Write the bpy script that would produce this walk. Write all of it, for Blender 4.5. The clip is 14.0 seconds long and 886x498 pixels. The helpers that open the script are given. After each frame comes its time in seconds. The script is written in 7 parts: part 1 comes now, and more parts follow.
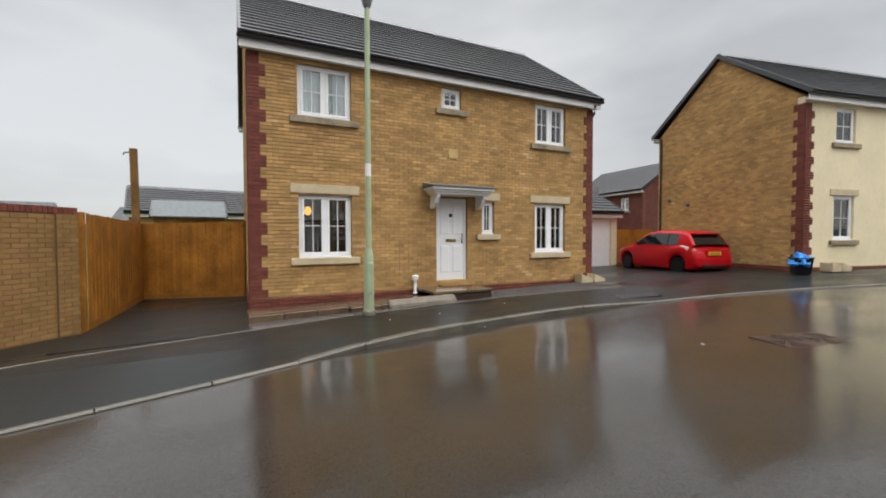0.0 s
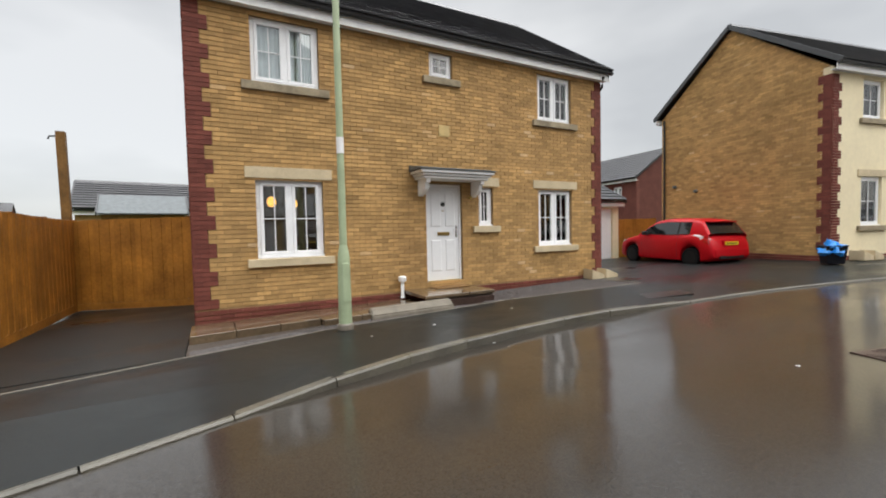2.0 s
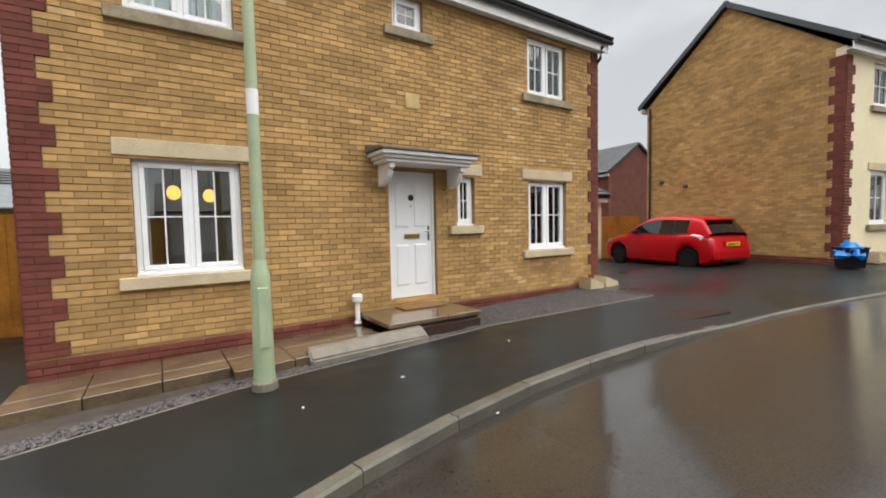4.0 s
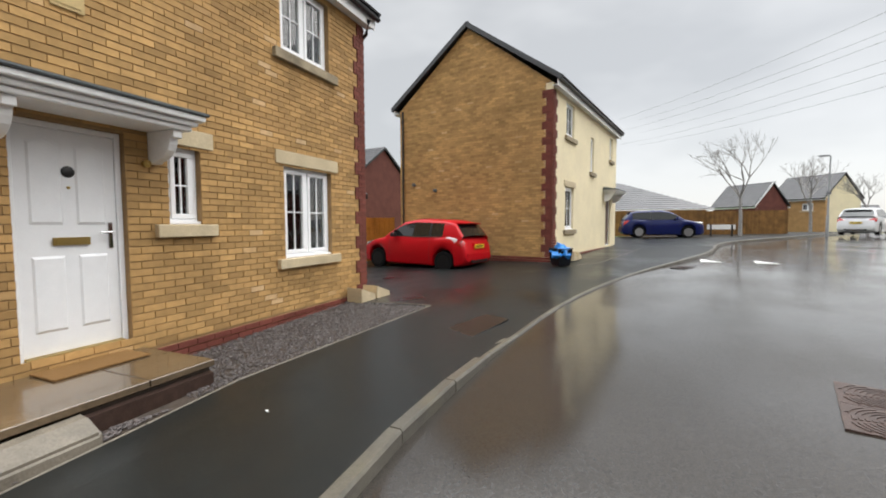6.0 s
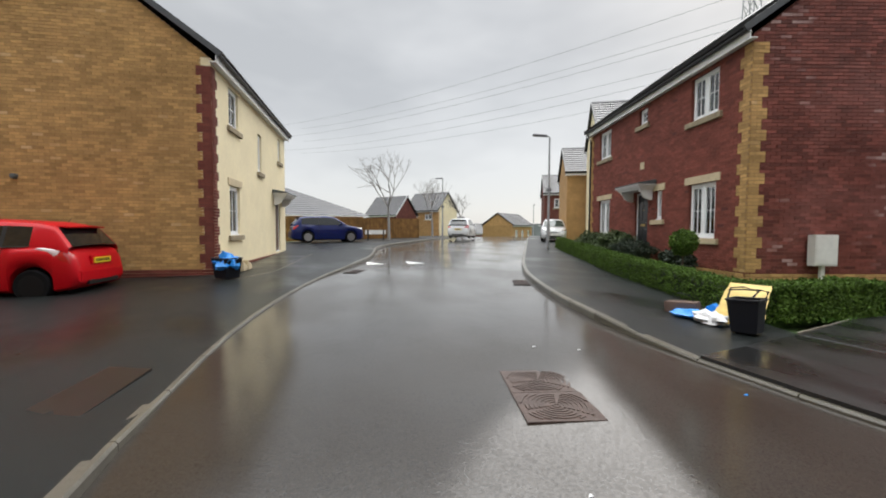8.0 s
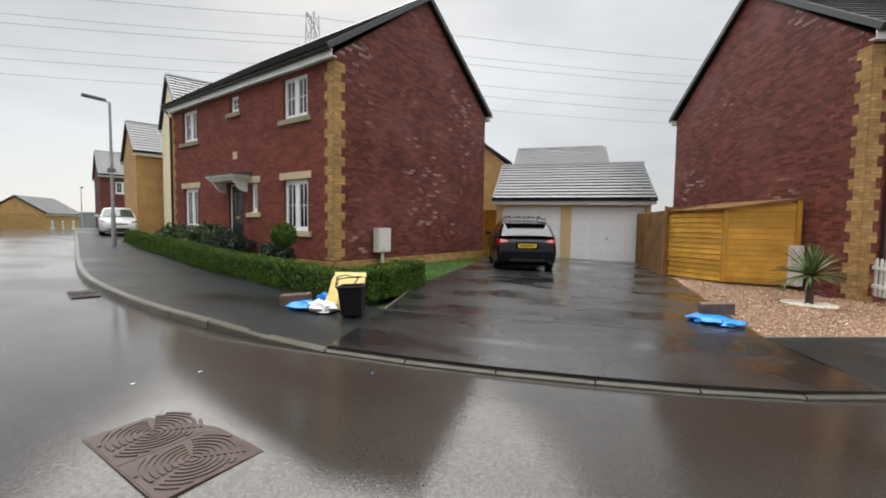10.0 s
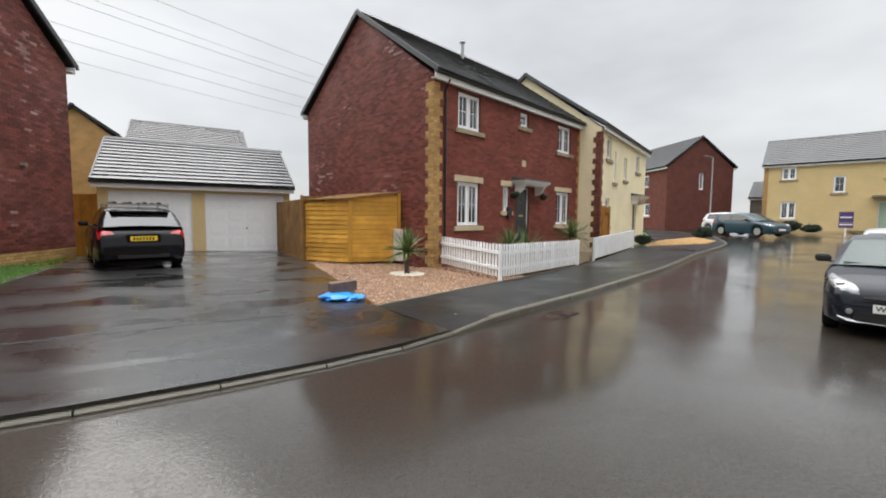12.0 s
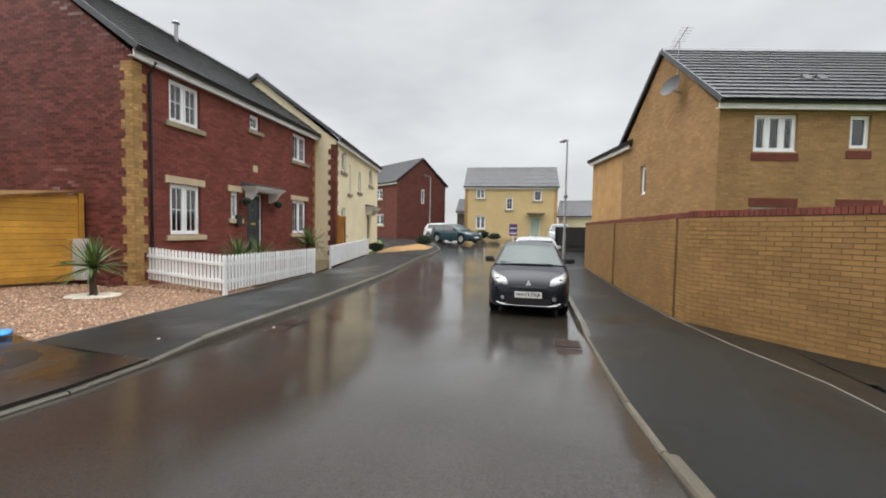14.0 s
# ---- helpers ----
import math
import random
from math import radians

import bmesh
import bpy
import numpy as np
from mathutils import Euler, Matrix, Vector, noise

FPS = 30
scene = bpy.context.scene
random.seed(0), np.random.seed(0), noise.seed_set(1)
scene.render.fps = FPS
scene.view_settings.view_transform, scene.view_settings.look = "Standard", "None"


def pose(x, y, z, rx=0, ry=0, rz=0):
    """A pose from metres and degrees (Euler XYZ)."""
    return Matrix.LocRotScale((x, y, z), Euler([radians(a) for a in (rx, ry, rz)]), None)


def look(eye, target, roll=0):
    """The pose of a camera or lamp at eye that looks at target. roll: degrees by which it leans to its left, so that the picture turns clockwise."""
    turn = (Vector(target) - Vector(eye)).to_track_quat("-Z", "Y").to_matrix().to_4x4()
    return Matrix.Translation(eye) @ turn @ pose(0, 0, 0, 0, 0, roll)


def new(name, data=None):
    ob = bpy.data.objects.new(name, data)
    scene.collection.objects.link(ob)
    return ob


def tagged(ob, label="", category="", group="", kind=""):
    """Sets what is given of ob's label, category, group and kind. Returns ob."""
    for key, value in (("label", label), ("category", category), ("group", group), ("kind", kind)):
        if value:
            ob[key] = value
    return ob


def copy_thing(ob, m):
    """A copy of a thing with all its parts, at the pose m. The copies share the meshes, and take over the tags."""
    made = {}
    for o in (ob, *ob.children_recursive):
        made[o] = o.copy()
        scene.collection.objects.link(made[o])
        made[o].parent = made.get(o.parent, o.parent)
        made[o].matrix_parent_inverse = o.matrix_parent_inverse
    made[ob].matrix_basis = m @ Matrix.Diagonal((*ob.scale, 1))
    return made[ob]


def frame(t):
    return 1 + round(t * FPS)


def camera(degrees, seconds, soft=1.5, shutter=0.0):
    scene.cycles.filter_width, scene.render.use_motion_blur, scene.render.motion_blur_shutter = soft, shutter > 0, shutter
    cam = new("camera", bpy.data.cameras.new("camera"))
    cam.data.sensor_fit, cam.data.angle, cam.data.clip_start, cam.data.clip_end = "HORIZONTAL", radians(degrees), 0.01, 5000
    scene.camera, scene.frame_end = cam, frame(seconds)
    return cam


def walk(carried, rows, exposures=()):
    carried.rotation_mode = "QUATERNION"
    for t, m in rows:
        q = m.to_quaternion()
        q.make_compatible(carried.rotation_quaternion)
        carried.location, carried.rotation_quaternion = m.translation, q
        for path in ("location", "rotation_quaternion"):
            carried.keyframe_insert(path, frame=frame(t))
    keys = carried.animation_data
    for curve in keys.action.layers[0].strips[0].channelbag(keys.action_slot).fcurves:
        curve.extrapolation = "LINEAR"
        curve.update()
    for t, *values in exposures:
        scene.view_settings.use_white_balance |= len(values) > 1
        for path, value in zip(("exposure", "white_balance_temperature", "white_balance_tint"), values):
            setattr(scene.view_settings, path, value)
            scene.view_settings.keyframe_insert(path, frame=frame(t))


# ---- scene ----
import collections

cam = camera(93.36, 14.0, soft=1.9)
PATH = [
    (0, 0.170, 0.154, 1.380, -27.12, -1.71, 0.13),
    (0.5, 0.241, 0.429, 1.362, -27.85, -1.29, 0.04),
    (1, 0.369, 0.762, 1.343, -28.68, -1.90, 0.53),
    (1.5, 0.566, 1.164, 1.327, -29.26, -2.12, 0.82),
    (2, 0.758, 1.610, 1.334, -29.25, -2.42, 1.24),
    (4.5, 1.941, 3.844, 1.456, -39.17, -3.67, 1.18),
    (5, 2.218, 4.218, 1.466, -47.37, -3.65, 0.84),
    (5.5, 2.517, 4.566, 1.437, -58.30, -3.44, 0.21),
    (6, 2.803, 4.798, 1.424, -68.37, -3.38, 0.19),
    (6.5, 3.068, 4.937, 1.428, -78.44, -2.82, -0.23),
    (7, 3.316, 5.004, 1.433, -89.15, -2.52, -0.21),
    (9.5, 4.428, 4.915, 1.448, -150.81, -3.33, -0.67),
    (10, 4.473, 4.887, 1.467, -165.07, -3.36, -0.79),
    (10.5, 4.273, 4.728, 1.453, -176.90, -3.06, -1.33),
    (11, 4.078, 4.638, 1.414, -188.33, -2.69, -1.10),
    (11.5, 4.105, 4.626, 1.401, -200.00, -3.66, -0.53),
    (12, 4.223, 4.666, 1.424, -210.87, -4.24, -0.48),
    (12.5, 4.251, 4.723, 1.440, -220.15, -3.79, -0.91),
    (13, 4.207, 4.813, 1.442, -228.45, -3.18, -1.00),
    (13.5, 4.154, 4.921, 1.447, -236.66, -2.91, -0.85),
    (14, 4.127, 5.011, 1.458, -244.71, -2.68, -1.05),
]
walk(cam, [(t, pose(x, y, z, 90 + pitch, roll, yaw)) for t, x, y, z, yaw, pitch, roll in PATH],
     exposures=[(0, 0.10), (2.2, 0.28), (4.3, 0.42), (5.2, 0.56), (5.6, 0.52), (6.5, 0.20), (7.5, 0.18), (9.5, 0.14), (11, 0.32), (12, 0.34), (14, 0.30)])

# ---- world and sun: an overcast, rainy afternoon ----
SKY_LEVEL = 0.67
world = bpy.data.worlds.new("overcast")
scene.world = world
world.use_nodes = True
wn, wl = world.node_tree.nodes, world.node_tree.links
wn.clear()


def wnode(kind, **k):
    n = wn.new(kind)
    for a, v in k.items():
        setattr(n, a, v)
    return n


sky = wnode("ShaderNodeTexSky", sky_type="NISHITA", sun_disc=False, sun_elevation=radians(32), sun_rotation=radians(150))
skyback = wnode("ShaderNodeBackground")
skyback.inputs[1].default_value = 0.012
wl.new(sky.outputs[0], skyback.inputs[0])
coord = wnode("ShaderNodeTexCoord")
squash = wnode("ShaderNodeMapping")
squash.inputs["Scale"].default_value = (1.0, 1.0, 2.6)
cloud = wnode("ShaderNodeTexNoise")
cloud.inputs["Scale"].default_value = 1.7
cloud.inputs["Detail"].default_value = 4.0
cloud.inputs["Roughness"].default_value = 0.5
ramp = wnode("ShaderNodeValToRGB")
ramp.color_ramp.elements[0].position, ramp.color_ramp.elements[0].color = 0.36, (0.69, 0.705, 0.72, 1)
ramp.color_ramp.elements[1].position, ramp.color_ramp.elements[1].color = 0.64, (0.97, 0.98, 0.985, 1)
wl.new(coord.outputs["Generated"], squash.inputs[0])
wl.new(squash.outputs[0], cloud.inputs[0])
wl.new(cloud.outputs[0], ramp.inputs[0])
split = wnode("ShaderNodeSeparateXYZ")
wl.new(coord.outputs["Generated"], split.inputs[0])
lift = wnode("ShaderNodeMapRange")
lift.inputs[1].default_value, lift.inputs[2].default_value = 0.58, 1.0
lift.inputs[3].default_value, lift.inputs[4].default_value = SKY_LEVEL, SKY_LEVEL * 7.5
wl.new(split.outputs[2], lift.inputs[0])
cloudback = wnode("ShaderNodeBackground")
wl.new(ramp.outputs[0], cloudback.inputs[0])
wl.new(lift.outputs[0], cloudback.inputs[1])
both = wnode("ShaderNodeAddShader")
wout = wnode("ShaderNodeOutputWorld")
wl.new(skyback.outputs[0], both.inputs[0])
wl.new(cloudback.outputs[0], both.inputs[1])
wl.new(both.outputs[0], wout.inputs[0])
sun = new("sun", bpy.data.lights.new("sun", "SUN"))
sun.data.energy, sun.data.angle, sun.data.color = 1.2, radians(60), (1.0, 0.97, 0.93)
sun.matrix_world = look((0, 0, 30), (-8, 14, 12))


# ---- materials ----
def mat(name, base, rough=0.7, metal=0.0, spread=0.0, scale=8.0, bump=0.0, bump_scale=60.0, dirt=0.0, dirt_color=(0.05, 0.045, 0.035),
        dirt_scale=1.2, pieces=0.0, spec=0.5, rough_var=0.0, coat=0.0, coat_rough=0.06, alt=None, alt_amount=0.0, alt_patch=0.0):
    """A surface: base colour with fine and broad variation, dirt, relief and a shade of its own for each piece."""
    m = bpy.data.materials.new(name)
    m.use_nodes = True
    nt = m.node_tree
    N, L = nt.nodes, nt.links
    b = N["Principled BSDF"]
    b.inputs["Roughness"].default_value, b.inputs["Metallic"].default_value = rough, metal
    b.inputs["Specular IOR Level"].default_value = spec
    b.inputs["Coat Weight"].default_value = coat
    b.inputs["Coat Roughness"].default_value = coat_rough
    geo = N.new("ShaderNodeNewGeometry")

    def noise_at(s, detail=3.0, src=None):
        n = N.new("ShaderNodeTexNoise")
        n.inputs["Scale"].default_value, n.inputs["Detail"].default_value = s, detail
        L.new(src or geo.outputs["Position"], n.inputs[0])
        return n.outputs[0]

    def mix(kind, fac, a, c):
        n = N.new("ShaderNodeMix")
        n.data_type, n.blend_type = "RGBA", kind
        for sock, v in ((n.inputs[0], fac), (n.inputs[6], a), (n.inputs[7], c)):
            if hasattr(v, "links"):
                L.new(v, sock)
            else:
                sock.default_value = (*v, 1) if isinstance(v, tuple) else v
        return n.outputs[2]

    def span(v, lo, hi, a=0.0, c=1.0):
        n = N.new("ShaderNodeMapRange")
        for i, q in enumerate((lo, hi, a, c)):
            n.inputs[i + 1].default_value = q
        L.new(v, n.inputs[0])
        return n.outputs[0]

    col = base
    if pieces:
        info = N.new("ShaderNodeObjectInfo")
        add = N.new("ShaderNodeMath")
        add.operation = "ADD"
        L.new(info.outputs["Random"], add.inputs[0])
        L.new(geo.outputs["Random Per Island"], add.inputs[1])
        wnz = N.new("ShaderNodeTexWhiteNoise")
        wnz.noise_dimensions = "1D"
        L.new(add.outputs[0], wnz.inputs["W"])
        dark = tuple(c * (1 - pieces) for c in base)
        light = tuple(min(1, c * (1 + pieces * 0.7)) for c in base)
        col = mix("MIX", wnz.outputs["Value"], dark, light)
        if alt:
            pick = span(wnz.outputs["Color"], 1 - alt_amount, 1 - alt_amount + 0.08)
            if alt_patch:
                where = N.new("ShaderNodeMath")
                where.operation = "MULTIPLY"
                L.new(pick, where.inputs[0])
                L.new(span(noise_at(0.55, 4.0), alt_patch - 0.03, alt_patch + 0.10), where.inputs[1])
                pick = where.outputs[0]
            col = mix("MIX", pick, col, alt)
    if spread:
        v = span(noise_at(scale), 0.3, 0.7, 1 - spread, 1 + spread)
        col = mix("MULTIPLY", 1.0, col, v)
        v2 = span(noise_at(scale * 9, 2.0), 0.3, 0.7, 1 - spread * 0.6, 1 + spread * 0.6)
        col = mix("MULTIPLY", 1.0, col, v2)
    if dirt:
        d = span(noise_at(dirt_scale, 5.0), 0.48, 0.72, 0.0, dirt)
        col = mix("MIX", d, col, dirt_color)
    if hasattr(col, "links"):
        L.new(col, b.inputs["Base Color"])
    else:
        b.inputs["Base Color"].default_value = (*col, 1)
    if rough_var:
        r = span(noise_at(1.1, 5.0), 0.35, 0.65, rough - rough_var, rough + rough_var)
        L.new(r, b.inputs["Roughness"])
    if bump:
        h = noise_at(bump_scale, 4.0)
        bn = N.new("ShaderNodeBump")
        bn.inputs["Strength"].default_value, bn.inputs["Distance"].default_value = bump, 0.01
        L.new(h, bn.inputs["Height"])
        L.new(bn.outputs[0], b.inputs["Normal"])
    return m


def wet_ground(name, base, base2, puddle=(0.42, 0.60), dry_rough=0.38, wet_rough=0.06, grain=230.0, pscale=0.35, chips=0.35, film=0.5, film_ior=1.33, gloss=(0.26, 0.085), swell=0.16, swell_scale=60, ior=1.42):
    """Rain-wet asphalt: small stones under a film of water that pools in broad, uneven patches with rippled rings."""
    m = bpy.data.materials.new(name)
    m.use_nodes = True
    N, L = m.node_tree.nodes, m.node_tree.links
    b = N["Principled BSDF"]
    geo = N.new("ShaderNodeNewGeometry")

    def noise_at(s, d=3.0, stretch=None):
        n = N.new("ShaderNodeTexNoise")
        n.inputs["Scale"].default_value, n.inputs["Detail"].default_value = s, d
        src = geo.outputs["Position"]
        if stretch:
            mp = N.new("ShaderNodeMapping")
            mp.inputs["Scale"].default_value = stretch
            L.new(src, mp.inputs[0])
            src = mp.outputs[0]
        L.new(src, n.inputs[0])
        return n.outputs[0]

    def span(v, lo, hi, a, c):
        n = N.new("ShaderNodeMapRange")
        for i, q in enumerate((lo, hi, a, c)):
            n.inputs[i + 1].default_value = q
        L.new(v, n.inputs[0])
        return n.outputs[0]

    pool = span(noise_at(pscale, 5.0, (1.0, 1.6, 1.0)), puddle[0], puddle[1], 0.0, 1.0)
    mixc = N.new("ShaderNodeMix")
    mixc.data_type = "RGBA"
    mixc.inputs[6].default_value, mixc.inputs[7].default_value = (*base, 1), (*base2, 1)
    L.new(noise_at(0.8, 6.0), mixc.inputs[0])
    vor = N.new("ShaderNodeTexVoronoi")
    vor.inputs["Scale"].default_value = grain * 0.45
    L.new(geo.outputs["Position"], vor.inputs[0])
    stone = span(vor.outputs["Distance"], 0.0, 0.8, 1 + chips, 1 - chips)
    mul = N.new("ShaderNodeMix")
    mul.data_type, mul.blend_type = "RGBA", "MULTIPLY"
    mul.inputs[0].default_value = 1.0
    L.new(mixc.outputs[2], mul.inputs[6])
    L.new(stone, mul.inputs[7])
    L.new(mul.outputs[2], b.inputs["Base Color"])
    L.new(span(pool, 0.0, 1.0, dry_rough, wet_rough), b.inputs["Roughness"])
    b.inputs["IOR"].default_value = ior
    wet = N.new("ShaderNodeMath")
    wet.operation = "MULTIPLY"
    L.new(span(pool, 0.0, 1.0, film * 0.75, film), wet.inputs[0])
    L.new(span(noise_at(45.0, 4.0), 0.38, 0.56, 0.62, 1.0), wet.inputs[1])
    L.new(wet.outputs[0], b.inputs["Coat Weight"])
    b.inputs["Coat IOR"].default_value = film_ior
    L.new(span(pool, 0.0, 1.0, *gloss), b.inputs["Coat Roughness"])
    bn = N.new("ShaderNodeBump")
    bn.inputs["Distance"].default_value = 0.004
    L.new(span(pool, 0.0, 1.0, 0.55, 0.06), bn.inputs["Strength"])
    L.new(noise_at(grain, 2.0), bn.inputs["Height"])
    ripple = N.new("ShaderNodeBump")
    ripple.inputs["Distance"].default_value, ripple.inputs["Strength"].default_value = 0.01, 0.10
    L.new(noise_at(7.0, 3.0), ripple.inputs["Height"])
    L.new(bn.outputs[0], ripple.inputs["Normal"])
    L.new(ripple.outputs[0], b.inputs["Normal"])
    calm = N.new("ShaderNodeBump")
    calm.inputs["Distance"].default_value = 0.01
    L.new(span(pool, 0.0, 1.0, swell, swell * 0.5), calm.inputs["Strength"])
    L.new(noise_at(swell_scale, 9.0), calm.inputs["Height"])
    L.new(calm.outputs[0], b.inputs["Coat Normal"])
    return m


def glass_mat(name, tint=(0.9, 0.95, 0.95), rough=0.0):
    m = bpy.data.materials.new(name)
    m.use_nodes = True
    N, L = m.node_tree.nodes, m.node_tree.links
    N.clear()
    tr, gl, mx, fr, out = (N.new("ShaderNode" + k) for k in ("BsdfTransparent", "BsdfGlossy", "MixShader", "Fresnel", "OutputMaterial"))
    tr.inputs[0].default_value = (*tint, 1)
    gl.inputs["Roughness"].default_value = rough
    fr.inputs[0].default_value = 2.1
    L.new(fr.outputs[0], mx.inputs[0])
    L.new(tr.outputs[0], mx.inputs[1])
    L.new(gl.outputs[0], mx.inputs[2])
    L.new(mx.outputs[0], out.inputs[0])
    return m


def glow(name, color, strength):
    m = bpy.data.materials.new(name)
    m.use_nodes = True
    b = m.node_tree.nodes["Principled BSDF"]
    b.inputs["Base Color"].default_value = (*color, 1)
    b.inputs["Emission Color"].default_value = (*color, 1)
    b.inputs["Emission Strength"].default_value = strength
    return m


BUFF = mat("buff_brick", (0.46, 0.282, 0.112), 0.75, pieces=0.26, alt=(0.58, 0.40, 0.22), alt_amount=0.13, spread=0.16, scale=1.3, bump=0.35, bump_scale=90, dirt=0.25, dirt_color=(0.30, 0.17, 0.075), dirt_scale=0.5, spec=0.2)
BUFF_H = mat("tan_brick", (0.36, 0.22, 0.102), 0.75, pieces=0.16, alt=(0.33, 0.18, 0.08), alt_amount=0.15, spread=0.12, scale=1.3, bump=0.35, bump_scale=90, dirt=0.25, dirt_color=(0.28, 0.16, 0.07), dirt_scale=0.5, spec=0.2)
BUFF_W = mat("brown_wall_brick", (0.275, 0.160, 0.060), 0.6, pieces=0.14, alt=(0.26, 0.14, 0.065), alt_amount=0.18, spread=0.12, scale=1.3, bump=0.35, bump_scale=90, dirt=0.35, dirt_color=(0.20, 0.115, 0.055), dirt_scale=0.6, spec=0.2)
BUFF_FAR = mat("buff_brick_wall", (0.44, 0.265, 0.115), 0.78, spread=0.14, scale=2.2, dirt=0.3, dirt_color=(0.28, 0.16, 0.07), dirt_scale=0.6, pieces=0.16, spec=0.2)
RED = mat("red_brick", (0.215, 0.066, 0.048), 0.7, pieces=0.25, alt=(0.13, 0.045, 0.038), alt_amount=0.15, spread=0.14, scale=1.3, bump=0.35, bump_scale=90, spec=0.2)
RED_FAR = mat("dark_red_brick_wall", (0.135, 0.048, 0.037), 0.8, spread=0.14, scale=2.0, pieces=0.15, spec=0.2)
REDQ = mat("dark_red_brick", (0.17, 0.052, 0.038), 0.7, pieces=0.2, spread=0.12, scale=2.0, bump=0.3, bump_scale=90, spec=0.2)
BLOOM = mat("red_brick_with_salt_bloom", (0.18, 0.058, 0.045), 0.5, alt=(0.42, 0.28, 0.26), alt_amount=0.26, alt_patch=0.55, pieces=0.42, spread=0.14, scale=1.3, bump=0.5, bump_scale=70, dirt=0.40, dirt_color=(0.36, 0.17, 0.15), dirt_scale=0.5, spec=0.2)
MORTAR_B = mat("buff_mortar", (0.31, 0.20, 0.10), 0.9, spread=0.15, scale=3, spec=0.2)
MORTAR_R = mat("grey_red_mortar", (0.17, 0.060, 0.046), 0.9, spread=0.2, scale=3, spec=0.2)
MORTAR_Q = mat("dark_red_mortar", (0.13, 0.044, 0.034), 0.9, spread=0.2, scale=3)
MORTAR_W = mat("brown_mortar", (0.16, 0.098, 0.048), 0.9, spread=0.15, scale=3)
STONE = mat("reconstituted_stone", (0.56, 0.46, 0.30), 0.8, spread=0.12, scale=5, bump=0.3, dirt=0.5, dirt_color=(0.30, 0.24, 0.14), dirt_scale=2.5)
STONE_DIRTY = mat("stained_stone", (0.30, 0.245, 0.16), 0.8, spread=0.2, scale=5, bump=0.3, dirt=0.6, dirt_color=(0.09, 0.07, 0.045), dirt_scale=3)
RENDER = mat("cream_render", (0.80, 0.70, 0.47), 0.85, spread=0.05, scale=1.0, bump=0.3, bump_scale=150, dirt=0.18, dirt_color=(0.6, 0.5, 0.33))
RENDER_Y = mat("yellow_render", (0.60, 0.45, 0.225), 0.85, spread=0.05, scale=1.0, bump=0.3, bump_scale=150, dirt=0.15, dirt_color=(0.5, 0.36, 0.16))
UPVC = mat("white_upvc", (0.88, 0.89, 0.90), 0.3, spread=0.03, scale=3)
WHITE = mat("white_painted_board", (0.82, 0.82, 0.81), 0.45, spread=0.05, scale=3, dirt=0.15, dirt_color=(0.45, 0.42, 0.36), dirt_scale=2)
PICKET = mat("white_painted_timber", (0.82, 0.83, 0.83), 0.5, spread=0.05, scale=4, dirt=0.2, dirt_color=(0.50, 0.48, 0.42), dirt_scale=3, pieces=0.05)
TILE = mat("wet_grey_roof_tile", (0.030, 0.031, 0.036), 0.36, coat=0.55, coat_rough=0.2, pieces=0.22, spread=0.15, scale=2, bump=0.2, bump_scale=40, dirt=0.25, dirt_color=(0.045, 0.043, 0.04))
TILE_FAR = mat("grey_roof_tile", (0.045, 0.044, 0.048), 0.4, coat=0.5, coat_rough=0.2, pieces=0.15, spread=0.12, scale=1)
GUTTER = mat("black_plastic", (0.015, 0.015, 0.016), 0.35)
FENCE = mat("orange_stained_fence", (0.35, 0.145, 0.022), 0.6, spread=0.25, scale=2.0, bump=0.3, pieces=0.14, dirt=0.4, dirt_color=(0.17, 0.07, 0.016), dirt_scale=1.2, spec=0.2)
FENCE_D = mat("weathered_brown_fence", (0.20, 0.105, 0.035), 0.65, spread=0.3, scale=2.5, bump=0.3, pieces=0.2, dirt=0.4, dirt_color=(0.09, 0.05, 0.02), spec=0.2)
STORE = mat("golden_shiplap", (0.60, 0.32, 0.055), 0.5, spread=0.14, scale=3.0, bump=0.2, pieces=0.22, dirt=0.4, dirt_color=(0.36, 0.16, 0.03), spec=0.2)
ROAD = wet_ground("wet_road", (0.021, 0.017, 0.0125), (0.034, 0.027, 0.0205), puddle=(0.36, 0.56), dry_rough=0.42, wet_rough=0.30, grain=150, chips=0.5, film=1.0, film_ior=1.86, gloss=(0.035, 0.008), swell=0.12, swell_scale=55, ior=1.25)
FOOTWAY = wet_ground("wet_footway", (0.009, 0.0115, 0.0112), (0.014, 0.017, 0.0165), puddle=(0.50, 0.72), dry_rough=0.5, wet_rough=0.22, grain=320, chips=0.8, film=0.50, film_ior=1.5, gloss=(0.26, 0.12), ior=1.25)
DRIVE = wet_ground("wet_drive", (0.012, 0.0125, 0.013), (0.020, 0.020, 0.020), puddle=(0.40, 0.66), dry_rough=0.42, wet_rough=0.14, grain=240, pscale=0.7, chips=0.6, film=0.8, film_ior=1.9, gloss=(0.24, 0.08), swell=0.14)
CROSSING = wet_ground("wet_crossing", (0.010, 0.0105, 0.0105), (0.018, 0.018, 0.0175), puddle=(0.40, 0.66), dry_rough=0.4, wet_rough=0.14, grain=130, pscale=0.8, chips=0.7, film=0.8, film_ior=1.6, gloss=(0.16, 0.07), swell=0.30)
KERB = mat("wet_concrete_kerb", (0.092, 0.083, 0.064), 0.36, coat=0.25, spread=0.2, scale=4, bump=0.3, bump_scale=80, pieces=0.18, dirt=0.5, dirt_color=(0.10, 0.09, 0.055), dirt_scale=3)
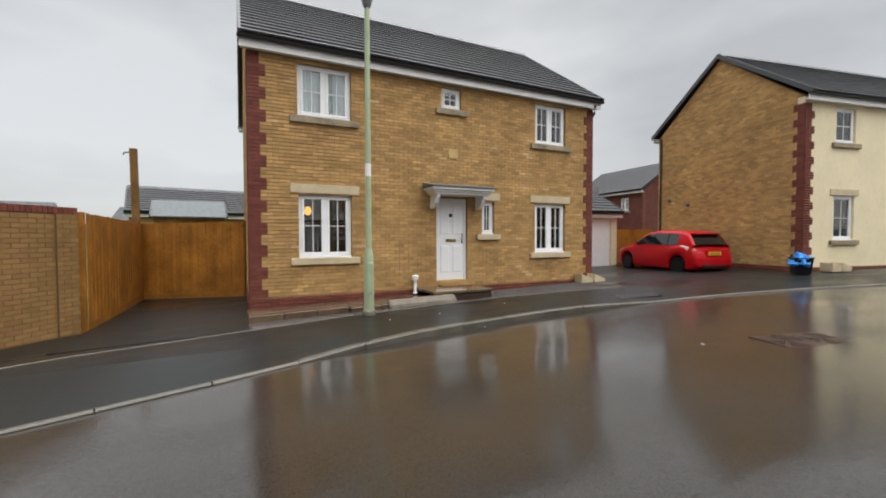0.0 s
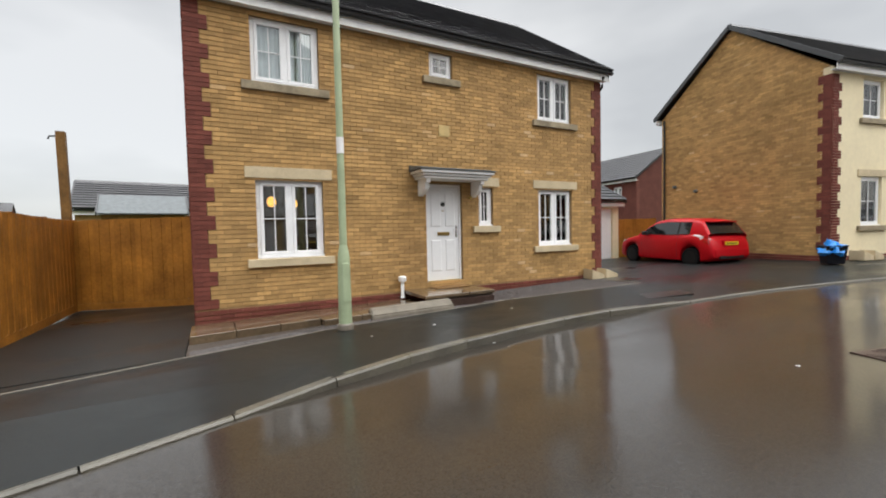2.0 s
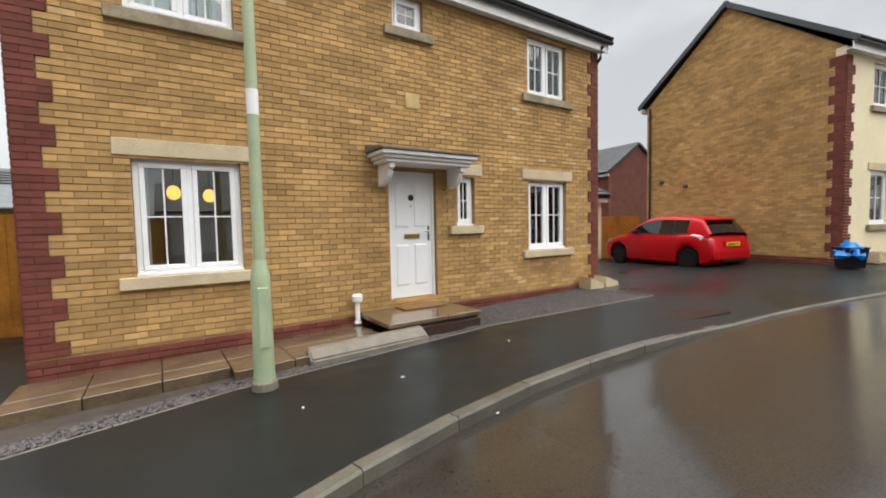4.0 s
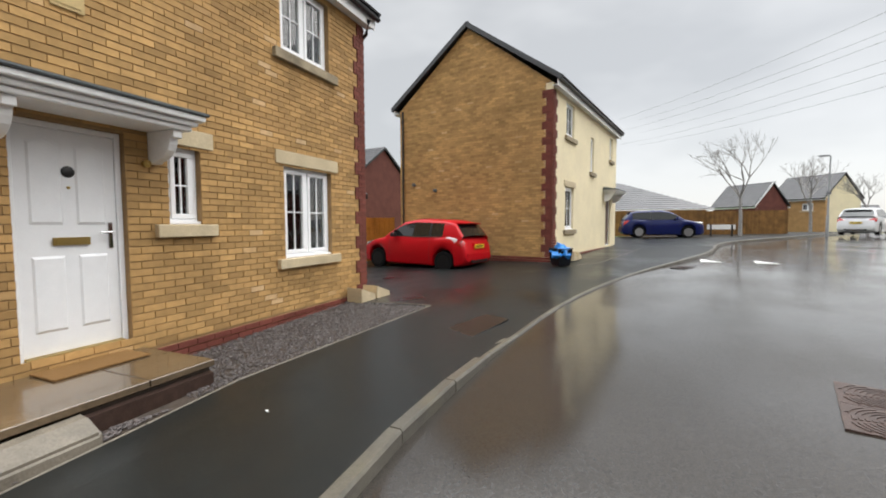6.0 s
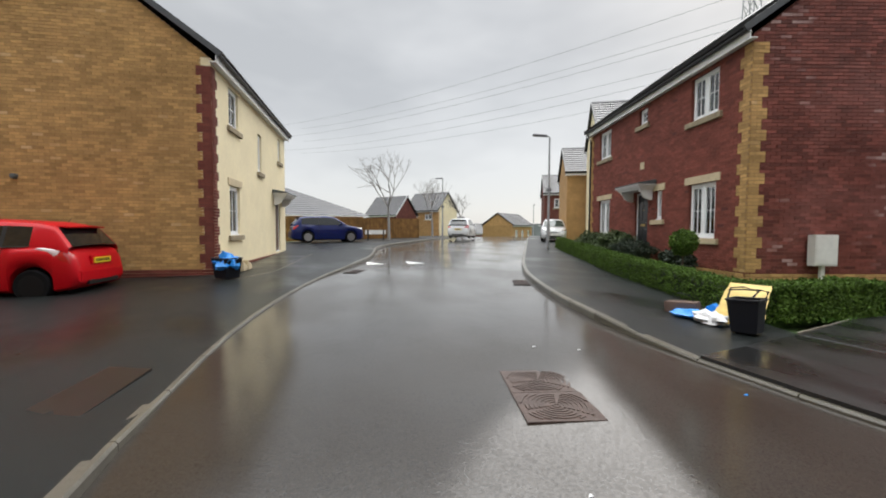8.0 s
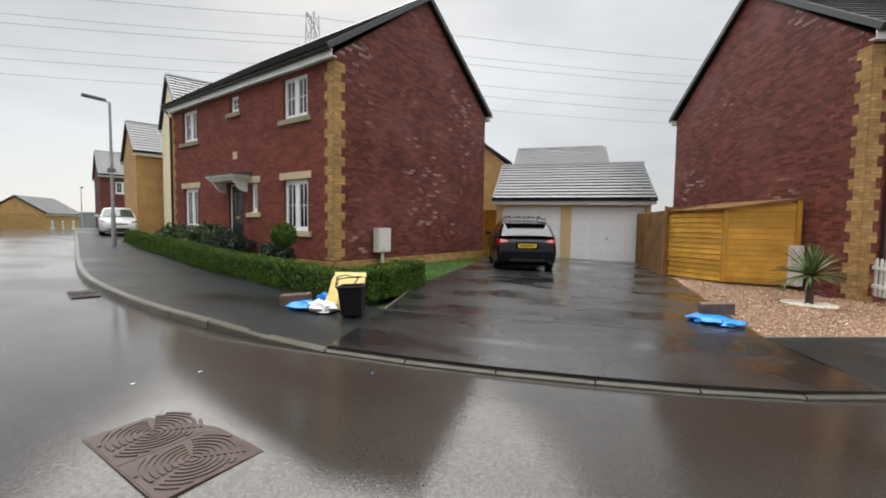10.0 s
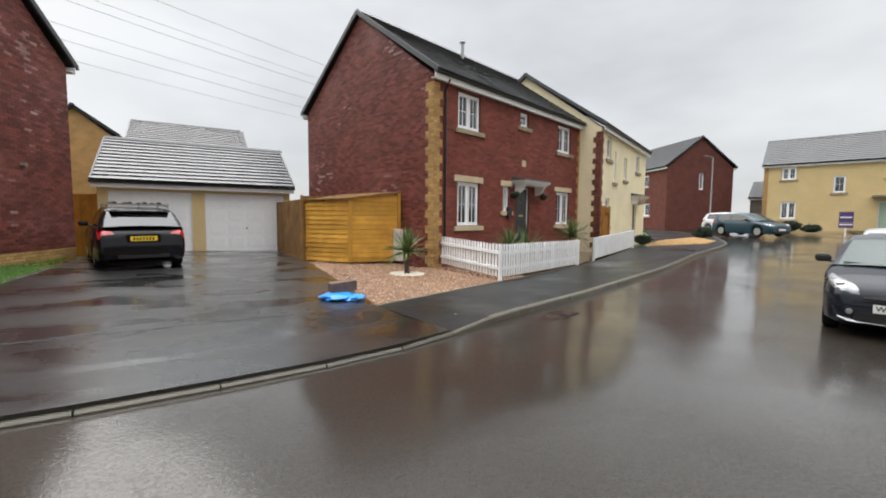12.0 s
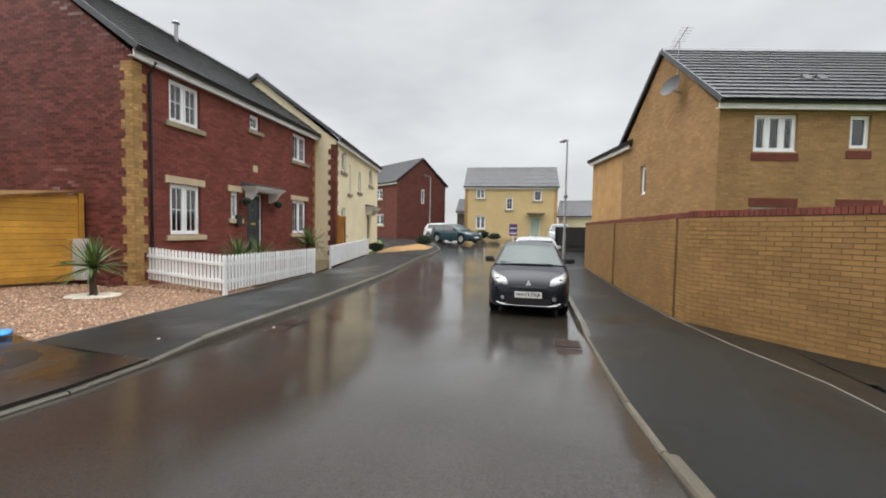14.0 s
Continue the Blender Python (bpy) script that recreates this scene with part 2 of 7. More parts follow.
SLAB = mat("wet_paving_slab", (0.125, 0.088, 0.052), 0.18, coat=0.4, spread=0.25, scale=3, bump=0.25, bump_scale=60, pieces=0.2, dirt=0.5, dirt_color=(0.07, 0.05, 0.03), dirt_scale=2)
PATCHIRON = mat("dark_wet_iron", (0.020, 0.016, 0.014), 0.3, metal=0.2, spread=0.25, scale=12, bump=0.3)
PLAQUE = mat("yellow_plaque", (0.54, 0.39, 0.16), 0.5, spread=0.1)
# grey dish, with the shade on its seen side put into the colour
DISH_SHADED = mat("shaded_grey_dish", (0.045, 0.047, 0.05), 0.5)
CONC = mat("pale_concrete", (0.17, 0.148, 0.115), 0.45, spread=0.2, scale=6, bump=0.4)
EARTH = mat("damp_soil", (0.050, 0.036, 0.026), 0.9, spread=0.3, scale=8, bump=0.8, bump_scale=50)
GRAVEL_D = mat("dark_slate_chips", (0.085, 0.070, 0.066), 0.45, pieces=0.45, spread=0.2)
SOIL_T = mat("tan_grit", (0.15, 0.085, 0.05), 0.7, spread=0.3, scale=20, bump=0.8, bump_scale=60)
GRAVEL_T = mat("tan_gravel", (0.34, 0.19, 0.105), 0.5, pieces=0.5, alt=(0.55, 0.42, 0.30), alt_amount=0.25, spread=0.15)
GRAVEL_G = mat("golden_gravel", (0.45, 0.27, 0.10), 0.6, pieces=0.3, spread=0.15)
PEBBLE = mat("white_pebble", (0.72, 0.66, 0.55), 0.5, pieces=0.15)
GRASS = mat("grass", (0.085, 0.20, 0.022), 0.7, pieces=0.35, spread=0.3, scale=3)
FIELD = mat("rough_turf", (0.055, 0.10, 0.022), 0.9, spread=0.3, scale=1.5, bump=0.6, bump_scale=30)
HEDGE = mat("hedge_leaf", (0.070, 0.125, 0.018), 0.7, spec=0.2, pieces=0.55, spread=0.25, scale=3, alt=(0.10, 0.16, 0.03), alt_amount=0.15)
# near-black green: painted shade inside the hedges, and the parasol's own dark fabric
HEDGE_SHADE_PARASOL = mat("hedge_shade_parasol_green", (0.008, 0.014, 0.005), 0.9)
SHRUB = mat("shrub_leaf", (0.065, 0.10, 0.030), 0.5, pieces=0.5, spread=0.2)
CONIFER = mat("dark_conifer_leaf", (0.015, 0.030, 0.012), 0.6, pieces=0.5)
PALM = mat("cordyline_leaf", (0.115, 0.175, 0.055), 0.45, pieces=0.45, spread=0.15, alt=(0.24, 0.24, 0.08), alt_amount=0.2)
TRUNK = mat("bark", (0.085, 0.060, 0.042), 0.9, spread=0.3, scale=9, bump=0.8, bump_scale=30)
# bark paled: the mist before the far trees is painted into this colour
TWIG_HAZED = mat("hazed_bare_twig", (0.27, 0.255, 0.24), 0.9, spread=0.2)
LAMP_G = mat("pale_green_paint", (0.36, 0.43, 0.27), 0.42, spread=0.08, scale=3, dirt=0.25, dirt_color=(0.18, 0.22, 0.12), dirt_scale=2)
GALV = mat("galvanised_steel", (0.36, 0.37, 0.38), 0.4, metal=0.6, spread=0.1)
LANTERN = mat("grey_lantern", (0.16, 0.16, 0.17), 0.4)
BAND = mat("white_sticker", (0.80, 0.80, 0.80), 0.4)
DOOR_W = mat("white_door", (0.82, 0.83, 0.84), 0.28, spread=0.02)
DOOR_D = mat("dark_door", (0.022, 0.024, 0.028), 0.3)
DOOR_G = mat("pale_green_door", (0.36, 0.46, 0.36), 0.4)
DOOR_B = mat("brown_door", (0.10, 0.05, 0.03), 0.4)
GARAGE_DOOR = mat("white_garage_door", (0.84, 0.84, 0.84), 0.4, spread=0.03)
BRASS = mat("brass", (0.55, 0.40, 0.14), 0.3, metal=0.9)
CHROME = mat("chrome", (0.62, 0.62, 0.62), 0.12, metal=1.0)
LEAD = mat("lead_flashing", (0.10, 0.115, 0.12), 0.5, spread=0.2, bump=0.3)
IRON = mat("rusty_wet_iron", (0.060, 0.036, 0.028), 0.36, metal=0.25, spread=0.25, scale=12, bump=0.3)
GRATE = mat("black_iron", (0.02, 0.02, 0.02), 0.4, metal=0.3)
BLACK = mat("black_rubber", (0.008, 0.008, 0.009), 0.8, spread=0.1, spec=0.15)
BINMAT = mat("black_bin_plastic", (0.009, 0.010, 0.014), 0.4, spec=0.25)
VERGE = mat("dark_verge_trim", (0.055, 0.058, 0.062), 0.5, spread=0.1)
BLUE = mat("blue_plastic_bag", (0.02, 0.25, 0.72), 0.3, bump=0.5, bump_scale=20)
YELLOW = mat("yellow_woven_bag", (0.72, 0.53, 0.17), 0.5, spread=0.1, bump=0.5, bump_scale=25)
WHITEBAG = mat("white_sack", (0.72, 0.72, 0.72), 0.4, bump=0.5, bump_scale=25)
WEIGHT = mat("brown_brick_weight", (0.12, 0.075, 0.055), 0.6, spread=0.2, bump=0.4)
PLATE_W = mat("white_plate", (0.78, 0.78, 0.76), 0.35)
PLATE_Y = mat("yellow_plate", (0.80, 0.56, 0.03), 0.35)
INK = mat("black_ink", (0.01, 0.01, 0.01), 0.5)
METER = mat("white_cabinet", (0.70, 0.69, 0.65), 0.5, spread=0.05, dirt=0.2, dirt_color=(0.4, 0.35, 0.28))
MAT_ = mat("coir_mat", (0.20, 0.105, 0.03), 0.9, bump=0.8)
PURPLE = mat("purple_board", (0.07, 0.035, 0.14), 0.5)
CURTAIN = mat("pale_curtain", (0.84, 0.86, 0.88), 0.9, spread=0.08, scale=5)
CURTAIN_T = mat("tan_curtain", (0.42, 0.24, 0.11), 0.9, spread=0.1, scale=5)
PLASTER = mat("inner_plaster", (0.40, 0.37, 0.31), 0.9, spread=0.04)
CARPET = mat("inner_floor", (0.14, 0.11, 0.085), 0.9, spread=0.1)
GLASS = glass_mat("window_glass")
PANE_FAR = mat("dark_window_glass", (0.05, 0.06, 0.07), 0.06, spec=0.9)
LAMPSHADE = glow("lit_shade", (1.0, 0.46, 0.08), 1.8)
CABLE = mat("cable", (0.30, 0.31, 0.32), 0.6)
# distance haze is mixed into the hills' pale grey; there is no mist volume
HILL = mat("misty_hill", (0.22, 0.235, 0.245), 1.0, spread=0.12, scale=0.02)


# ---- helpers ----
class Build:
    """Collects vertices and faces for one mesh."""

    def __init__(self):
        self.v, self.f = [], []

    def add(self, verts, faces):
        n = len(self.v)
        self.v += [tuple(p) for p in verts]
        self.f += [tuple(n + i for i in f) for f in faces]
        return self

    def box(self, x0, x1, y0, y1, z0, z1, m=None):
        vs = [(x, y, z) for z in (z0, z1) for y in (y0, y1) for x in (x0, x1)]
        if m is not None:
            vs = [m @ Vector(v) for v in vs]
        return self.add(vs, [(0, 2, 3, 1), (4, 5, 7, 6), (0, 1, 5, 4), (2, 6, 7, 3), (0, 4, 6, 2), (1, 3, 7, 5)])

    def prism(self, outline, a, b):
        """Extrudes an outline of points from offset a to offset b."""
        n = len(outline)
        vs = [tuple(Vector(p) + Vector(a)) for p in outline] + [tuple(Vector(p) + Vector(b)) for p in outline]
        return self.add(vs, [tuple(range(n))[::-1], tuple(range(n, 2 * n))] + [(i, (i + 1) % n, n + (i + 1) % n, n + i) for i in range(n)])

    def tube(self, path, radii, n=10, caps=True):
        """A round bar along a path of points, with a radius at each."""
        pts = [Vector(p) for p in path]
        start = len(self.v)
        for i, p in enumerate(pts):
            d = (pts[min(i + 1, len(pts) - 1)] - pts[max(i - 1, 0)]).normalized()
            side = d.orthogonal().normalized() if abs(d.z) < 0.9 else (Vector((1, 0, 0)) - d * d.x).normalized()
            up = d.cross(side)
            r = radii[i] if isinstance(radii, (list, tuple)) else radii
            for k in range(n):
                a = 2 * math.pi * k / n
                self.v.append(tuple(p + (side * math.cos(a) + up * math.sin(a)) * r))
        for i in range(len(pts) - 1):
            for k in range(n):
                a, b = start + i * n + k, start + i * n + (k + 1) % n
                self.f.append((a, b, b + n, a + n))
        if caps:
            self.f.append(tuple(range(start, start + n))[::-1])
            e = start + (len(pts) - 1) * n
            self.f.append(tuple(range(e, e + n)))
        return self

    def lathe(self, profile, at=(0, 0, 0), n=16, axis="z"):
        """Turns a profile of (radius, height) round an axis."""
        start = len(self.v)
        for r, h in profile:
            for k in range(n):
                a = 2 * math.pi * k / n
                c, s = r * math.cos(a), r * math.sin(a)
                p = (c, s, h) if axis == "z" else (c, h, s) if axis == "y" else (h, c, s)
                self.v.append((p[0] + at[0], p[1] + at[1], p[2] + at[2]))
        for i in range(len(profile) - 1):
            for k in range(n):
                a, b = start + i * n + k, start + i * n + (k + 1) % n
                self.f.append((a, b, b + n, a + n))
        self.f.append(tuple(range(start, start + n))[::-1])
        e = start + (len(profile) - 1) * n
        self.f.append(tuple(range(e, e + n)))
        return self


def part(name, build, material, parent=None, label="", bevel=0.0, smooth=False, kind="", segments=2, weld=False):
    """Links the built mesh as one object, under its thing."""
    me = bpy.data.meshes.new(name)
    me.from_pydata(build.v, [], build.f)
    bm = bmesh.new()
    bm.from_mesh(me)
    if weld:
        bmesh.ops.remove_doubles(bm, verts=bm.verts, dist=0.0005)
        inner = [f for f in bm.faces if all(len(e.link_faces) > 2 for e in f.edges) and all(len(e.link_faces) == 4 for e in f.edges)]
        bmesh.ops.delete(bm, geom=inner, context="FACES_ONLY")
    bmesh.ops.recalc_face_normals(bm, faces=bm.faces)
    if bevel:
        bmesh.ops.bevel(bm, geom=[e for e in bm.edges if len(e.link_faces) == 2 and e.calc_face_angle(0) > 0.6], offset=bevel, segments=segments, affect="EDGES", clamp_overlap=True)
    if smooth:
        for f in bm.faces:
            f.smooth = True
        for e in bm.edges:
            if len(e.link_faces) == 2 and e.calc_face_angle(0) > 0.7:
                e.smooth = False
    bm.to_mesh(me)
    bm.free()
    me.materials.append(material)
    ob = new(name, me)
    if parent:
        ob.parent = parent
    tagged(ob, label, kind=kind)
    return ob


def raw(name, build, material, parent=None, kind="stuff", label=""):
    """A large mesh of many small pieces, made straight from its data."""
    me = bpy.data.meshes.new(name)
    me.from_pydata(build.v, [], build.f)
    me.materials.append(material)
    ob = new(name, me)
    if parent:
        ob.parent = parent
    tagged(ob, label, kind=kind)
    return ob


def thing(name, m, label, category, group="", kind=""):
    ob = new(name)
    ob.matrix_basis = m
    ob.empty_display_size = 0.2
    return tagged(ob, label, category, group, kind)


PROFILE_X = (-60, -50, -30, -15, -8, -3, 5, 10, 15, 24, 30, 45, 60, 100, 200)
PROFILE_Z = (0.95, 0.95, 0.42, 0.0, -0.15, -0.13, 0.07, 0.21, 0.33, 0.45, 0.57, 0.62, 0.1, -3.0, -9.0)


TWIST_N = ((-12, -6, -1.5, 1.2, 4.0, 8.0, 13), (0, 0.03, 0.07, 0.05, -0.06, -0.04, 0))
TWIST_S = ((-12, -4, 0, 2.5, 6, 10, 14), (0, -0.02, -0.01, 0.03, 0.04, 0.02, 0))


def level(x, y):
    """Height of the kerb line's level over the plan; the road leans inwards on its two bends."""
    z = float(np.interp(x, PROFILE_X, PROFILE_Z)) - 0.008 * max(-12.0, min(12.0, y)) - 0.02 * max(0.0, min(7.0, y - 6.0))
    if -12 < x < 14 and -1.6 < y < 7.6:
        z += float(np.interp(x, *TWIST_N)) * float(np.interp(y, (3.2, 5.2, 6.3, 7.5), (0, 1, 1, 0)))
        z += float(np.interp(x, *TWIST_S)) * float(np.interp(y, (-1.5, 0.0, 1.2, 3.2), (0, 1, 1, 0)))
    return z


def resample(line, step):
    """Points along a broken line, at even steps, rounded at the corners."""
    pts = [Vector(p) for p in line]
    for _ in range(2):
        q = [pts[0]]
        for a, b in zip(pts, pts[1:]):
            q += [a.lerp(b, 0.25), a.lerp(b, 0.75)]
        pts = q + [pts[-1]]
    out, left = [pts[0]], step
    for a, b in zip(pts, pts[1:]):
        d = (b - a).length
        at = 0.0
        while d - at >= left:
            at += left
            out.append(a.lerp(b, at / d))
            left = step
        left -= d - at
    return out


N_KERB = resample([(-60, -14), (-34, -5.5), (-24, 0.0), (-14, 1.75), (-10, 2.65), (-5.4, 3.70), (-1.6, 4.58), (0.12, 5.0), (1.35, 5.4), (2.4, 5.72), (3.5, 6.02), (4.7, 6.19), (6.1, 6.10), (7.4, 5.99), (9.5, 5.66), (11.5, 5.12), (14.2, 4.16), (16.6, 2.95), (20, 1.4), (26.5, -0.1), (30, -3.2), (37, -7.8), (60, -24)], 0.915)
S_KERB = resample([(-33, -40), (-31, -20), (-28.4, -13.4), (-24.4, -9.4), (-20.5, -6.7), (-17.5, -5.7), (-14, -4.9), (-10.1, -3.58), (-6.5, -2.45), (-1.57, -0.88), (0.8, -0.12), (1.8, 0.36), (2.8, 0.64), (4.0, 0.81), (5.3, 0.92), (6.5, 0.94), (7.8, 0.79), (8.9, 0.55), (10.46, 0.06), (11.9, -0.56), (13.4, -1.26), (15.5, -2.5), (24, -8.2), (38, -17.5), (60, -33)], 0.915)


# ---- ground, road, footways ----
def n_top(x):
    return float(np.interp(x, (-2, 1.0, 2.1, 6.3, 8.0, 14, 18, 24), (-0.045, -0.045, 0.034, 0.034, -0.04, -0.04, 0.03, 0.03))) if x > -3 else float(np.interp(x, (-30, -3.5, -2), (0.034, 0.034, -0.045)))


def s_top(x):
    return float(np.interp(x, (-20, 0.3, 1.6, 7.0, 8.6, 40), (0.034, 0.034, -0.042, -0.042, 0.034, 0.034)))


def kerb_distance(x, y, line):
    near = 9.0
    for a, b in zip(line, line[1:]):
        if abs(a.x - x) > 3:
            continue
        dx, dy = b.x - a.x, b.y - a.y
        t = max(0.0, min(1.0, ((x - a.x) * dx + (y - a.y) * dy) / (dx * dx + dy * dy)))
        near = min(near, math.hypot(x - a.x - t * dx, y - a.y - t * dy))
    return near


def sheet(name, xs, ys, drop, material, label=""):
    b = Build()
    for x in xs:
        for y in ys:
            b.v.append((x, y, level(x, y) + drop))
    n = len(ys)
    b.f = [(i * n + j, (i + 1) * n + j, (i + 1) * n + j + 1, i * n + j + 1) for i in range(len(xs) - 1) for j in range(n - 1)]
    return part(name, b, material, label=label, kind="structure", smooth=True)


def flat(name, outline, top, material, thick=0.25, kind="structure", label="", parent=None):
    """A paved area with an outline in plan, cut to cells so that it follows the land."""
    bm = bmesh.new()
    vs = [bm.verts.new((x, y, 0)) for x, y in outline]
    bm.faces.new(vs)
    xs, ys = [p[0] for p in outline], [p[1] for p in outline]
    for axis, lo, hi in ((0, min(xs), max(xs)), (1, min(ys), max(ys))):
        fine = name == "road" or name.startswith("pavement")
        k = math.floor(lo / 4.0) * 4.0
        while k < hi:
            step = (0.75 if (-9 < k < 17 if axis == 0 else -3 < k < 8) else 4.0) if fine else 1.5
            if k > lo:
                no = (1, 0, 0) if axis == 0 else (0, 1, 0)
                co = (k, 0, 0) if axis == 0 else (0, k, 0)
                bmesh.ops.bisect_plane(bm, geom=bm.verts[:] + bm.edges[:] + bm.faces[:], plane_co=co, plane_no=no)
            k += step
    ext = bmesh.ops.extrude_face_region(bm, geom=bm.faces[:])
    up = {v for v in ext["geom"] if isinstance(v, bmesh.types.BMVert)}
    for v in bm.verts:
        t = top
        if name.startswith("pavement"):
            line, rise = (N_KERB, n_top) if name.endswith("north") else (S_KERB, s_top)
            if -4 < v.co.x < 18:
                f = min(1.0, kerb_distance(v.co.x, v.co.y, line) / 1.5)
                edge = min(0.02, rise(v.co.x) + 0.001)
                t = edge + (0.02 - edge) * f * f * (3 - 2 * f) + top - 0.02
        v.co.z = level(v.co.x, v.co.y) + (t if v in up else top - thick)
    bmesh.ops.recalc_face_normals(bm, faces=bm.faces)
    me = bpy.data.meshes.new(name)
    bm.to_mesh(me)
    bm.free()
    me.materials.append(material)
    ob = new(name, me)
    ob.parent = parent
    return tagged(ob, label, kind=kind)


gx = [-600, -300, -150, -80] + list(np.arange(-60, 62, 3.0)) + [80, 120, 200, 400, 700]
gy = [-600, -300, -120, -60, -30] + list(np.arange(-18, 21, 3.0)) + [40, 80, 150, 300, 600]
sheet("ground", [float(v) for v in gx], [float(v) for v in gy], -0.14, FIELD, "rough wet turf and soil of the ground around the houses")

n_line = [(p.x, p.y) for p in N_KERB]
s_line = [(p.x, p.y) for p in S_KERB]
flat("road", n_line + s_line[::-1] + [(-48, -40), (-60, -16)], -0.075, ROAD, 0.3, label="rain-soaked brown-black asphalt road with standing water")
n_back = [(60, -10), (38, 1.0), (31, 5.0), (24, 12), (24, 22), (8.95, 22), (8.95, 7.45), (5.6, 7.92), (2.2, 7.77), (0.42, 7.42), (-1.6, 7.38), (-1.98, 7.3), (-3.2, 7.02), (-4.4, 5.75), (-14.3, 3.0), (-22, 2.4), (-26, 4.5), (-34, 3), (-60, -5)]
flat("pavement_north", n_line + n_back, 0.02, FOOTWAY, 0.3, label="dark wet asphalt footway beside the road")
s_back = [(60, -37), (38, -21.5), (22.0, -8.6), (13.2, -4.1), (10.3, -2.55), (8.7, -1.75), (6.9, -0.95), (1.75, -1.5), (-2.0, -3.05), (-6.7, -4.8), (-19.0, -10.0), (-26, -15), (-36, -22), (-36, -40)]
flat("pavement_south", s_line + s_back, 0.02, FOOTWAY, 0.3, label="dark wet asphalt footway beside the road")
cross = [(p.x, p.y) for p in S_KERB if 0.9 < p.x < 7.4]
flat("pavement_crossing_south", cross + [(6.9, -0.96), (1.75, -1.505)], 0.024, CROSSING, 0.03, label="wet worn asphalt crossing between the road and the driveway")
flat("drive_south", [(6.9, -0.955), (7.35, -3.9), (7.0, -8.1), (6.9, -12.2), (0.9, -14.6), (1.35, -9.1), (1.2, -8.3), (1.75, -1.505)], 0.025, DRIVE, 0.2, label="wet black asphalt driveway in front of a double garage")
flat("drive_west", [(-1.98, 7.42), (0.40, 7.44), (0.444, 7.47), (0.444, 9.26), (0.51, 9.3), (0.60, 13.2), (-2.1, 14.1)], 0.024, FOOTWAY, 0.2, label="dark wet asphalt driveway behind the fence")


def kerb_run(name, line, tops, skip=()):
    run = thing(name, pose(0, 0, 0), "row of wet concrete kerb stones along the edge of the road", "kerb", kind="structure")
    rng = random.Random(5)
    for i, (a, b) in enumerate(zip(line, line[1:])):
        if a.x < -30 or a.x > 45:
            continue
        d = (b - a).normalized()
        side = Vector((-d.y, d.x))
        h = tops(a.x), tops(b.x)
        body = Build()
        g = d * 0.006
        j = rng.uniform(-0.004, 0.004)
        wv = side * 0.052
        ring = []
        for p, top in ((a + g, h[0]), (b - g, h[1])):
            z = level(p.x, p.y)
            for s, q in ((-1, -0.3), (-1, top - 0.02), (-0.7, top), (1, top), (1, -0.3)):
                o = p + wv * s + side * j
                ring.append((o.x, o.y, z + q))
        body.add(ring, [(0, 1, 2, 3, 4), (9, 8, 7, 6, 5)] + [(k, k + 5, (k + 1) % 5 + 5, (k + 1) % 5) for k in range(5)])
        part("kerb_stone", body, KERB, run)
    return run


# the sloped edge of each stone faces the road
kerb_run("kerb_north", N_KERB, n_top)
kerb_run("kerb_south", S_KERB[::-1], s_top)


def edging(name, line, drop=0.026, w=0.018, material=None, label="thin pale concrete edging strip"):
    b = Build()
    for a, c in zip(line, line[1:]):
        a, c = Vector(a), Vector(c)
        n = max(1, round((c - a).length / 0.91))
        for i in range(n):
            p, q = a.lerp(c, i / n), a.lerp(c, (i + 1) / n)
            d = (q - p).normalized()
            s = Vector((-d.y, d.x)) * w / 2
            p, q = p + d * 0.004, q - d * 0.004
            pts = [(o.x, o.y) for o in (p - s, q - s, q + s, p + s)]
            lo = [(x, y, level(x, y) - 0.1) for x, y in pts]
            hi = [(x, y, level(x, y) + min(drop, 0.036)) for x, y in pts]
            b.add(lo + hi, [(0, 3, 2, 1), (4, 5, 6, 7), (0, 1, 5, 4), (1, 2, 6, 5), (2, 3, 7, 6), (3, 0, 4, 7)])
    return part(name, b, material or CONC, label=label, kind="structure", bevel=0.004, segments=1)


edging("edging_1", [(0.42, 7.42), (2.2, 7.78), (5.6, 7.93), (8.98, 7.45)])
edging("edging_2", [(-14.3, 2.95), (-10.0, 4.1), (-4.6, 5.62), (-2.9, 6.25), (-1.6, 6.88), (-0.6, 7.13), (0.42, 7.42)], 0.03)
edging("edging_3", [(8.95, 7.47), (9.05, 8.4)], 0.03)
edging("edging_4", [(14.6, 5.6), (15.5, 5.0), (21.5, 3.6)], 0.03)
edging("edging_5", [(6.95, -1.0), (7.32, -3.9), (7.0, -8.1)], 0.04)
edging("edging_8", [(6.9, -0.955), (4.2, -1.26), (1.75, -1.505)], 0.029, 0.03, GRATE, "dark tarred joint across the driveway")
edging("edging_6", [(1.76, -1.52), (-2.0, -3.08), (-6.7, -4.83)], 0.03)


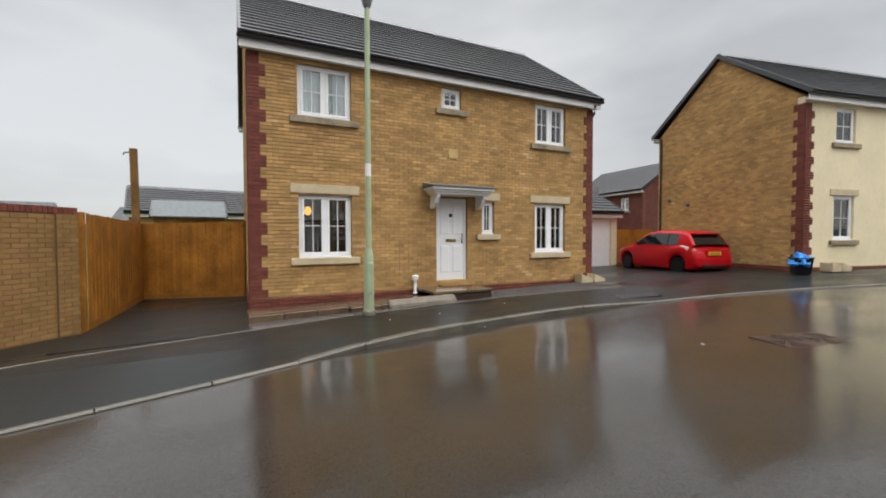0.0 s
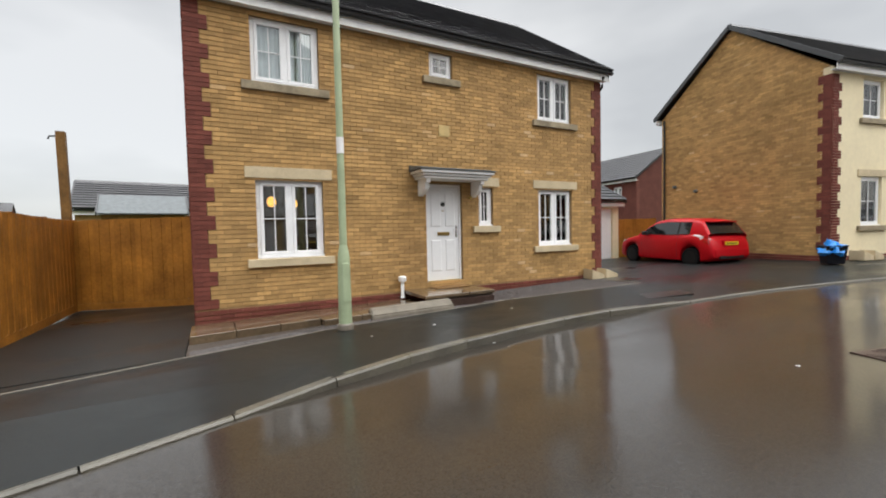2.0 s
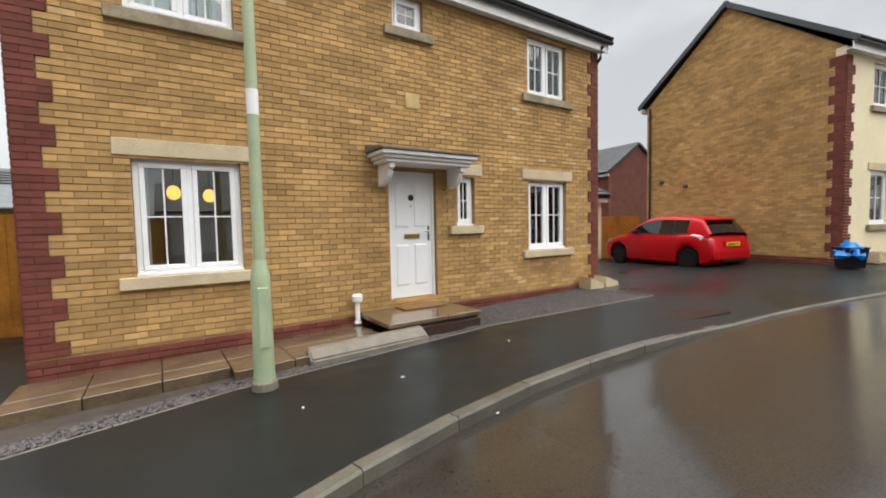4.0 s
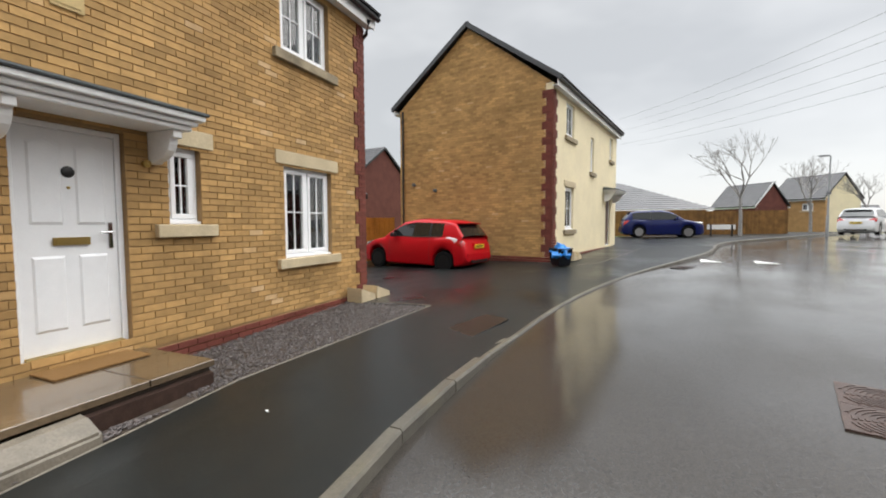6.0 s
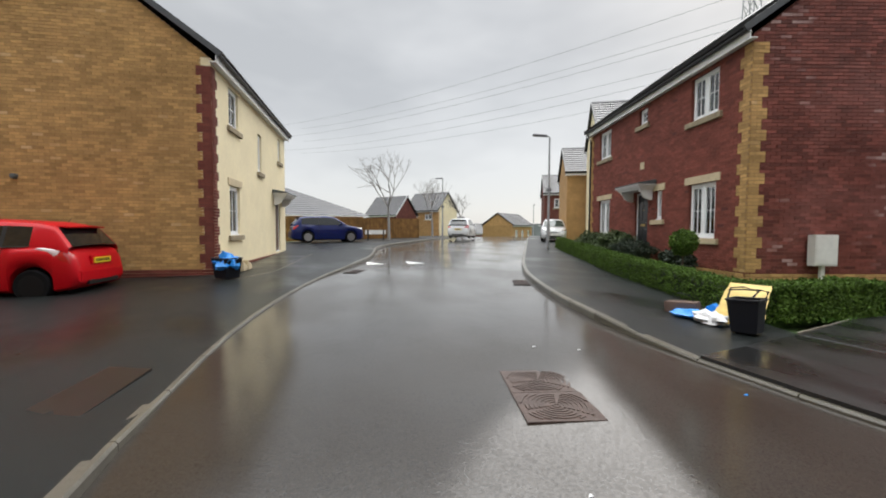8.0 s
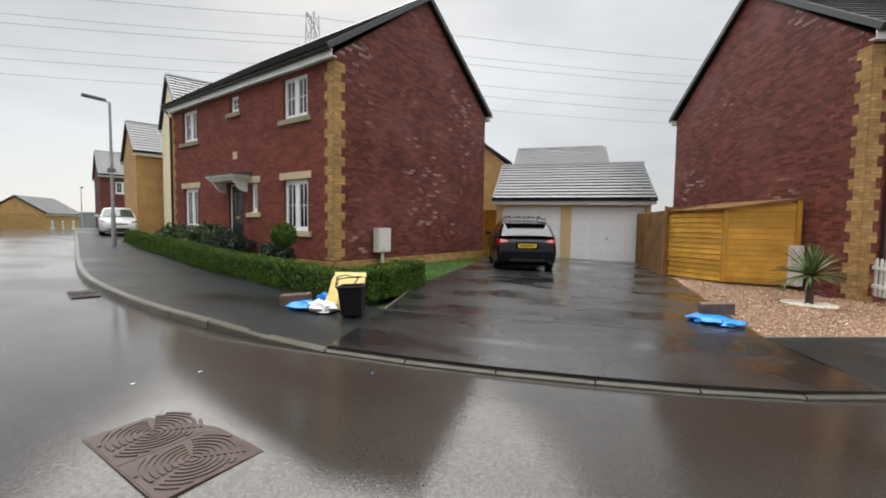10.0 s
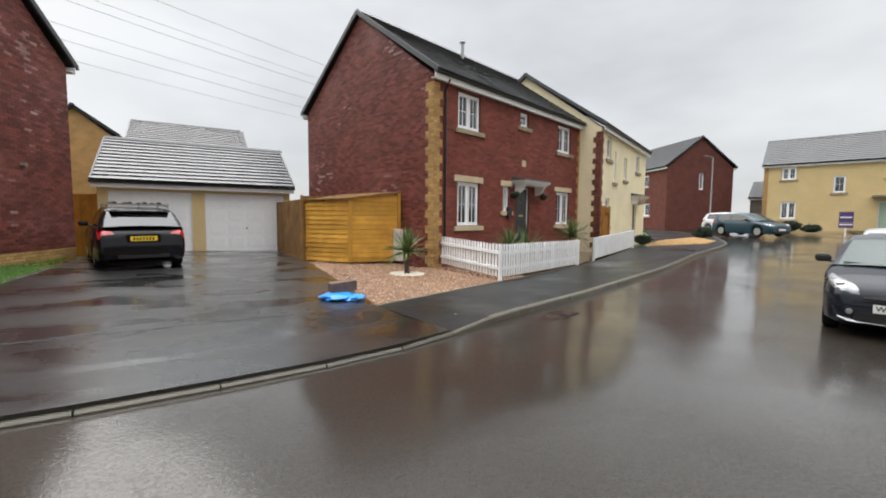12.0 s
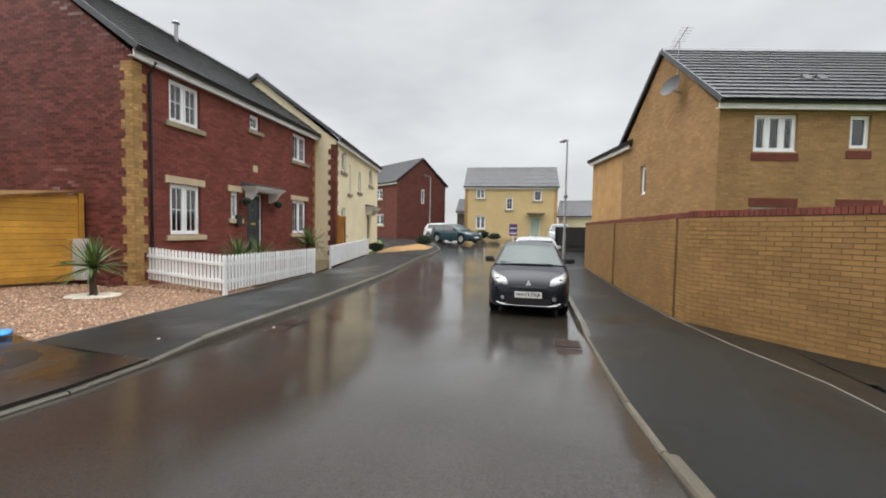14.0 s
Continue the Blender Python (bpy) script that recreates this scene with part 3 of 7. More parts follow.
def stones(name, outline, count, size, material, top, seed, label, mound=0.0):
    """Loose stones strewn over an outline in plan."""
    rng = random.Random(seed)
    xs, ys = [p[0] for p in outline], [p[1] for p in outline]

    def inside(x, y):
        hit = False
        for (x1, y1), (x2, y2) in zip(outline, outline[1:] + outline[:1]):
            if (y1 > y) != (y2 > y) and x < (x2 - x1) * (y - y1) / (y2 - y1) + x1:
                hit = not hit
        return hit

    b = Build()
    made = 0
    while made < count:
        x, y = rng.uniform(min(xs), max(xs)), rng.uniform(min(ys), max(ys))
        if not inside(x, y):
            continue
        made += 1
        s = size * rng.uniform(0.6, 1.5)
        a = rng.uniform(0, 6.28)
        z = level(x, y) + top + rng.uniform(-0.2, 0.5) * size
        q = [(math.cos(a + k * 1.57 + rng.uniform(-0.3, 0.3)) * s * rng.uniform(0.6, 1.1), math.sin(a + k * 1.57) * s * rng.uniform(0.5, 0.9)) for k in range(4)]
        vs = [(x + u, y + v, z + rng.uniform(-0.1, 0.1) * s) for u, v in q] + [(x + rng.uniform(-0.3, 0.3) * s, y + rng.uniform(-0.3, 0.3) * s, z + s * rng.uniform(0.3, 0.7)), (x, y, z - s * 0.5)]
        b.add(vs, [(0, 1, 4), (1, 2, 4), (2, 3, 4), (3, 0, 4), (1, 0, 5), (2, 1, 5), (3, 2, 5), (0, 3, 5)])
    return raw(name, b, material, label=label)


G_A = [(0.45, 7.47), (2.2, 7.81), (5.6, 7.96), (8.93, 7.49), (9.0, 8.4), (9.66, 9.05), (0.45, 9.23)]
flat("gravel_bed_1", G_A, 0.0, EARTH, 0.2, label="bed of dark slate chips along the brick wall")
stones("slate_chips", [(5.2, 7.98), (8.9, 7.52), (9.0, 8.4), (9.6, 9.05), (5.2, 9.15)], 9000, 0.014, GRAVEL_D, 0.012, 1, "dark slate chips along the foot of the brick house")
stones("slate_chips", [(0.5, 7.5), (2.2, 7.84), (5.0, 7.98), (4.4, 8.2), (2.2, 8.1), (0.5, 7.75)], 3500, 0.016, GRAVEL_D, 0.012, 2, "dark gravel beside the footway")
G_W = [(-2.0, 7.34), (-3.2, 7.05), (-4.4, 5.85), (-2.3, 8.9), (-2.0, 9.0)]
flat("gravel_bed_2", G_W, 0.018, FOOTWAY, 0.2, label="dark asphalt strip at the foot of the garden wall")
flat("front_garden", [(-2.1, -3.4), (-6.7, -4.95), (-14.2, -8.1), (-14.4, -8.9), (-10.8, -7.4), (-10.6, -8.2), (-1.8, -5.75)], 0.024, SLAB, 0.2, label="wet grey-brown paved front garden behind the picket fence")
G_D = [(1.72, -1.55), (-2.0, -3.12), (-3.3, -3.6), (-3.3, -6.3), (-1.3, -6.1), (-1.3, -8.0), (1.25, -8.25)]
flat("gravel_bed_3", G_D, 0.012, SOIL_T, 0.2, label="bed of tan gravel in front of the red brick house")
stones("tan_gravel", G_D, 15000, 0.02, GRAVEL_T, 0.016, 4, "wet tan and brown gravel round the cordyline")
G_E = [(-19.0, -9.6), (-15.2, -8.2), (-19.0, -7.0), (-21, -7.6), (-23, -9.8)]
stones("golden_gravel", G_E, 3000, 0.05, GRAVEL_G, 0.03, 6, "golden gravel on the corner garden")
flat("gravel_bed_4", G_E, 0.028, GRAVEL_G, 0.2, label="golden gravel on the corner garden")
LAWN = [(7.38, -3.6), (7.05, -8.05), (9.3, -10.5), (9.5, -4.2), (10.3, -2.6), (8.8, -1.95), (7.6, -1.5)]
flat("lawn", LAWN, 0.03, FIELD, 0.2, label="strip of wet green lawn beside the driveway")
rng = random.Random(9)
gb = Build()
for _ in range(16000):
    x, y = rng.uniform(7.0, 10.2), rng.uniform(-10.2, -2.0)
    if x < 7.1 + 0.0 * y or (x > 7.4 and y > -3.4):
        continue
    a, h = rng.uniform(0, 6.28), rng.uniform(0.03, 0.06)
    z = level(x, y) + 0.03
    c, s = math.cos(a) * 0.006, math.sin(a) * 0.006
    gb.add([(x - c, y - s, z), (x + c, y + s, z), (x + rng.uniform(-0.02, 0.02), y + rng.uniform(-0.02, 0.02), z + h)], [(0, 1, 2)])
raw("grass", gb, GRASS, label="short wet grass of the lawn")

# manholes, gullies and road paint
def cover(x, y, yaw, w, d, label, material=IRON, rings=True, z=-0.072):
    t = thing("manhole_cover", pose(x, y, level(x, y) + z, 0, -1.5, yaw), label, "manhole cover")
    part("frame", Build().box(-w / 2, w / 2, -d / 2, d / 2, -0.04, 0.0), IRON, t)
    for k in (-1, 1):
        b = Build()
        b.box(k * w / 4 - w / 4 + 0.004, k * w / 4 + w / 4 - 0.004, -d / 2 + 0.01, d / 2 - 0.01, 0.0, 0.002)
        if rings:
            for r in (0.03, 0.066, 0.102, 0.138, 0.174, 0.21, 0.246, 0.282, 0.318, 0.354):
                n = 28
                inner = [(k * w / 4 + (r - 0.010) * math.cos(2 * math.pi * i / n), (r - 0.010) * math.sin(2 * math.pi * i / n)) for i in range(n)]
                outer = [(k * w / 4 + (r + 0.010) * math.cos(2 * math.pi * i / n), (r + 0.010) * math.sin(2 * math.pi * i / n)) for i in range(n)]
                for i in range(0, n):
                    if i % 9 == 8 or max(abs(p[0] - k * w / 4) for p in (outer[i], outer[(i + 1) % n])) > w / 4 - 0.012 or max(abs(p[1]) for p in (outer[i], outer[(i + 1) % n])) > d / 2 - 0.02:
                        continue
                    j = (i + 1) % n
                    q = [(*inner[i], 0.0035), (*inner[j], 0.0035), (*outer[j], 0.0035), (*outer[i], 0.0035), (*inner[i], 0.008), (*inner[j], 0.008), (*outer[j], 0.008), (*outer[i], 0.008)]
                    b.add(q, [(4, 5, 6, 7), (0, 1, 5, 4), (2, 3, 7, 6), (1, 2, 6, 5), (3, 0, 4, 7)])
        part("cover_plate", b, material, t)
    return t


cover(6.80, 2.82, -18, 1.04, 0.61, "rusty ring-patterned double manhole cover in the road")


def gully(x, y, yaw, label="black iron gully grates in the gutter"):
    t = thing("drain_grate", pose(x, y, level(x, y) - 0.068, 0, 0, yaw), label, "drain")
    for k in (-0.24, 0.24):
        b = Build().box(k - 0.2, k + 0.2, -0.19, 0.19, -0.03, 0.0)
        part("frame", b, GRATE, t)
        for i in range(8):
            part("bar", Build().box(k - 0.18 + i * 0.048, k - 0.155 + i * 0.048, -0.17, 0.17, 0.0, 0.006), IRON, t)
    return t


gully(-0.9, -0.2, 18)
gully(-1.9, 4.15, 13)
gully(12.2, -0.35, -28)
gully(15.6, 2.9, -30)
flat("pavement_cover_north", [(7.6, 6.35), (8.6, 6.1), (8.8, 6.5), (7.9, 6.75)], 0.024, PATCHIRON, 0.03, label="dark flush inspection cover in the footway")
for k, (x, y) in enumerate(((17.8, 1.95), (17.6, 0.6))):
    t = Build()
    z = level(x, y) - 0.068
    t.add([(x - 0.5, y + 0.28, z), (x + 0.45, y + 0.1, z), (x - 0.5, y - 0.28, z), (x - 0.5, y + 0.28, z - 0.02), (x + 0.45, y + 0.1, z - 0.02), (x - 0.5, y - 0.28, z - 0.02)], [(0, 2, 1), (3, 4, 5), (0, 1, 4, 3), (1, 2, 5, 4), (2, 0, 3, 5)])
    part("road_marking_%d" % (k + 1), t, PLATE_W, label="worn white triangle of a road hump", kind="structure")


# ---- houses ----
def bricks(spans, w0, w1, y, seed, rng_jit=0.0015):
    """Stretcher-bond bricks: spans(w) gives the free stretches of a course. Returns boxes (x0, x1, z0, z1, jitter)."""
    rng = random.Random(seed)
    out, c, w = [], 0, w0
    while w + 0.065 <= w1 + 0.01:
        for a, b in spans(w + 0.033, c):
            x = math.floor(a / 0.225) * 0.225 - (0.1125 if c % 2 else 0)
            while x < b:
                p, q = max(x, a), min(x + 0.2205, b)
                if q - p > 0.03:
                    out.append((p, q, w, w + 0.065, rng.uniform(-rng_jit, rng_jit)))
                x += 0.225
        w += 0.075
        c += 1
    return out


def brick_mesh(list_, to, depth=0.010):
    """to(x, out, z) places a point of the wall; out grows away from the wall."""
    b = Build()
    for p, q, z0, z1, j in list_:
        o = depth + j
        e = 0.002
        vs = [to(p, 0, z0), to(q, 0, z0), to(q, 0, z1), to(p, 0, z1), to(p + e, o, z0 + e), to(q - e, o, z0 + e), to(q - e, o, z1 - e), to(p + e, o, z1 - e)]
        b.add(vs, [(4, 5, 6, 7), (0, 1, 5, 4), (1, 2, 6, 5), (2, 3, 7, 6), (3, 0, 4, 7)])
    return b


BRICK_UNIT = {}


def brick_parts(list_, parent, frame_pose, material):
    """The bricks as objects of their own, alike ones on one mesh."""
    for p, q, z0, z1, j in list_:
        key = (round(q - p, 2), material.name)
        if key not in BRICK_UNIT:
            L_ = key[0]
            b = brick_mesh([(0, L_, 0, 0.065, 0)], lambda x, o, z: (x, -o, z))
            me = bpy.data.meshes.new("brick")
            me.from_pydata(b.v, [], b.f)
            me.materials.append(material)
            BRICK_UNIT[key] = me
        ob = new("brick", BRICK_UNIT[key])
        ob.parent = parent
        ob.matrix_basis = frame_pose @ pose(p, -j, z0)


LATER = []


def window(parent, u0, u1, w0, w1, panes=2, bars=True, depth=0.07, far=False, tex=None, curtain=None):
    """A white plastic window with casements, glazing bars and panes, set back in its opening."""
    t = thing("window", pose(u0, depth, w0), "white plastic window with glazing bars", "")
    del t["label"]
    t.parent = parent
    W, H = u1 - u0, w1 - w0
    f = 0.062
    b = Build()
    b.box(0, W, -0.0, 0.07, 0, f).box(0, W, 0, 0.07, H - f, H).box(0, f, 0, 0.07, f, H - f).box(W - f, W, 0, 0.07, f, H - f)
    for k in range(1, panes):
        b.box(W * k / panes - f / 2, W * k / panes + f / 2, 0, 0.07, f, H - f)
    part("window_frame", b, UPVC, t, bevel=0 if far else 0.006, segments=1)
    part("window_sill", Build().box(-0.01, W + 0.01, -0.05, 0.0, 0.0, 0.03), UPVC, t)
    cells = [(f if k == 0 else W * k / panes + f / 2, W - f if k == panes - 1 else W * (k + 1) / panes - f / 2) for k in range(panes)]
    for a, c in cells:
        s = 0.054
        b = Build()
        b.box(a, c, -0.015, 0.05, f, f + s).box(a, c, -0.015, 0.05, H - f - s, H - f).box(a, a + s, -0.015, 0.05, f + s, H - f - s).box(c - s, c, -0.015, 0.05, f + s, H - f - s)
        part("casement", b, UPVC, t, bevel=0 if far else 0.006, segments=1)
        pane = part("pane", Build().box(a + s, c - s, 0.018, 0.026, f + s, H - f - s), PANE_FAR if far else GLASS, t)
        pane.visible_shadow = far
        if bars:
            m = (a + c) / 2
            mz = H / 2
            b = Build().box(m - 0.008, m + 0.008, 0.0, 0.017, f + s, H - f - s)
            b.box(a + s, m - 0.008, 0.0, 0.017, mz - 0.008, mz + 0.008).box(m + 0.008, c - s, 0.0, 0.017, mz - 0.008, mz + 0.008)
            part("glazing_bar", b, UPVC, t)
    return t


def gable_roof(parent, W, D, E, R, near=True, material=TILE, over=0.12, eave=0.21):
    """Two tiled slopes with ridge, verges, fascias, soffits and gutters."""
    pitch = math.atan2(R - E - 0.03, D / 2 + eave)
    roof = thing("roof", pose(0, 0, 0), "wet grey concrete tile roof", "")
    del roof["label"]
    roof.parent = parent
    t = 0.09
    length = (D / 2 + eave) / math.cos(pitch)
    rows = max(8, round(length / 0.30))
    step = length / rows
    for side in (0, 1):
        to = pose(0, 0, 0) if side == 0 else pose(W, D, 0, 0, 0, 180)
        drop = E + 0.03
        slope = to @ pose(0, -eave, drop, math.degrees(pitch), 0, 0)
        part("roof_deck", Build().box(-over, W + over, 0, length, 0.02, t - 0.02, slope), GUTTER, roof)
        b = Build()
        rng = random.Random(11 + side)
        n = round((W + 2 * over) / 0.33)
        tw = (W + 2 * over) / n
        for r in range(rows):
            for k in range(n):
                x = -over + k * tw
                j = rng.uniform(-0.002, 0.002)
                y0, y1 = r * step - 0.03, (r + 1) * step
                g = 0.003 if near else 0.006
                vs = [(x + g, y0, t + 0.0 + j), (x + tw - g, y0, t + 0.0 + j), (x + tw - g, y1, t - 0.03), (x + g, y1, t - 0.03), (x + g, y0, t + 0.034 + j), (x + tw - g, y0, t + 0.034 + j), (x + tw - g, y1, t - 0.004), (x + g, y1, t - 0.004)]
                b.add([slope @ Vector(v) for v in vs], [(4, 5, 6, 7), (0, 1, 5, 4), (1, 2, 6, 5), (3, 0, 4, 7)])
        raw("tiles", b, material, roof, label="rows of wet flat tiles")
        fz = E
        f = Build()
        if side == 0:
            f.box(-over - 0.02, W + over + 0.02, -0.18, -0.155, fz - 0.16, fz + 0.02)
            g_ = Build().box(-over, W + over, -0.154, -0.002, fz - 0.13, fz - 0.11)
        else:
            f.box(-over - 0.02, W + over + 0.02, D + 0.155, D + 0.18, fz - 0.16, fz + 0.02)
            g_ = Build().box(-over, W + over, D + 0.002, D + 0.154, fz - 0.13, fz - 0.11)
        part("fascia", f, WHITE, roof)
        part("soffit", g_, WHITE, roof)
        gu = Build()
        yy = -0.235 if side == 0 else D + 0.235
        prof = [(math.cos(a) * 0.055, math.sin(a) * 0.055) for a in np.linspace(math.pi, 2 * math.pi, 7)]
        gu.prism([(-over - 0.05, yy + c, fz + 0.035 + s) for c, s in prof], (0, 0, 0), (W + 2 * over + 0.1, 0, 0))
        part("gutter", gu, GUTTER, roof)
        for xe in (-over - 0.03, W + over - 0.03):
            part("verge", Build().box(xe, xe + 0.06, -0.04, length, -0.01, t + 0.035, slope), VERGE if near else GUTTER, roof)
    b = Build()
    for k in range(round((W + 2 * over) / 0.45)):
        x = -over + k * 0.45
        b.prism([(x + 0.005, D / 2 - 0.13, R + 0.06), (x + 0.005, D / 2 - 0.06, R + 0.155), (x + 0.005, D / 2 + 0.06, R + 0.155), (x + 0.005, D / 2 + 0.13, R + 0.06)], (0, 0, 0), (0.44, 0, 0))
    raw("ridge_tiles", b, material, roof, label="line of ridge tiles")
    return roof


def house(name, at, yaw, W, D, E, R, wall, label, opens=(), faces="", skin=None, mortar=None, quoin=None, plinth=None, plinth_top=0.0, near=True,
          side_faces="", low=-0.6, gable_opens=(), roof_material=TILE, side_wall=None, sides=(0.0, 0.0), lintel=None, sill=None, parts_box=None, quoin_at="lr", gable_quoin="lr"):
    """A gabled two-storey house: front along +x from its near left corner, inward +y. faces: walls with bricks of their own (f, l, r)."""
    h = thing(name, pose(*at, 0, 0, yaw), label, "house")
    t = 0.28
    side_wall = side_wall or wall
    blocks = [o[:4] for o in opens]

    def cut(x0, x1, z0, z1, holes, make):
        zs = sorted({z0, z1, *[min(max(v, z0), z1) for o in holes for v in o[2:4]]})
        xs = sorted({x0, x1, *[v for o in holes for v in o[0:2]]})
        for a, b in zip(zs, zs[1:]):
            for c, d in zip(xs, xs[1:]):
                if not any(o[0] < (c + d) / 2 < o[1] and o[2] < (a + b) / 2 < o[3] for o in holes):
                    make(c, d, a, b)

    front = Build()
    cut(0, W, low, E, blocks, lambda a, b, c, d: front.box(a, b, 0, t, c, d) if b - a > 1e-4 else None)
    part("wall", front, wall, h, weld=True)
    rear = Build().box(0, W, D - t, D, low, E)
    part("wall", rear, side_wall, h)
    for k in (0, 1):
        x0, x1 = (0, t) if k == 0 else (W - t, W)
        g = Build()
        holes = [o[1:5] for o in gable_opens if o[0] == k]
        cut(t, D - t, low, E, holes, lambda a, b, c, d: g.box(x0, x1, a, b, c, d) if b - a > 1e-4 else None)
        g.prism([(x0, 0.02, E), (x0, D - 0.02, E), (x0, D / 2, R - 0.02)], (0, 0, 0), (t, 0, 0))
        part("wall", g, side_wall, h, weld=True)
        for o in gable_opens:
            if o[0] == k:
                wn_ = window(h, 0, o[2] - o[1], 0, o[4] - o[3], 1, False, far=True)
                wn_.matrix_basis = pose(0, 0, 0) @ (pose(0.08, o[2], o[3], 0, 0, -90) if k == 0 else pose(W - 0.08, o[1], o[3], 0, 0, 90))
    part("floor", Build().box(t, W - t, t, D - t, 0.05, 0.15), CARPET, h)
    part("floor", Build().box(t, W - t, t, D - t, 2.5, 2.72), PLASTER, h)
    part("floor", Build().box(t, W - t, t, D - t, E - 0.1, E), PLASTER, h)
    if near:
        part("partition", Build().box(t, W - t, 3.3, 3.4, 0.16, 2.49).box(3.4, 3.5, t, 3.29, 0.16, 2.49).box(6.3, 6.4, t, 3.29, 0.16, 2.49).box(t, W - t, 3.3, 3.4, 2.73, E - 0.11), PLASTER, h)
    # brick skins
    def quoin_width(w, inner):
        return 0.34 if int((w + 9) / 0.225) % 2 == inner else 0.225

    def skin_wall(code, length, to, holes, seed, gable=False, bricks_mat=None, nearp=None):
        ql = quoin and ("l" in quoin_at if code == "f" else ("l" if code == "r" else "r") in gable_quoin)
        qr = quoin and ("r" in quoin_at if code == "f" else ("r" if code == "r" else "l") in gable_quoin)
        if code != "f":
            ql, qr = (quoin and code == "r"), (quoin and code == "l")
        if code == "f":
            ql, qr = quoin and "l" in quoin_at, quoin and "r" in quoin_at

        def lims(w):
            if not gable or w < E:
                return 0.0, length
            s = (w - E) / (R - E) * length / 2
            return s + 0.03, length - s - 0.03

        def spans(w, c):
            a, b = lims(w)
            if w < E:
                a += quoin_width(w, 0 if code == "f" else 1) if ql else 0
                b -= quoin_width(w, 0 if code == "f" else 1) if qr else 0
            out, x = [], a
            for o in sorted(o for o in holes if o[2] < w < o[3]):
                out.append((x, o[0]))
                x = o[1]
            out.append((x, b))
            return [(p, q) for p, q in out if q - p > 0.03]

        def qspans(w, c):
            k = 0 if code == "f" else 1
            return ([(0.0, quoin_width(w, k) - 0.01)] if ql else []) + ([(length - quoin_width(w, k) + 0.01, length)] if qr else [])

        if bricks_mat:
            start = plinth_top if plinth else low
            top = R - 0.1 if gable else E - 0.17
            lst = bricks(spans, start, top, 0, seed)
            if nearp:
                inside = [q for q in lst if nearp[0] < q[0] < nearp[1] and nearp[2] < q[2] < nearp[3]][:300]
                keep = set(inside)
                LATER.append((inside, h, to, bricks_mat))
                lst = [q for q in lst if q not in keep]
            raw("bricks", brick_mesh(lst, to), bricks_mat, h, label="bricks laid in stretcher bond")
        if plinth:
            pl = bricks(lambda w, c: [(0.0, length)] if not holes or code != "f" else [(x, y) for x, y in _minus(0.0, length, [o for o in holes if o[2] < w < o[3]])], low, plinth_top, 0, seed + 5)
            raw("plinth_bricks", brick_mesh(pl, to, 0.022), plinth, h, label="plinth of bricks at the foot of the wall")
        if quoin and (ql or qr):
            back = Build()
            for w_ in np.arange(plinth_top if plinth else low, E - 0.2, 0.075):
                for p_, q_ in qspans(w_ + 0.033, 0):
                    vs = [to(u_, o_, z_) for z_ in (w_, w_ + 0.075) for o_ in (0.0, 0.016) for u_ in (p_ + 0.003, q_ - 0.003)]
                    back.add(vs, [(0, 2, 3, 1), (4, 5, 7, 6), (0, 1, 5, 4), (2, 6, 7, 3), (0, 4, 6, 2), (1, 3, 7, 5)])
            raw("quoin_mortar", back, MORTAR_Q if quoin is REDQ else MORTAR_B, h, label="mortar of the corner bricks")
            raw("quoin_bricks", brick_mesh(bricks(qspans, plinth_top if plinth else low, E - 0.17, 0, seed + 9), to, 0.022), quoin, h, label="toothed corner of contrasting bricks")

    if "f" in faces:
        skin_wall("f", W, lambda x, o, z: (x, -o, z), blocks, 21, bricks_mat=skin, nearp=parts_box)
    if "l" in faces:
        skin_wall("l", D, lambda x, o, z: (-o, D - x, z), [(D - o[2], D - o[1], o[3], o[4]) for o in gable_opens if o[0] == 0], 22, True, side_faces or skin)
    if "r" in faces:
        skin_wall("r", D, lambda x, o, z: (W + o, x, z), [o[1:5] for o in gable_opens if o[0] == 1], 23, True, side_faces or skin)
    for o in opens:
        u0, u1, w0, w1, kind = o[:5]
        if kind in ("win2", "win1", "plain1", "plain3"):
            window(h, u0 + 0.002, u1 - 0.002, w0 + 0.002, w1 - 0.002, int(kind[-1]), kind.startswith("win"), far=not near)
            if sill:
                part("sill", Build().box(u0 - 0.16, u1 + 0.16, -0.075, 0.06, w0 - 0.14, w0 - 0.002), sill if w0 < 2.6 or sill is not STONE else STONE_DIRTY, h, bevel=0.008, segments=1)
            if lintel and w0 < 2.6:
                part("lintel", Build().box(u0 - 0.16, u1 + 0.16, -0.028, 0.10, w1 + 0.002, w1 + 0.19), lintel, h, bevel=0.005, segments=1)
    gable_roof(h, W, D, E, R, near, roof_material)
    return h


def _minus(a, b, holes):
    out, x = [], a
    for o in sorted(holes):
        out.append((x, o[0]))
        x = o[1]
    return out + [(x, b)]


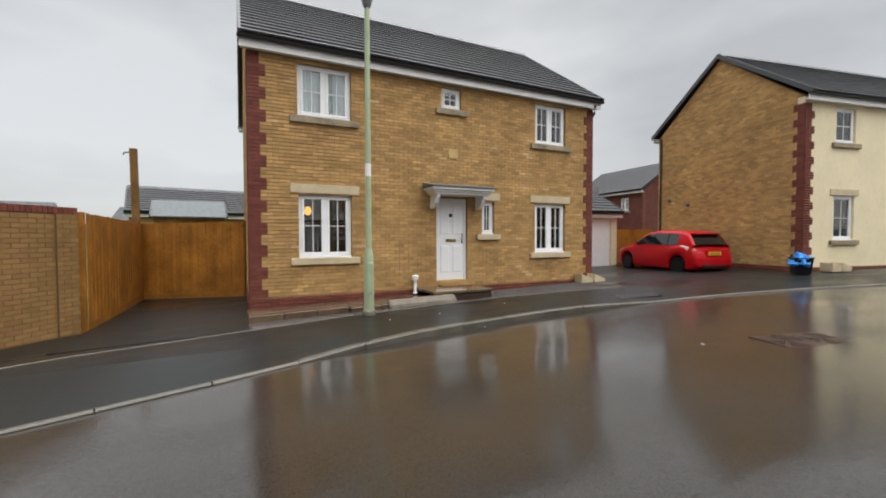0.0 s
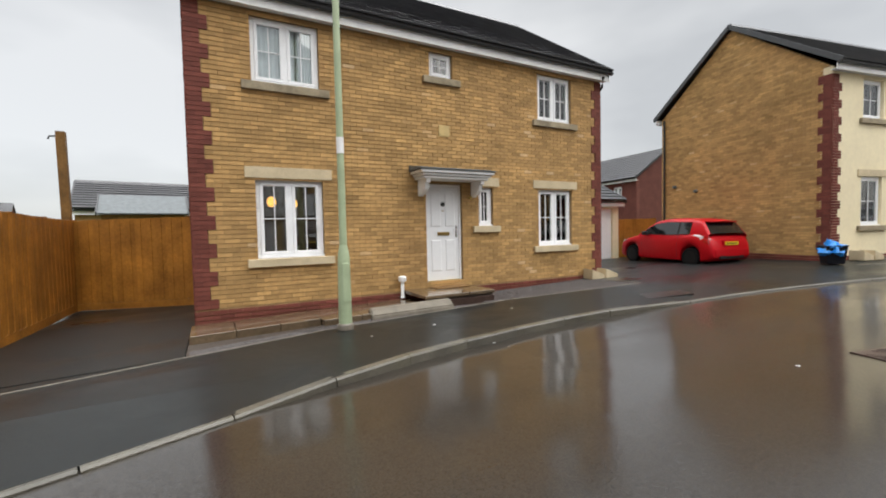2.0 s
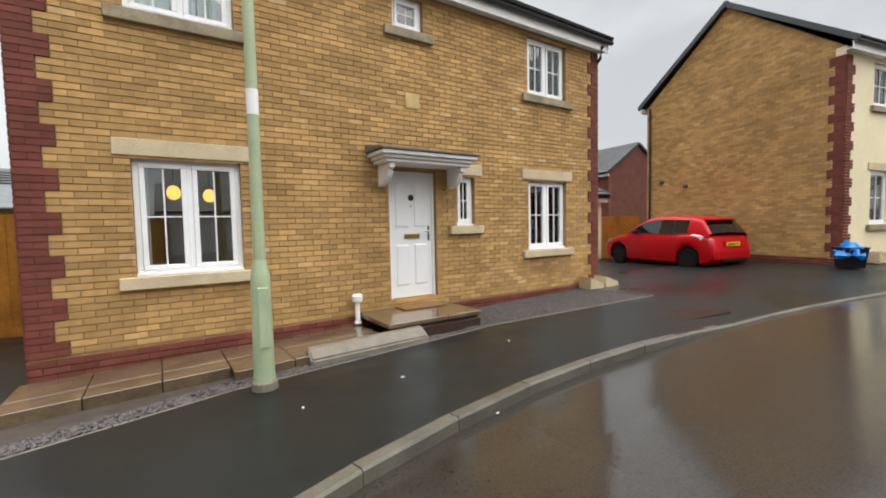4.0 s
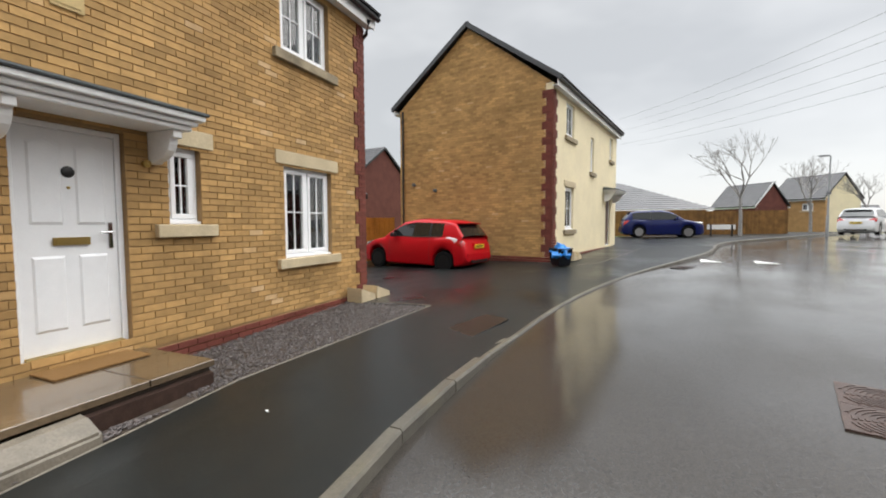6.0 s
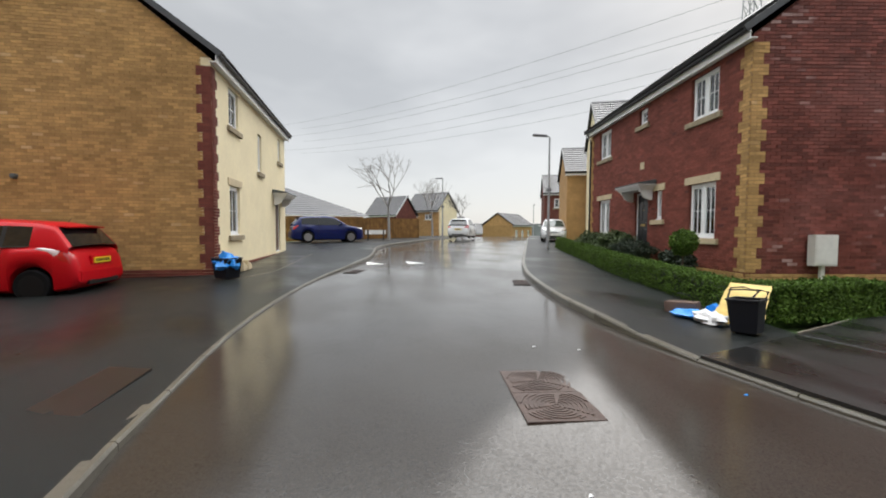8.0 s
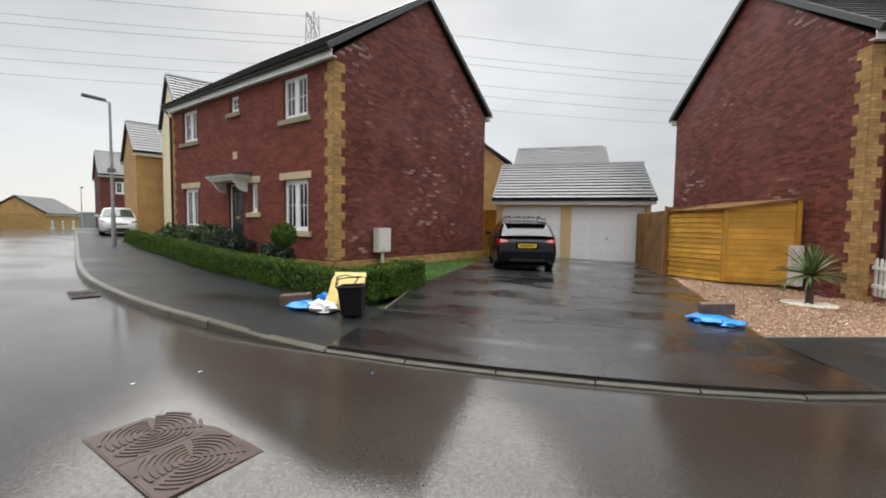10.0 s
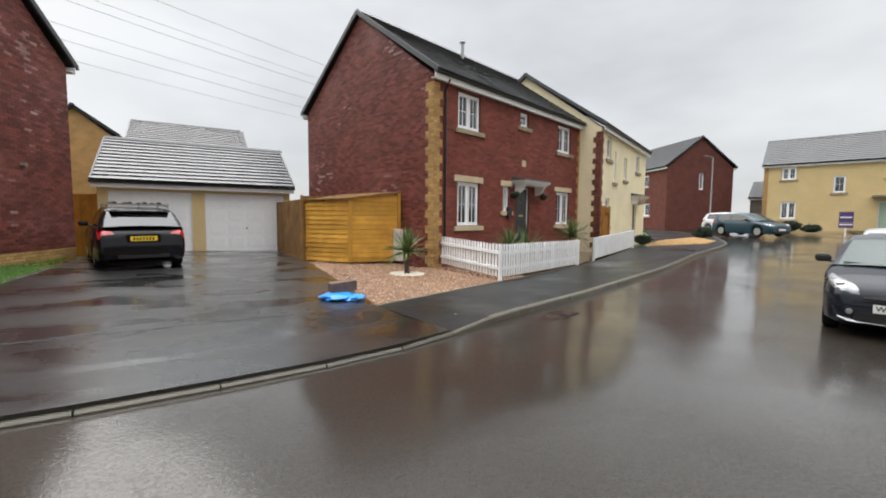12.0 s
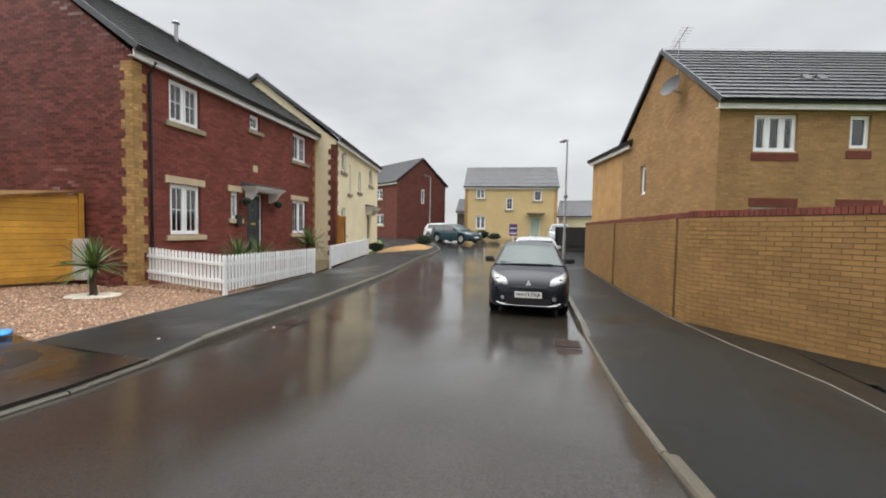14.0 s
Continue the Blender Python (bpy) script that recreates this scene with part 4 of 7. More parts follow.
def canopy(parent, u0, u1, z, depth=0.55):
    """A moulded white door canopy on two brackets under a lead top."""
    c = thing("door_canopy", pose(0, 0, 0), "white moulded door canopy with lead top", "")
    del c["label"]
    c.parent = parent
    b = Build()
    for k, (z0, z1, s) in enumerate(((0.0, 0.05, 0.09), (0.05, 0.10, 0.05), (0.10, 0.16, 0.0))):
        b.box(u0 + s, u1 - s, -depth + s, -0.015, z + z0, z + z1 - 0.006)
    part("moulding", b, WHITE, c, bevel=0.008)
    lead = Build().prism([(u0 - 0.03, -depth - 0.03, z + 0.156), (u0 - 0.03, -depth - 0.03, z + 0.185), (u0 - 0.03, -0.014, z + 0.29), (u0 - 0.03, -0.014, z + 0.156)], (0, 0, 0), (u1 - u0 + 0.06, 0, 0))
    part("lead_top", lead, LEAD, c, "grey lead sheet", bevel=0.01)
    for x in (u0 + 0.16, u1 - 0.26):
        pts = [(x, -0.02, z - 0.32), (x, -0.10, z - 0.32)] + [(x, -0.10 - 0.26 * math.sin(a), z - 0.30 + 0.22 * (1 - math.cos(a))) for a in np.linspace(0.15, 1.57, 6)] + [(x, -0.42, z - 0.08), (x, -0.42, z - 0.004), (x, -0.02, z - 0.004)]
        part("bracket", Build().prism(pts, (0, 0, 0), (0.09, 0, 0)), WHITE, c, bevel=0.006, segments=1)
    return c


def front_door(parent, u0, u1, w0, w1, material, letterbox=True, near=True):
    d = thing("door", pose(u0, 0.08, w0), "panelled front door", "")
    del d["label"]
    d.parent = parent
    W, H = u1 - u0, w1 - w0
    part("door_frame", Build().box(0, 0.05, -0.02, 0.05, 0, H).box(W - 0.05, W, -0.02, 0.05, 0, H).box(0.05, W - 0.05, -0.02, 0.05, H - 0.05, H), UPVC, d, bevel=0.005, segments=1)
    part("leaf", Build().box(0.053, W - 0.053, 0.0, 0.045, 0.03, H - 0.053), material, d, bevel=0.004, segments=1)
    part("threshold", Build().box(0.05, W - 0.05, -0.06, 0.05, 0, 0.028), BRASS if near else UPVC, d)
    if near:
        x0, x1, m = 0.14, W - 0.14, W / 2
        for a, c, z0, z1 in ((x0, m - 0.05, 1.15, 1.85), (m + 0.05, x1, 1.15, 1.85), (x0, m - 0.05, 0.22, 0.88), (m + 0.05, x1, 0.22, 0.88)):
            b = Build()
            pts = [(a, z0), (c, z0), (c, z1)]
            n = 8
            arch = [(c + (a - c) * i / n, z1 + (0.05 * math.sin(math.pi * i / n) if z0 > 1 else 0)) for i in range(n + 1)]
            out = [(p[0], 0.0, p[1]) for p in [(a, z0), (c, z0)] + arch]
            cx, cz = (a + c) / 2, (z0 + z1) / 2
            inn = [(cx + (p[0] - cx) * 0.86, -0.012, cz + (p[2] - cz) * 0.93) for p in out]
            k = len(out)
            b.add(out + inn, [(i, (i + 1) % k, k + (i + 1) % k, k + i) for i in range(k)] + [tuple(range(k, 2 * k))])
            part("panel", b, material, d)
        part("letterbox", Build().box(m - 0.14, m + 0.14, -0.022, -0.013, 0.97, 1.04).box(m - 0.12, m + 0.12, -0.027, -0.022, 0.98, 1.03), BRASS, d, bevel=0.002)
        part("handle", Build().box(W - 0.13, W - 0.095, -0.012, 0.0, 0.93, 1.17).tube([(W - 0.112, -0.012, 1.08), (W - 0.112, -0.055, 1.08), (W - 0.22, -0.058, 1.08)], 0.010, 8), CHROME, d, "chrome lever handle", smooth=True)
        part("number_plate", Build().lathe([(0.05, 0.0), (0.05, -0.008), (0.042, -0.012)], (m + 0.0, 0.0, 1.62), 18, "y"), GRATE, d, "round dark number plaque", smooth=True)
        part("spyhole", Build().lathe([(0.014, 0.0), (0.012, -0.01)], (m, 0.0, 1.48), 10, "y"), BRASS, d)
    return d


def standard_opens(mirror=False, W=9.14):
    o = [(0.94, 2.05, 0.87, 2.23, "win2"), (4.10, 4.95, 0.216, 2.244, "door"), (5.37, 5.75, 1.37, 2.23, "win1"), (7.05, 8.12, 0.87, 2.23, "win2"),
         (0.94, 2.05, 3.82, 4.92, "win2"), (4.24, 4.78, 4.40, 4.92, "win1"), (7.05, 8.12, 3.82, 4.92, "win2")]
    return [(W - b, W - a, c, d, k) for a, b, c, d, k in o] if mirror else o


TW, TD, TE, TR = 9.14, 7.06, 5.135, 7.84
house_a = house("brick_house", (0.529, 9.286, 0.064), -1.11, TW, TD, TE, TR, MORTAR_B, "buff brick house with red brick corners and white front door",
                standard_opens(), "flr", BUFF, quoin=REDQ, plinth=REDQ, plinth_top=0.10, side_faces=BUFF, lintel=STONE, sill=STONE, parts_box=(2.6, 6.4, 0.3, 2.6))
front_door(house_a, 4.10, 4.95, 0.216, 2.244, DOOR_W)
canopy(house_a, 3.76, 5.42, 2.30)
part("plaque", Build().box(4.42, 4.67, -0.028, -0.012, 3.22, 3.45).box(4.45, 4.64, -0.034, -0.028, 3.25, 3.42), PLAQUE, house_a, "square yellow plaque", bevel=0.003)
part("light", Build().lathe([(0.035, 0.0), (0.04, -0.05), (0.02, -0.07)], (5.13, -0.014, 1.98), 10, "y"), BRASS, house_a, "small brass wall light")
part("roof_vent", Build().prism([(4.3, -0.0, 6.2), (4.62, -0.0, 6.2), (4.58, 0.0, 6.32), (4.34, 0.0, 6.32)], (0, 1.02, -0.2), (0, 1.32, -0.2)), LEAD, house_a, "grey tile vent", bevel=0.02)
def curtain(h, u0, u1, z0, z1, material=CURTAIN, y=0.13, label="pale gathered curtain", waves=26):
    b = Build()
    n = waves
    f = [(u0 + (u1 - u0) * i / n, y + 0.014 * math.sin(i * 1.9)) for i in range(n + 1)]
    b.v = [(x, v, z0) for x, v in f] + [(x, v, z1) for x, v in f]
    b.f = [(i, i + 1, n + 2 + i, n + 1 + i) for i in range(n)]
    part("curtain", b, material, h, label, smooth=True)


for a, c in ((0.95, 1.66), (1.68, 2.04), (7.06, 7.58), (7.59, 8.11), (4.25, 4.77)):
    curtain(house_a, a, c, 3.82, 4.92)
for a, c in ((7.08, 7.26), (7.34, 7.46)):
    curtain(house_a, a, c, 0.7, 2.25, CURTAIN_T, 0.35, "tan curtain", 8)
curtain(house_a, 0.95, 1.08, 0.7, 2.25, CURTAIN, 0.33, "pale curtain drawn aside", 6)
for x, y in ((1.35, 1.6), (1.85, 2.1)):
    p = thing("pendant_lamp", house_a.matrix_basis @ pose(x, y, 1.92), "lit amber pendant lamp hanging indoors", "lamp", "pendant lamps indoors")
    part("shade", Build().lathe([(0.02, 0.14), (0.06, 0.12), (0.09, 0.06), (0.09, 0.0), (0.06, -0.05), (0.02, -0.07)], n=16), LAMPSHADE, p, smooth=True)
    part("cord", Build().tube([(0, 0, 0.2), (0, 0, 0.56)], 0.005, 6), GUTTER, p)
# downpipe at the right corner
part("downpipe", Build().tube([(9.02, -0.22, 5.05), (9.1, -0.10, 4.85), (9.19, 0.1, 4.75), (9.19, 0.1, 0.2)], 0.034, 10), GUTTER, house_a, smooth=True)

B_OPENS = [(1.22, 2.12, 0.88, 2.25, "win1"), (1.25, 2.12, 3.84, 4.92, "win1"), (4.25, 4.75, 3.0, 4.3, "win1"), (7.45, 8.0, 3.85, 4.8, "win1"), (6.85, 7.75, 0.12, 2.15, "door")]
house_b = house("cream_house", (15.404, 6.351, 0.36), -11.82, 8.86, 5.68, 5.15, 7.38, RENDER, "two-storey house with a cream rendered front and a buff brick gable",
                B_OPENS, "l", None, quoin=REDQ, plinth=REDQ, plinth_top=0.08, side_faces=BUFF, side_wall=MORTAR_B, lintel=STONE, sill=STONE_DIRTY)
raw("quoin_bricks", brick_mesh(bricks(lambda w, c: [(0.0, 0.34 if int((w + 9) / 0.225) % 2 == 0 else 0.225)], 0.08, 4.98, 0, 3), lambda x, o, z: (x, -o, z), 0.022), REDQ, house_b, label="toothed corner of dark red bricks")
raw("plinth_bricks", brick_mesh(bricks(lambda w, c: [(0.0, 6.85), (7.75, 8.86)], -0.6, 0.08, 0, 3), lambda x, o, z: (x, -o, z), 0.022), REDQ, house_b, label="plinth of dark red bricks")
front_door(house_b, 6.85, 7.75, 0.12, 2.15, DOOR_B, near=False)
canopy(house_b, 6.3, 8.3, 2.32)
part("downpipe", Build().tube([(-0.06, 5.52, 5.1), (-0.06, 5.52, 0.0)], 0.034, 10), GUTTER, house_b, smooth=True)
for v, z in ((5.04, 2.47), (4.12, 2.23)):
    part("wall_vent", Build().lathe([(0.06, 0.0), (0.055, -0.10), (0.03, -0.11)], (-0.012, v, z), 10, "x"), LEAD, house_b)

C0 = (9.667 - TW * math.cos(radians(158.72)), -4.284 - TW * math.sin(radians(158.72)), 0.371)
house_c = house("red_brick_house", C0, 158.72, TW, TD, TE, TR, MORTAR_R, "red brick house with buff corners and dark door",
                standard_opens(), "fr", RED, quoin=BUFF, plinth=BUFF, plinth_top=0.17, side_faces=BLOOM, lintel=STONE, sill=STONE)
front_door(house_c, 4.10, 4.95, 0.216, 2.244, DOOR_D)
canopy(house_c, 3.76, 5.42, 2.30)
part("plaque", Build().box(4.42, 4.67, -0.028, -0.012, 3.0, 3.22), STONE, house_c, "square stone plaque", bevel=0.003)
part("downpipe", Build().tube([(0.1, -0.22, 5.05), (0.06, -0.06, 4.8), (0.06, -0.06, 0.0)], 0.034, 10), GUTTER, house_c, smooth=True)
part("wall_vent", Build().lathe([(0.06, 0.0), (0.055, 0.10), (0.03, 0.11)], (9.152, 5.35, 2.24), 10, "x"), CONC, house_c)

house_d = house("red_brick_house", (-1.716, -5.805, 0.308), 195.52, TW, TD, TE, TR, MORTAR_R, "red brick house behind a white picket fence",
                standard_opens(True), "fl", RED, quoin=BUFF, plinth=None, side_faces=BLOOM, lintel=STONE, sill=STONE)
front_door(house_d, TW - 4.95, TW - 4.10, 0.216, 2.244, DOOR_D)
canopy(house_d, 3.9, 5.65, 2.30)
part("plaque", Build().box(4.5, 4.74, -0.028, -0.012, 3.0, 3.22), STONE, house_d, "square stone plaque", bevel=0.003)
part("downpipe", Build().tube([(0.42, -0.22, 5.05), (0.42, -0.06, 4.8), (0.42, -0.06, 0.0)], 0.034, 10), GUTTER, house_d, smooth=True)
for x, z in ((3.85, 1.95), (5.75, 1.95)):
    part("hanging_basket", Build().lathe([(0.02, -0.14), (0.10, -0.10), (0.15, 0.0), (0.15, 0.06), (0.09, 0.12)], (x, -0.2, z), 12), CONIFER, house_d, "dark hanging basket")
part("chimney_flue", Build().lathe([(0.07, 0.0), (0.07, 0.75), (0.12, 0.76), (0.12, 0.80), (0.05, 0.86)], (4.6, 3.0, 7.4), 12), GALV, house_d, "steel flue on the roof", smooth=True)
part("post_box", Build().box(3.55, 3.8, -0.11, -0.014, 1.15, 1.5), GUTTER, house_d, "black post box", bevel=0.01)

for h in (house_c, house_d):
    for u0, u1, z0, z1 in ((0.95, 1.45, 3.8, 4.95), (1.5, 2.05, 3.8, 4.95), (7.08, 7.55, 3.8, 4.95), (7.62, 8.12, 3.8, 4.95), (4.28, 4.75, 4.38, 4.95)):
        if h is house_d:
            u0, u1 = TW - u1, TW - u0
        curtain(h, u0, u1, z0, z1, CURTAIN)
    for u0, u1 in ((0.98, 1.16), (1.84, 2.02), (7.1, 7.28), (7.9, 8.08)):
        if h is house_d:
            u0, u1 = TW - u1, TW - u0
        curtain(h, u0, u1, 0.7, 2.3, CURTAIN, 0.33, "pale curtain drawn aside", 8)

D2O = [(0.9, 1.6, 0.9, 2.2, "win1"), (2.1, 2.5, 2.95, 4.4, "win1"), (4.0, 4.6, 3.2, 4.3, "win1"), (0.9, 1.6, 3.9, 4.9, "win1"), (6.6, 7.5, 3.85, 4.85, "win1"), (6.2, 7.05, 0.2, 2.2, "door")]
house_e = house("cream_house", (-10.75, -7.35, 0.2), 202.6, 9.14, TD, TE, TR, RENDER, "two-storey cream rendered house with dark red brick corners",
                D2O, "", None, quoin=None, near=True, lintel=None, sill=STONE)
for tofun in (lambda x, o, z: (x, -o, z), lambda x, o, z: (-o, x, z)):
    raw("quoin_bricks", brick_mesh(bricks(lambda w, c: [(0.0, 0.34 if int((w + 9) / 0.225) % 2 == 0 else 0.225)], -0.3, 4.98, 0, 3), tofun, 0.022), REDQ, house_e, label="toothed corner of dark red bricks")
front_door(house_e, 6.2, 7.05, 0.2, 2.2, DOOR_D, near=False)
canopy(house_e, 5.7, 7.6, 2.35)


# ---- houses farther off ----
def far_house(at, yaw, W, D, wall, label, opens=(), E=5.1, R=7.7, gable=(), door=None, name="house", roof_material=TILE_FAR, sides=None, sill=STONE, faces="", skin=None, near=False):
    h = house(name, at, yaw, W, D, E, R, wall, label, opens, faces, skin, near=near, gable_opens=gable, roof_material=roof_material, side_wall=sides or wall, sill=sill, low=-1.5)
    for o in opens:
        if o[4] == "door":
            front_door(h, *o[:4], door or DOOR_W, near=False)
    return h


H_OPENS = [(0.95, 2.16, 3.84, 4.88, "plain3"), (3.58, 4.16, 3.94, 4.88, "plain1"), (0.98, 2.2, 1.4, 2.3, "plain3"), (3.35, 4.5, 0.4, 2.3, "plain3")]
house_h = far_house((-9.8, 6.89, -0.05), 114.3, 9.5, 6.5, MORTAR_B, "buff brick house with a satellite dish behind the garden wall", H_OPENS, 5.13, 7.85,
                    gable=[(0, 4.3, 4.75, 3.0, 4.1)], name="brick_house", roof_material=TILE, faces="fl", skin=BUFF_H, near=True, sill=None)
for u0, u1, z0 in ((1.0, 1.55, 3.84), (1.62, 2.12, 3.84), (3.6, 4.14, 3.94)):
    curtain(house_h, u0, u1, z0, 4.9)
for x0, x1, z0, z1 in ((0.9, 2.2, 3.58, 3.80), (3.5, 4.2, 3.68, 3.9), (0.9, 2.25, 2.32, 2.55), (3.3, 4.6, 2.32, 2.55)):
    part("soldier_course", Build().box(x0, x1, -0.024, -0.001, z0, z1), REDQ, house_h, "red brick course by the window")
for x in (3.0, 3.45):
    part("roof_vent", Build().prism([(x, 0.93, 6.05), (x + 0.3, 0.93, 6.05), (x + 0.27, 1.15, 6.28), (x + 0.03, 1.15, 6.28)], (0, 0, 0), (0, -0.05, 0.12)), VERGE, house_h, "small grey tile vent", bevel=0.02)
dish = thing("satellite_dish", house_h.matrix_basis @ pose(-0.02, 1.95, 6.05), "grey satellite dish on the brick gable", "satellite dish")
part("bracket", Build().tube([(0, 0, 0), (-0.25, 0, 0.05), (-0.3, 0, 0.15)], 0.02, 8), GALV, dish)
db = Build()
for r, d in ((0.02, 0.0), (0.2, 0.02), (0.33, 0.07), (0.36, 0.09)):
    for k in range(18):
        a = 2 * math.pi * k / 18
        v = pose(-0.33, 0, 0.2, 0, -65, 20) @ Vector((r * math.cos(a), r * math.sin(a), d))
        db.v.append(tuple(v))
for i in range(3):
    db.f += [(i * 18 + k, i * 18 + (k + 1) % 18, i * 18 + 18 + (k + 1) % 18, i * 18 + 18 + k) for k in range(18)]
# darkened colour stands for the reflector's shaded back
part("reflector", db, DISH_SHADED, dish, smooth=True)
aer = thing("aerial", house_h.matrix_basis @ pose(0.0, 2.2, 6.6), "thin metal television aerial on the gable", "aerial")
part("mast", Build().tube([(-0.06, 0, -0.5), (-0.06, 0, 1.25)], 0.016, 8), GALV, aer)
ab = Build().tube([(-0.06, -0.5, 1.45), (-0.06, 0.35, 1.1)], 0.012, 6)
for k in range(8):
    ab.tube([(-0.26, -0.45 + k * 0.1, 1.43 - k * 0.041), (0.14, -0.45 + k * 0.1, 1.43 - k * 0.041)], 0.006, 4)
part("element", ab, GALV, aer)
# lower wing of the same house
wing = far_house((-19.2, 2.65, -0.05), 24.3, 4.6, 6.0, BUFF_FAR, "lower wing of the buff brick house beside the garden wall", [], 5.13, 6.7, name="house_wing", roof_material=TILE)

F_OPENS = [(1.18, 2.1, 3.9, 4.9, "win2"), (4.35, 5.05, 2.75, 4.05, "win1"), (7.2, 8.0, 3.7, 4.8, "win1"), (1.2, 2.2, 0.7, 2.1, "win2"), (6.9, 7.9, 0.0, 2.0, "door")]
house_f = far_house((-37.5, -12.1, 0.9), 106.4, 9.6, 6.2, RENDER_Y, "yellow rendered house with a pale green door facing down the road", F_OPENS, 5.1, 7.5, door=DOOR_G, sides=REDQ)
part("canopy", Build().box(6.5, 8.3, -0.7, -0.01, 2.3, 2.45), CONC, house_f, "flat grey canopy")
for x0, x1 in ((-0.01, 0.3), (9.3, 9.61)):
    part("quoin", Build().box(x0, x1, -0.03, -0.001, 0, 4.95), BUFF_FAR, house_f)
E_OPENS = [(4.7, 6.3, 3.7, 4.8, "win2"), (4.9, 6.6, 0.9, 2.1, "win2")]
far_house((-36.7, -26.0, 0.9), 64.5, 9.2, 6.4, RED_FAR, "red brick house with a plain gable at the road end", E_OPENS, 5.3, 8.0, gable=[(1, 3.1, 3.55, 3.3, 4.8)], name="red_brick_house", sides=RED_FAR)
far_house((-52, -15.5, 1.2), 90, 9, 6, RED_FAR, "red brick house beyond the road end", [(3, 4, 3.6, 4.7, "win2")], 5.0, 7.4, name="red_brick_house")
far_house((-41.0, -14.5, 0.9), 106.4, 3.4, 5.5, CONC, "low garage with a slate roof between the houses", [], 2.6, 4.2, name="garage")
far_house((-43.4, -3.3, 0.8), 94, 6.0, 5.0, RENDER, "pale garage beyond the parked cars", [], 2.3, 4.1, name="garage")
# north-west, behind the fence
far_house((-3.6, 22.0, -0.2), 8, 14, 5.5, BUFF_FAR, "low house with a wide grey roof behind the fence", [], 2.6, 3.9, name="house")
shed = thing("garden_shed", pose(-2.5, 19.6, -0.1, 0, 0, 5), "timber shed with a pale felt roof behind the fence", "shed")
part("body", Build().box(0.1, 2.5, 0, 1.8, 0, 2.25), FENCE_D, shed)
part("roof", Build().prism([(0, -0.15, 2.26), (0, -0.15, 2.3), (0, 1.0, 3.0), (0, 2.1, 2.3), (0, 2.1, 2.26)], (0, 0, 0), (2.6, 0, 0)), LEAD, shed, "pale grey felt roof")
for x in (-0.04, 2.6):
    part("bargeboard", Build().prism([(x, -0.18, 2.2), (x, 1.0, 2.92), (x, 1.0, 3.06), (x, -0.18, 2.34)], (0, 0, 0), (0.04, 0, 0)), GUTTER, shed)
far_house((-30, 62, -1.5), 10, 12, 7, RED_FAR, "distant house with a grey roof", [], 4.6, 7, name="house")
far_house((-14, 70, -1.5), -12, 12, 7, BUFF_FAR, "distant house with a grey roof", [], 4.6, 7, name="house")
far_house((-60, 55, -1.5), 20, 14, 7, BUFF_FAR, "distant house with a grey roof", [], 4.6, 7, name="house")
# behind the car beside the cream house
far_house((26.33, 26.56, 0.0), -96, 7, 5.6, RED_FAR, "red brick house with a plain gable behind the driveway", [(5.0, 5.75, 3.2, 4.15, "win2")], 4.55, 6.6, name="red_brick_house", sides=RED_FAR)
far_house((21.6, 23.4, 0.0), 6, 5.0, 4.8, RED_FAR, "red brick wing set across the house behind the driveway", [], 4.5, 6.45, name="red_brick_house", sides=RED_FAR)
gar = thing("garage", pose(11.93, 13.12, -0.03, 0, 0, -8), "small rendered garage with a white door and tiled roof", "garage")
part("wall", Build().box(2.75, 3.05, 0, 5.5, -0.5, 2.35).box(0, 0.3, 0, 5.5, -0.5, 2.35).box(0.3, 2.75, 0, 0.25, 2.1, 2.35).box(0.3, 2.75, 5.2, 5.5, -0.5, 2.35), RENDER, gar)
part("garage_door", Build().box(0.3, 2.75, 0.08, 0.14, -0.3, 2.1), GARAGE_DOOR, gar)
gable_roof(gar, 3.05, 5.5, 2.35, 3.9, True, TILE)

# double garage
GP = pose(6.85, -12.75, 0.19, 0, 0, 180)
g2 = thing("double_garage", GP, "double garage with two white up-and-over doors and a wet tiled roof", "garage")
GW, GD = 5.95, 5.6
b = Build().box(0, 0.26, 0, GD, -0.6, 2.3).box(GW - 0.2, GW, 0, GD, -0.6, 2.3).box(0.26, GW - 0.2, GD - 0.25, GD, -0.6, 2.3).box(0.26, GW - 0.2, 0, 0.22, 2.05, 2.3)
b.box(2.62, 3.02, 0, 0.22, -0.6, 2.05)
for k in (0, GW - 0.22):
    b.prism([(k, 0.02, 2.3), (k, GD - 0.02, 2.3), (k, GD / 2, 3.9)], (0, 0, 0), (0.22, 0, 0))
part("wall", b, RENDER_Y, g2)
for a, c in ((0.26, 2.62), (3.02, GW - 0.2)):
    d = part("garage_door", Build().box(a, c, 0.09, 0.14, -0.1, 2.05), GARAGE_DOOR, g2)
    for r in range(4):
        for k in range(4):
            w = (c - a - 0.2) / 4
            x, z = a + 0.1 + k * w, 0.03 + r * 0.5
            q = [(x + 0.05, 0.089, z + 0.06), (x + w - 0.05, 0.089, z + 0.06), (x + w - 0.05, 0.089, z + 0.42), (x + 0.05, 0.089, z + 0.42)]
            i = [(x + 0.07, 0.085, z + 0.08), (x + w - 0.07, 0.085, z + 0.08), (x + w - 0.07, 0.085, z + 0.40), (x + 0.07, 0.085, z + 0.40)]
            part("panel", Build().add(q + i, [(0, 1, 5, 4), (1, 2, 6, 5), (2, 3, 7, 6), (3, 0, 4, 7), (4, 5, 6, 7)]), GARAGE_DOOR, d)
    part("handle", Build().box((a + c) / 2 - 0.02, (a + c) / 2 + 0.02, 0.05, 0.075, 0.75, 0.84), GUTTER, d)
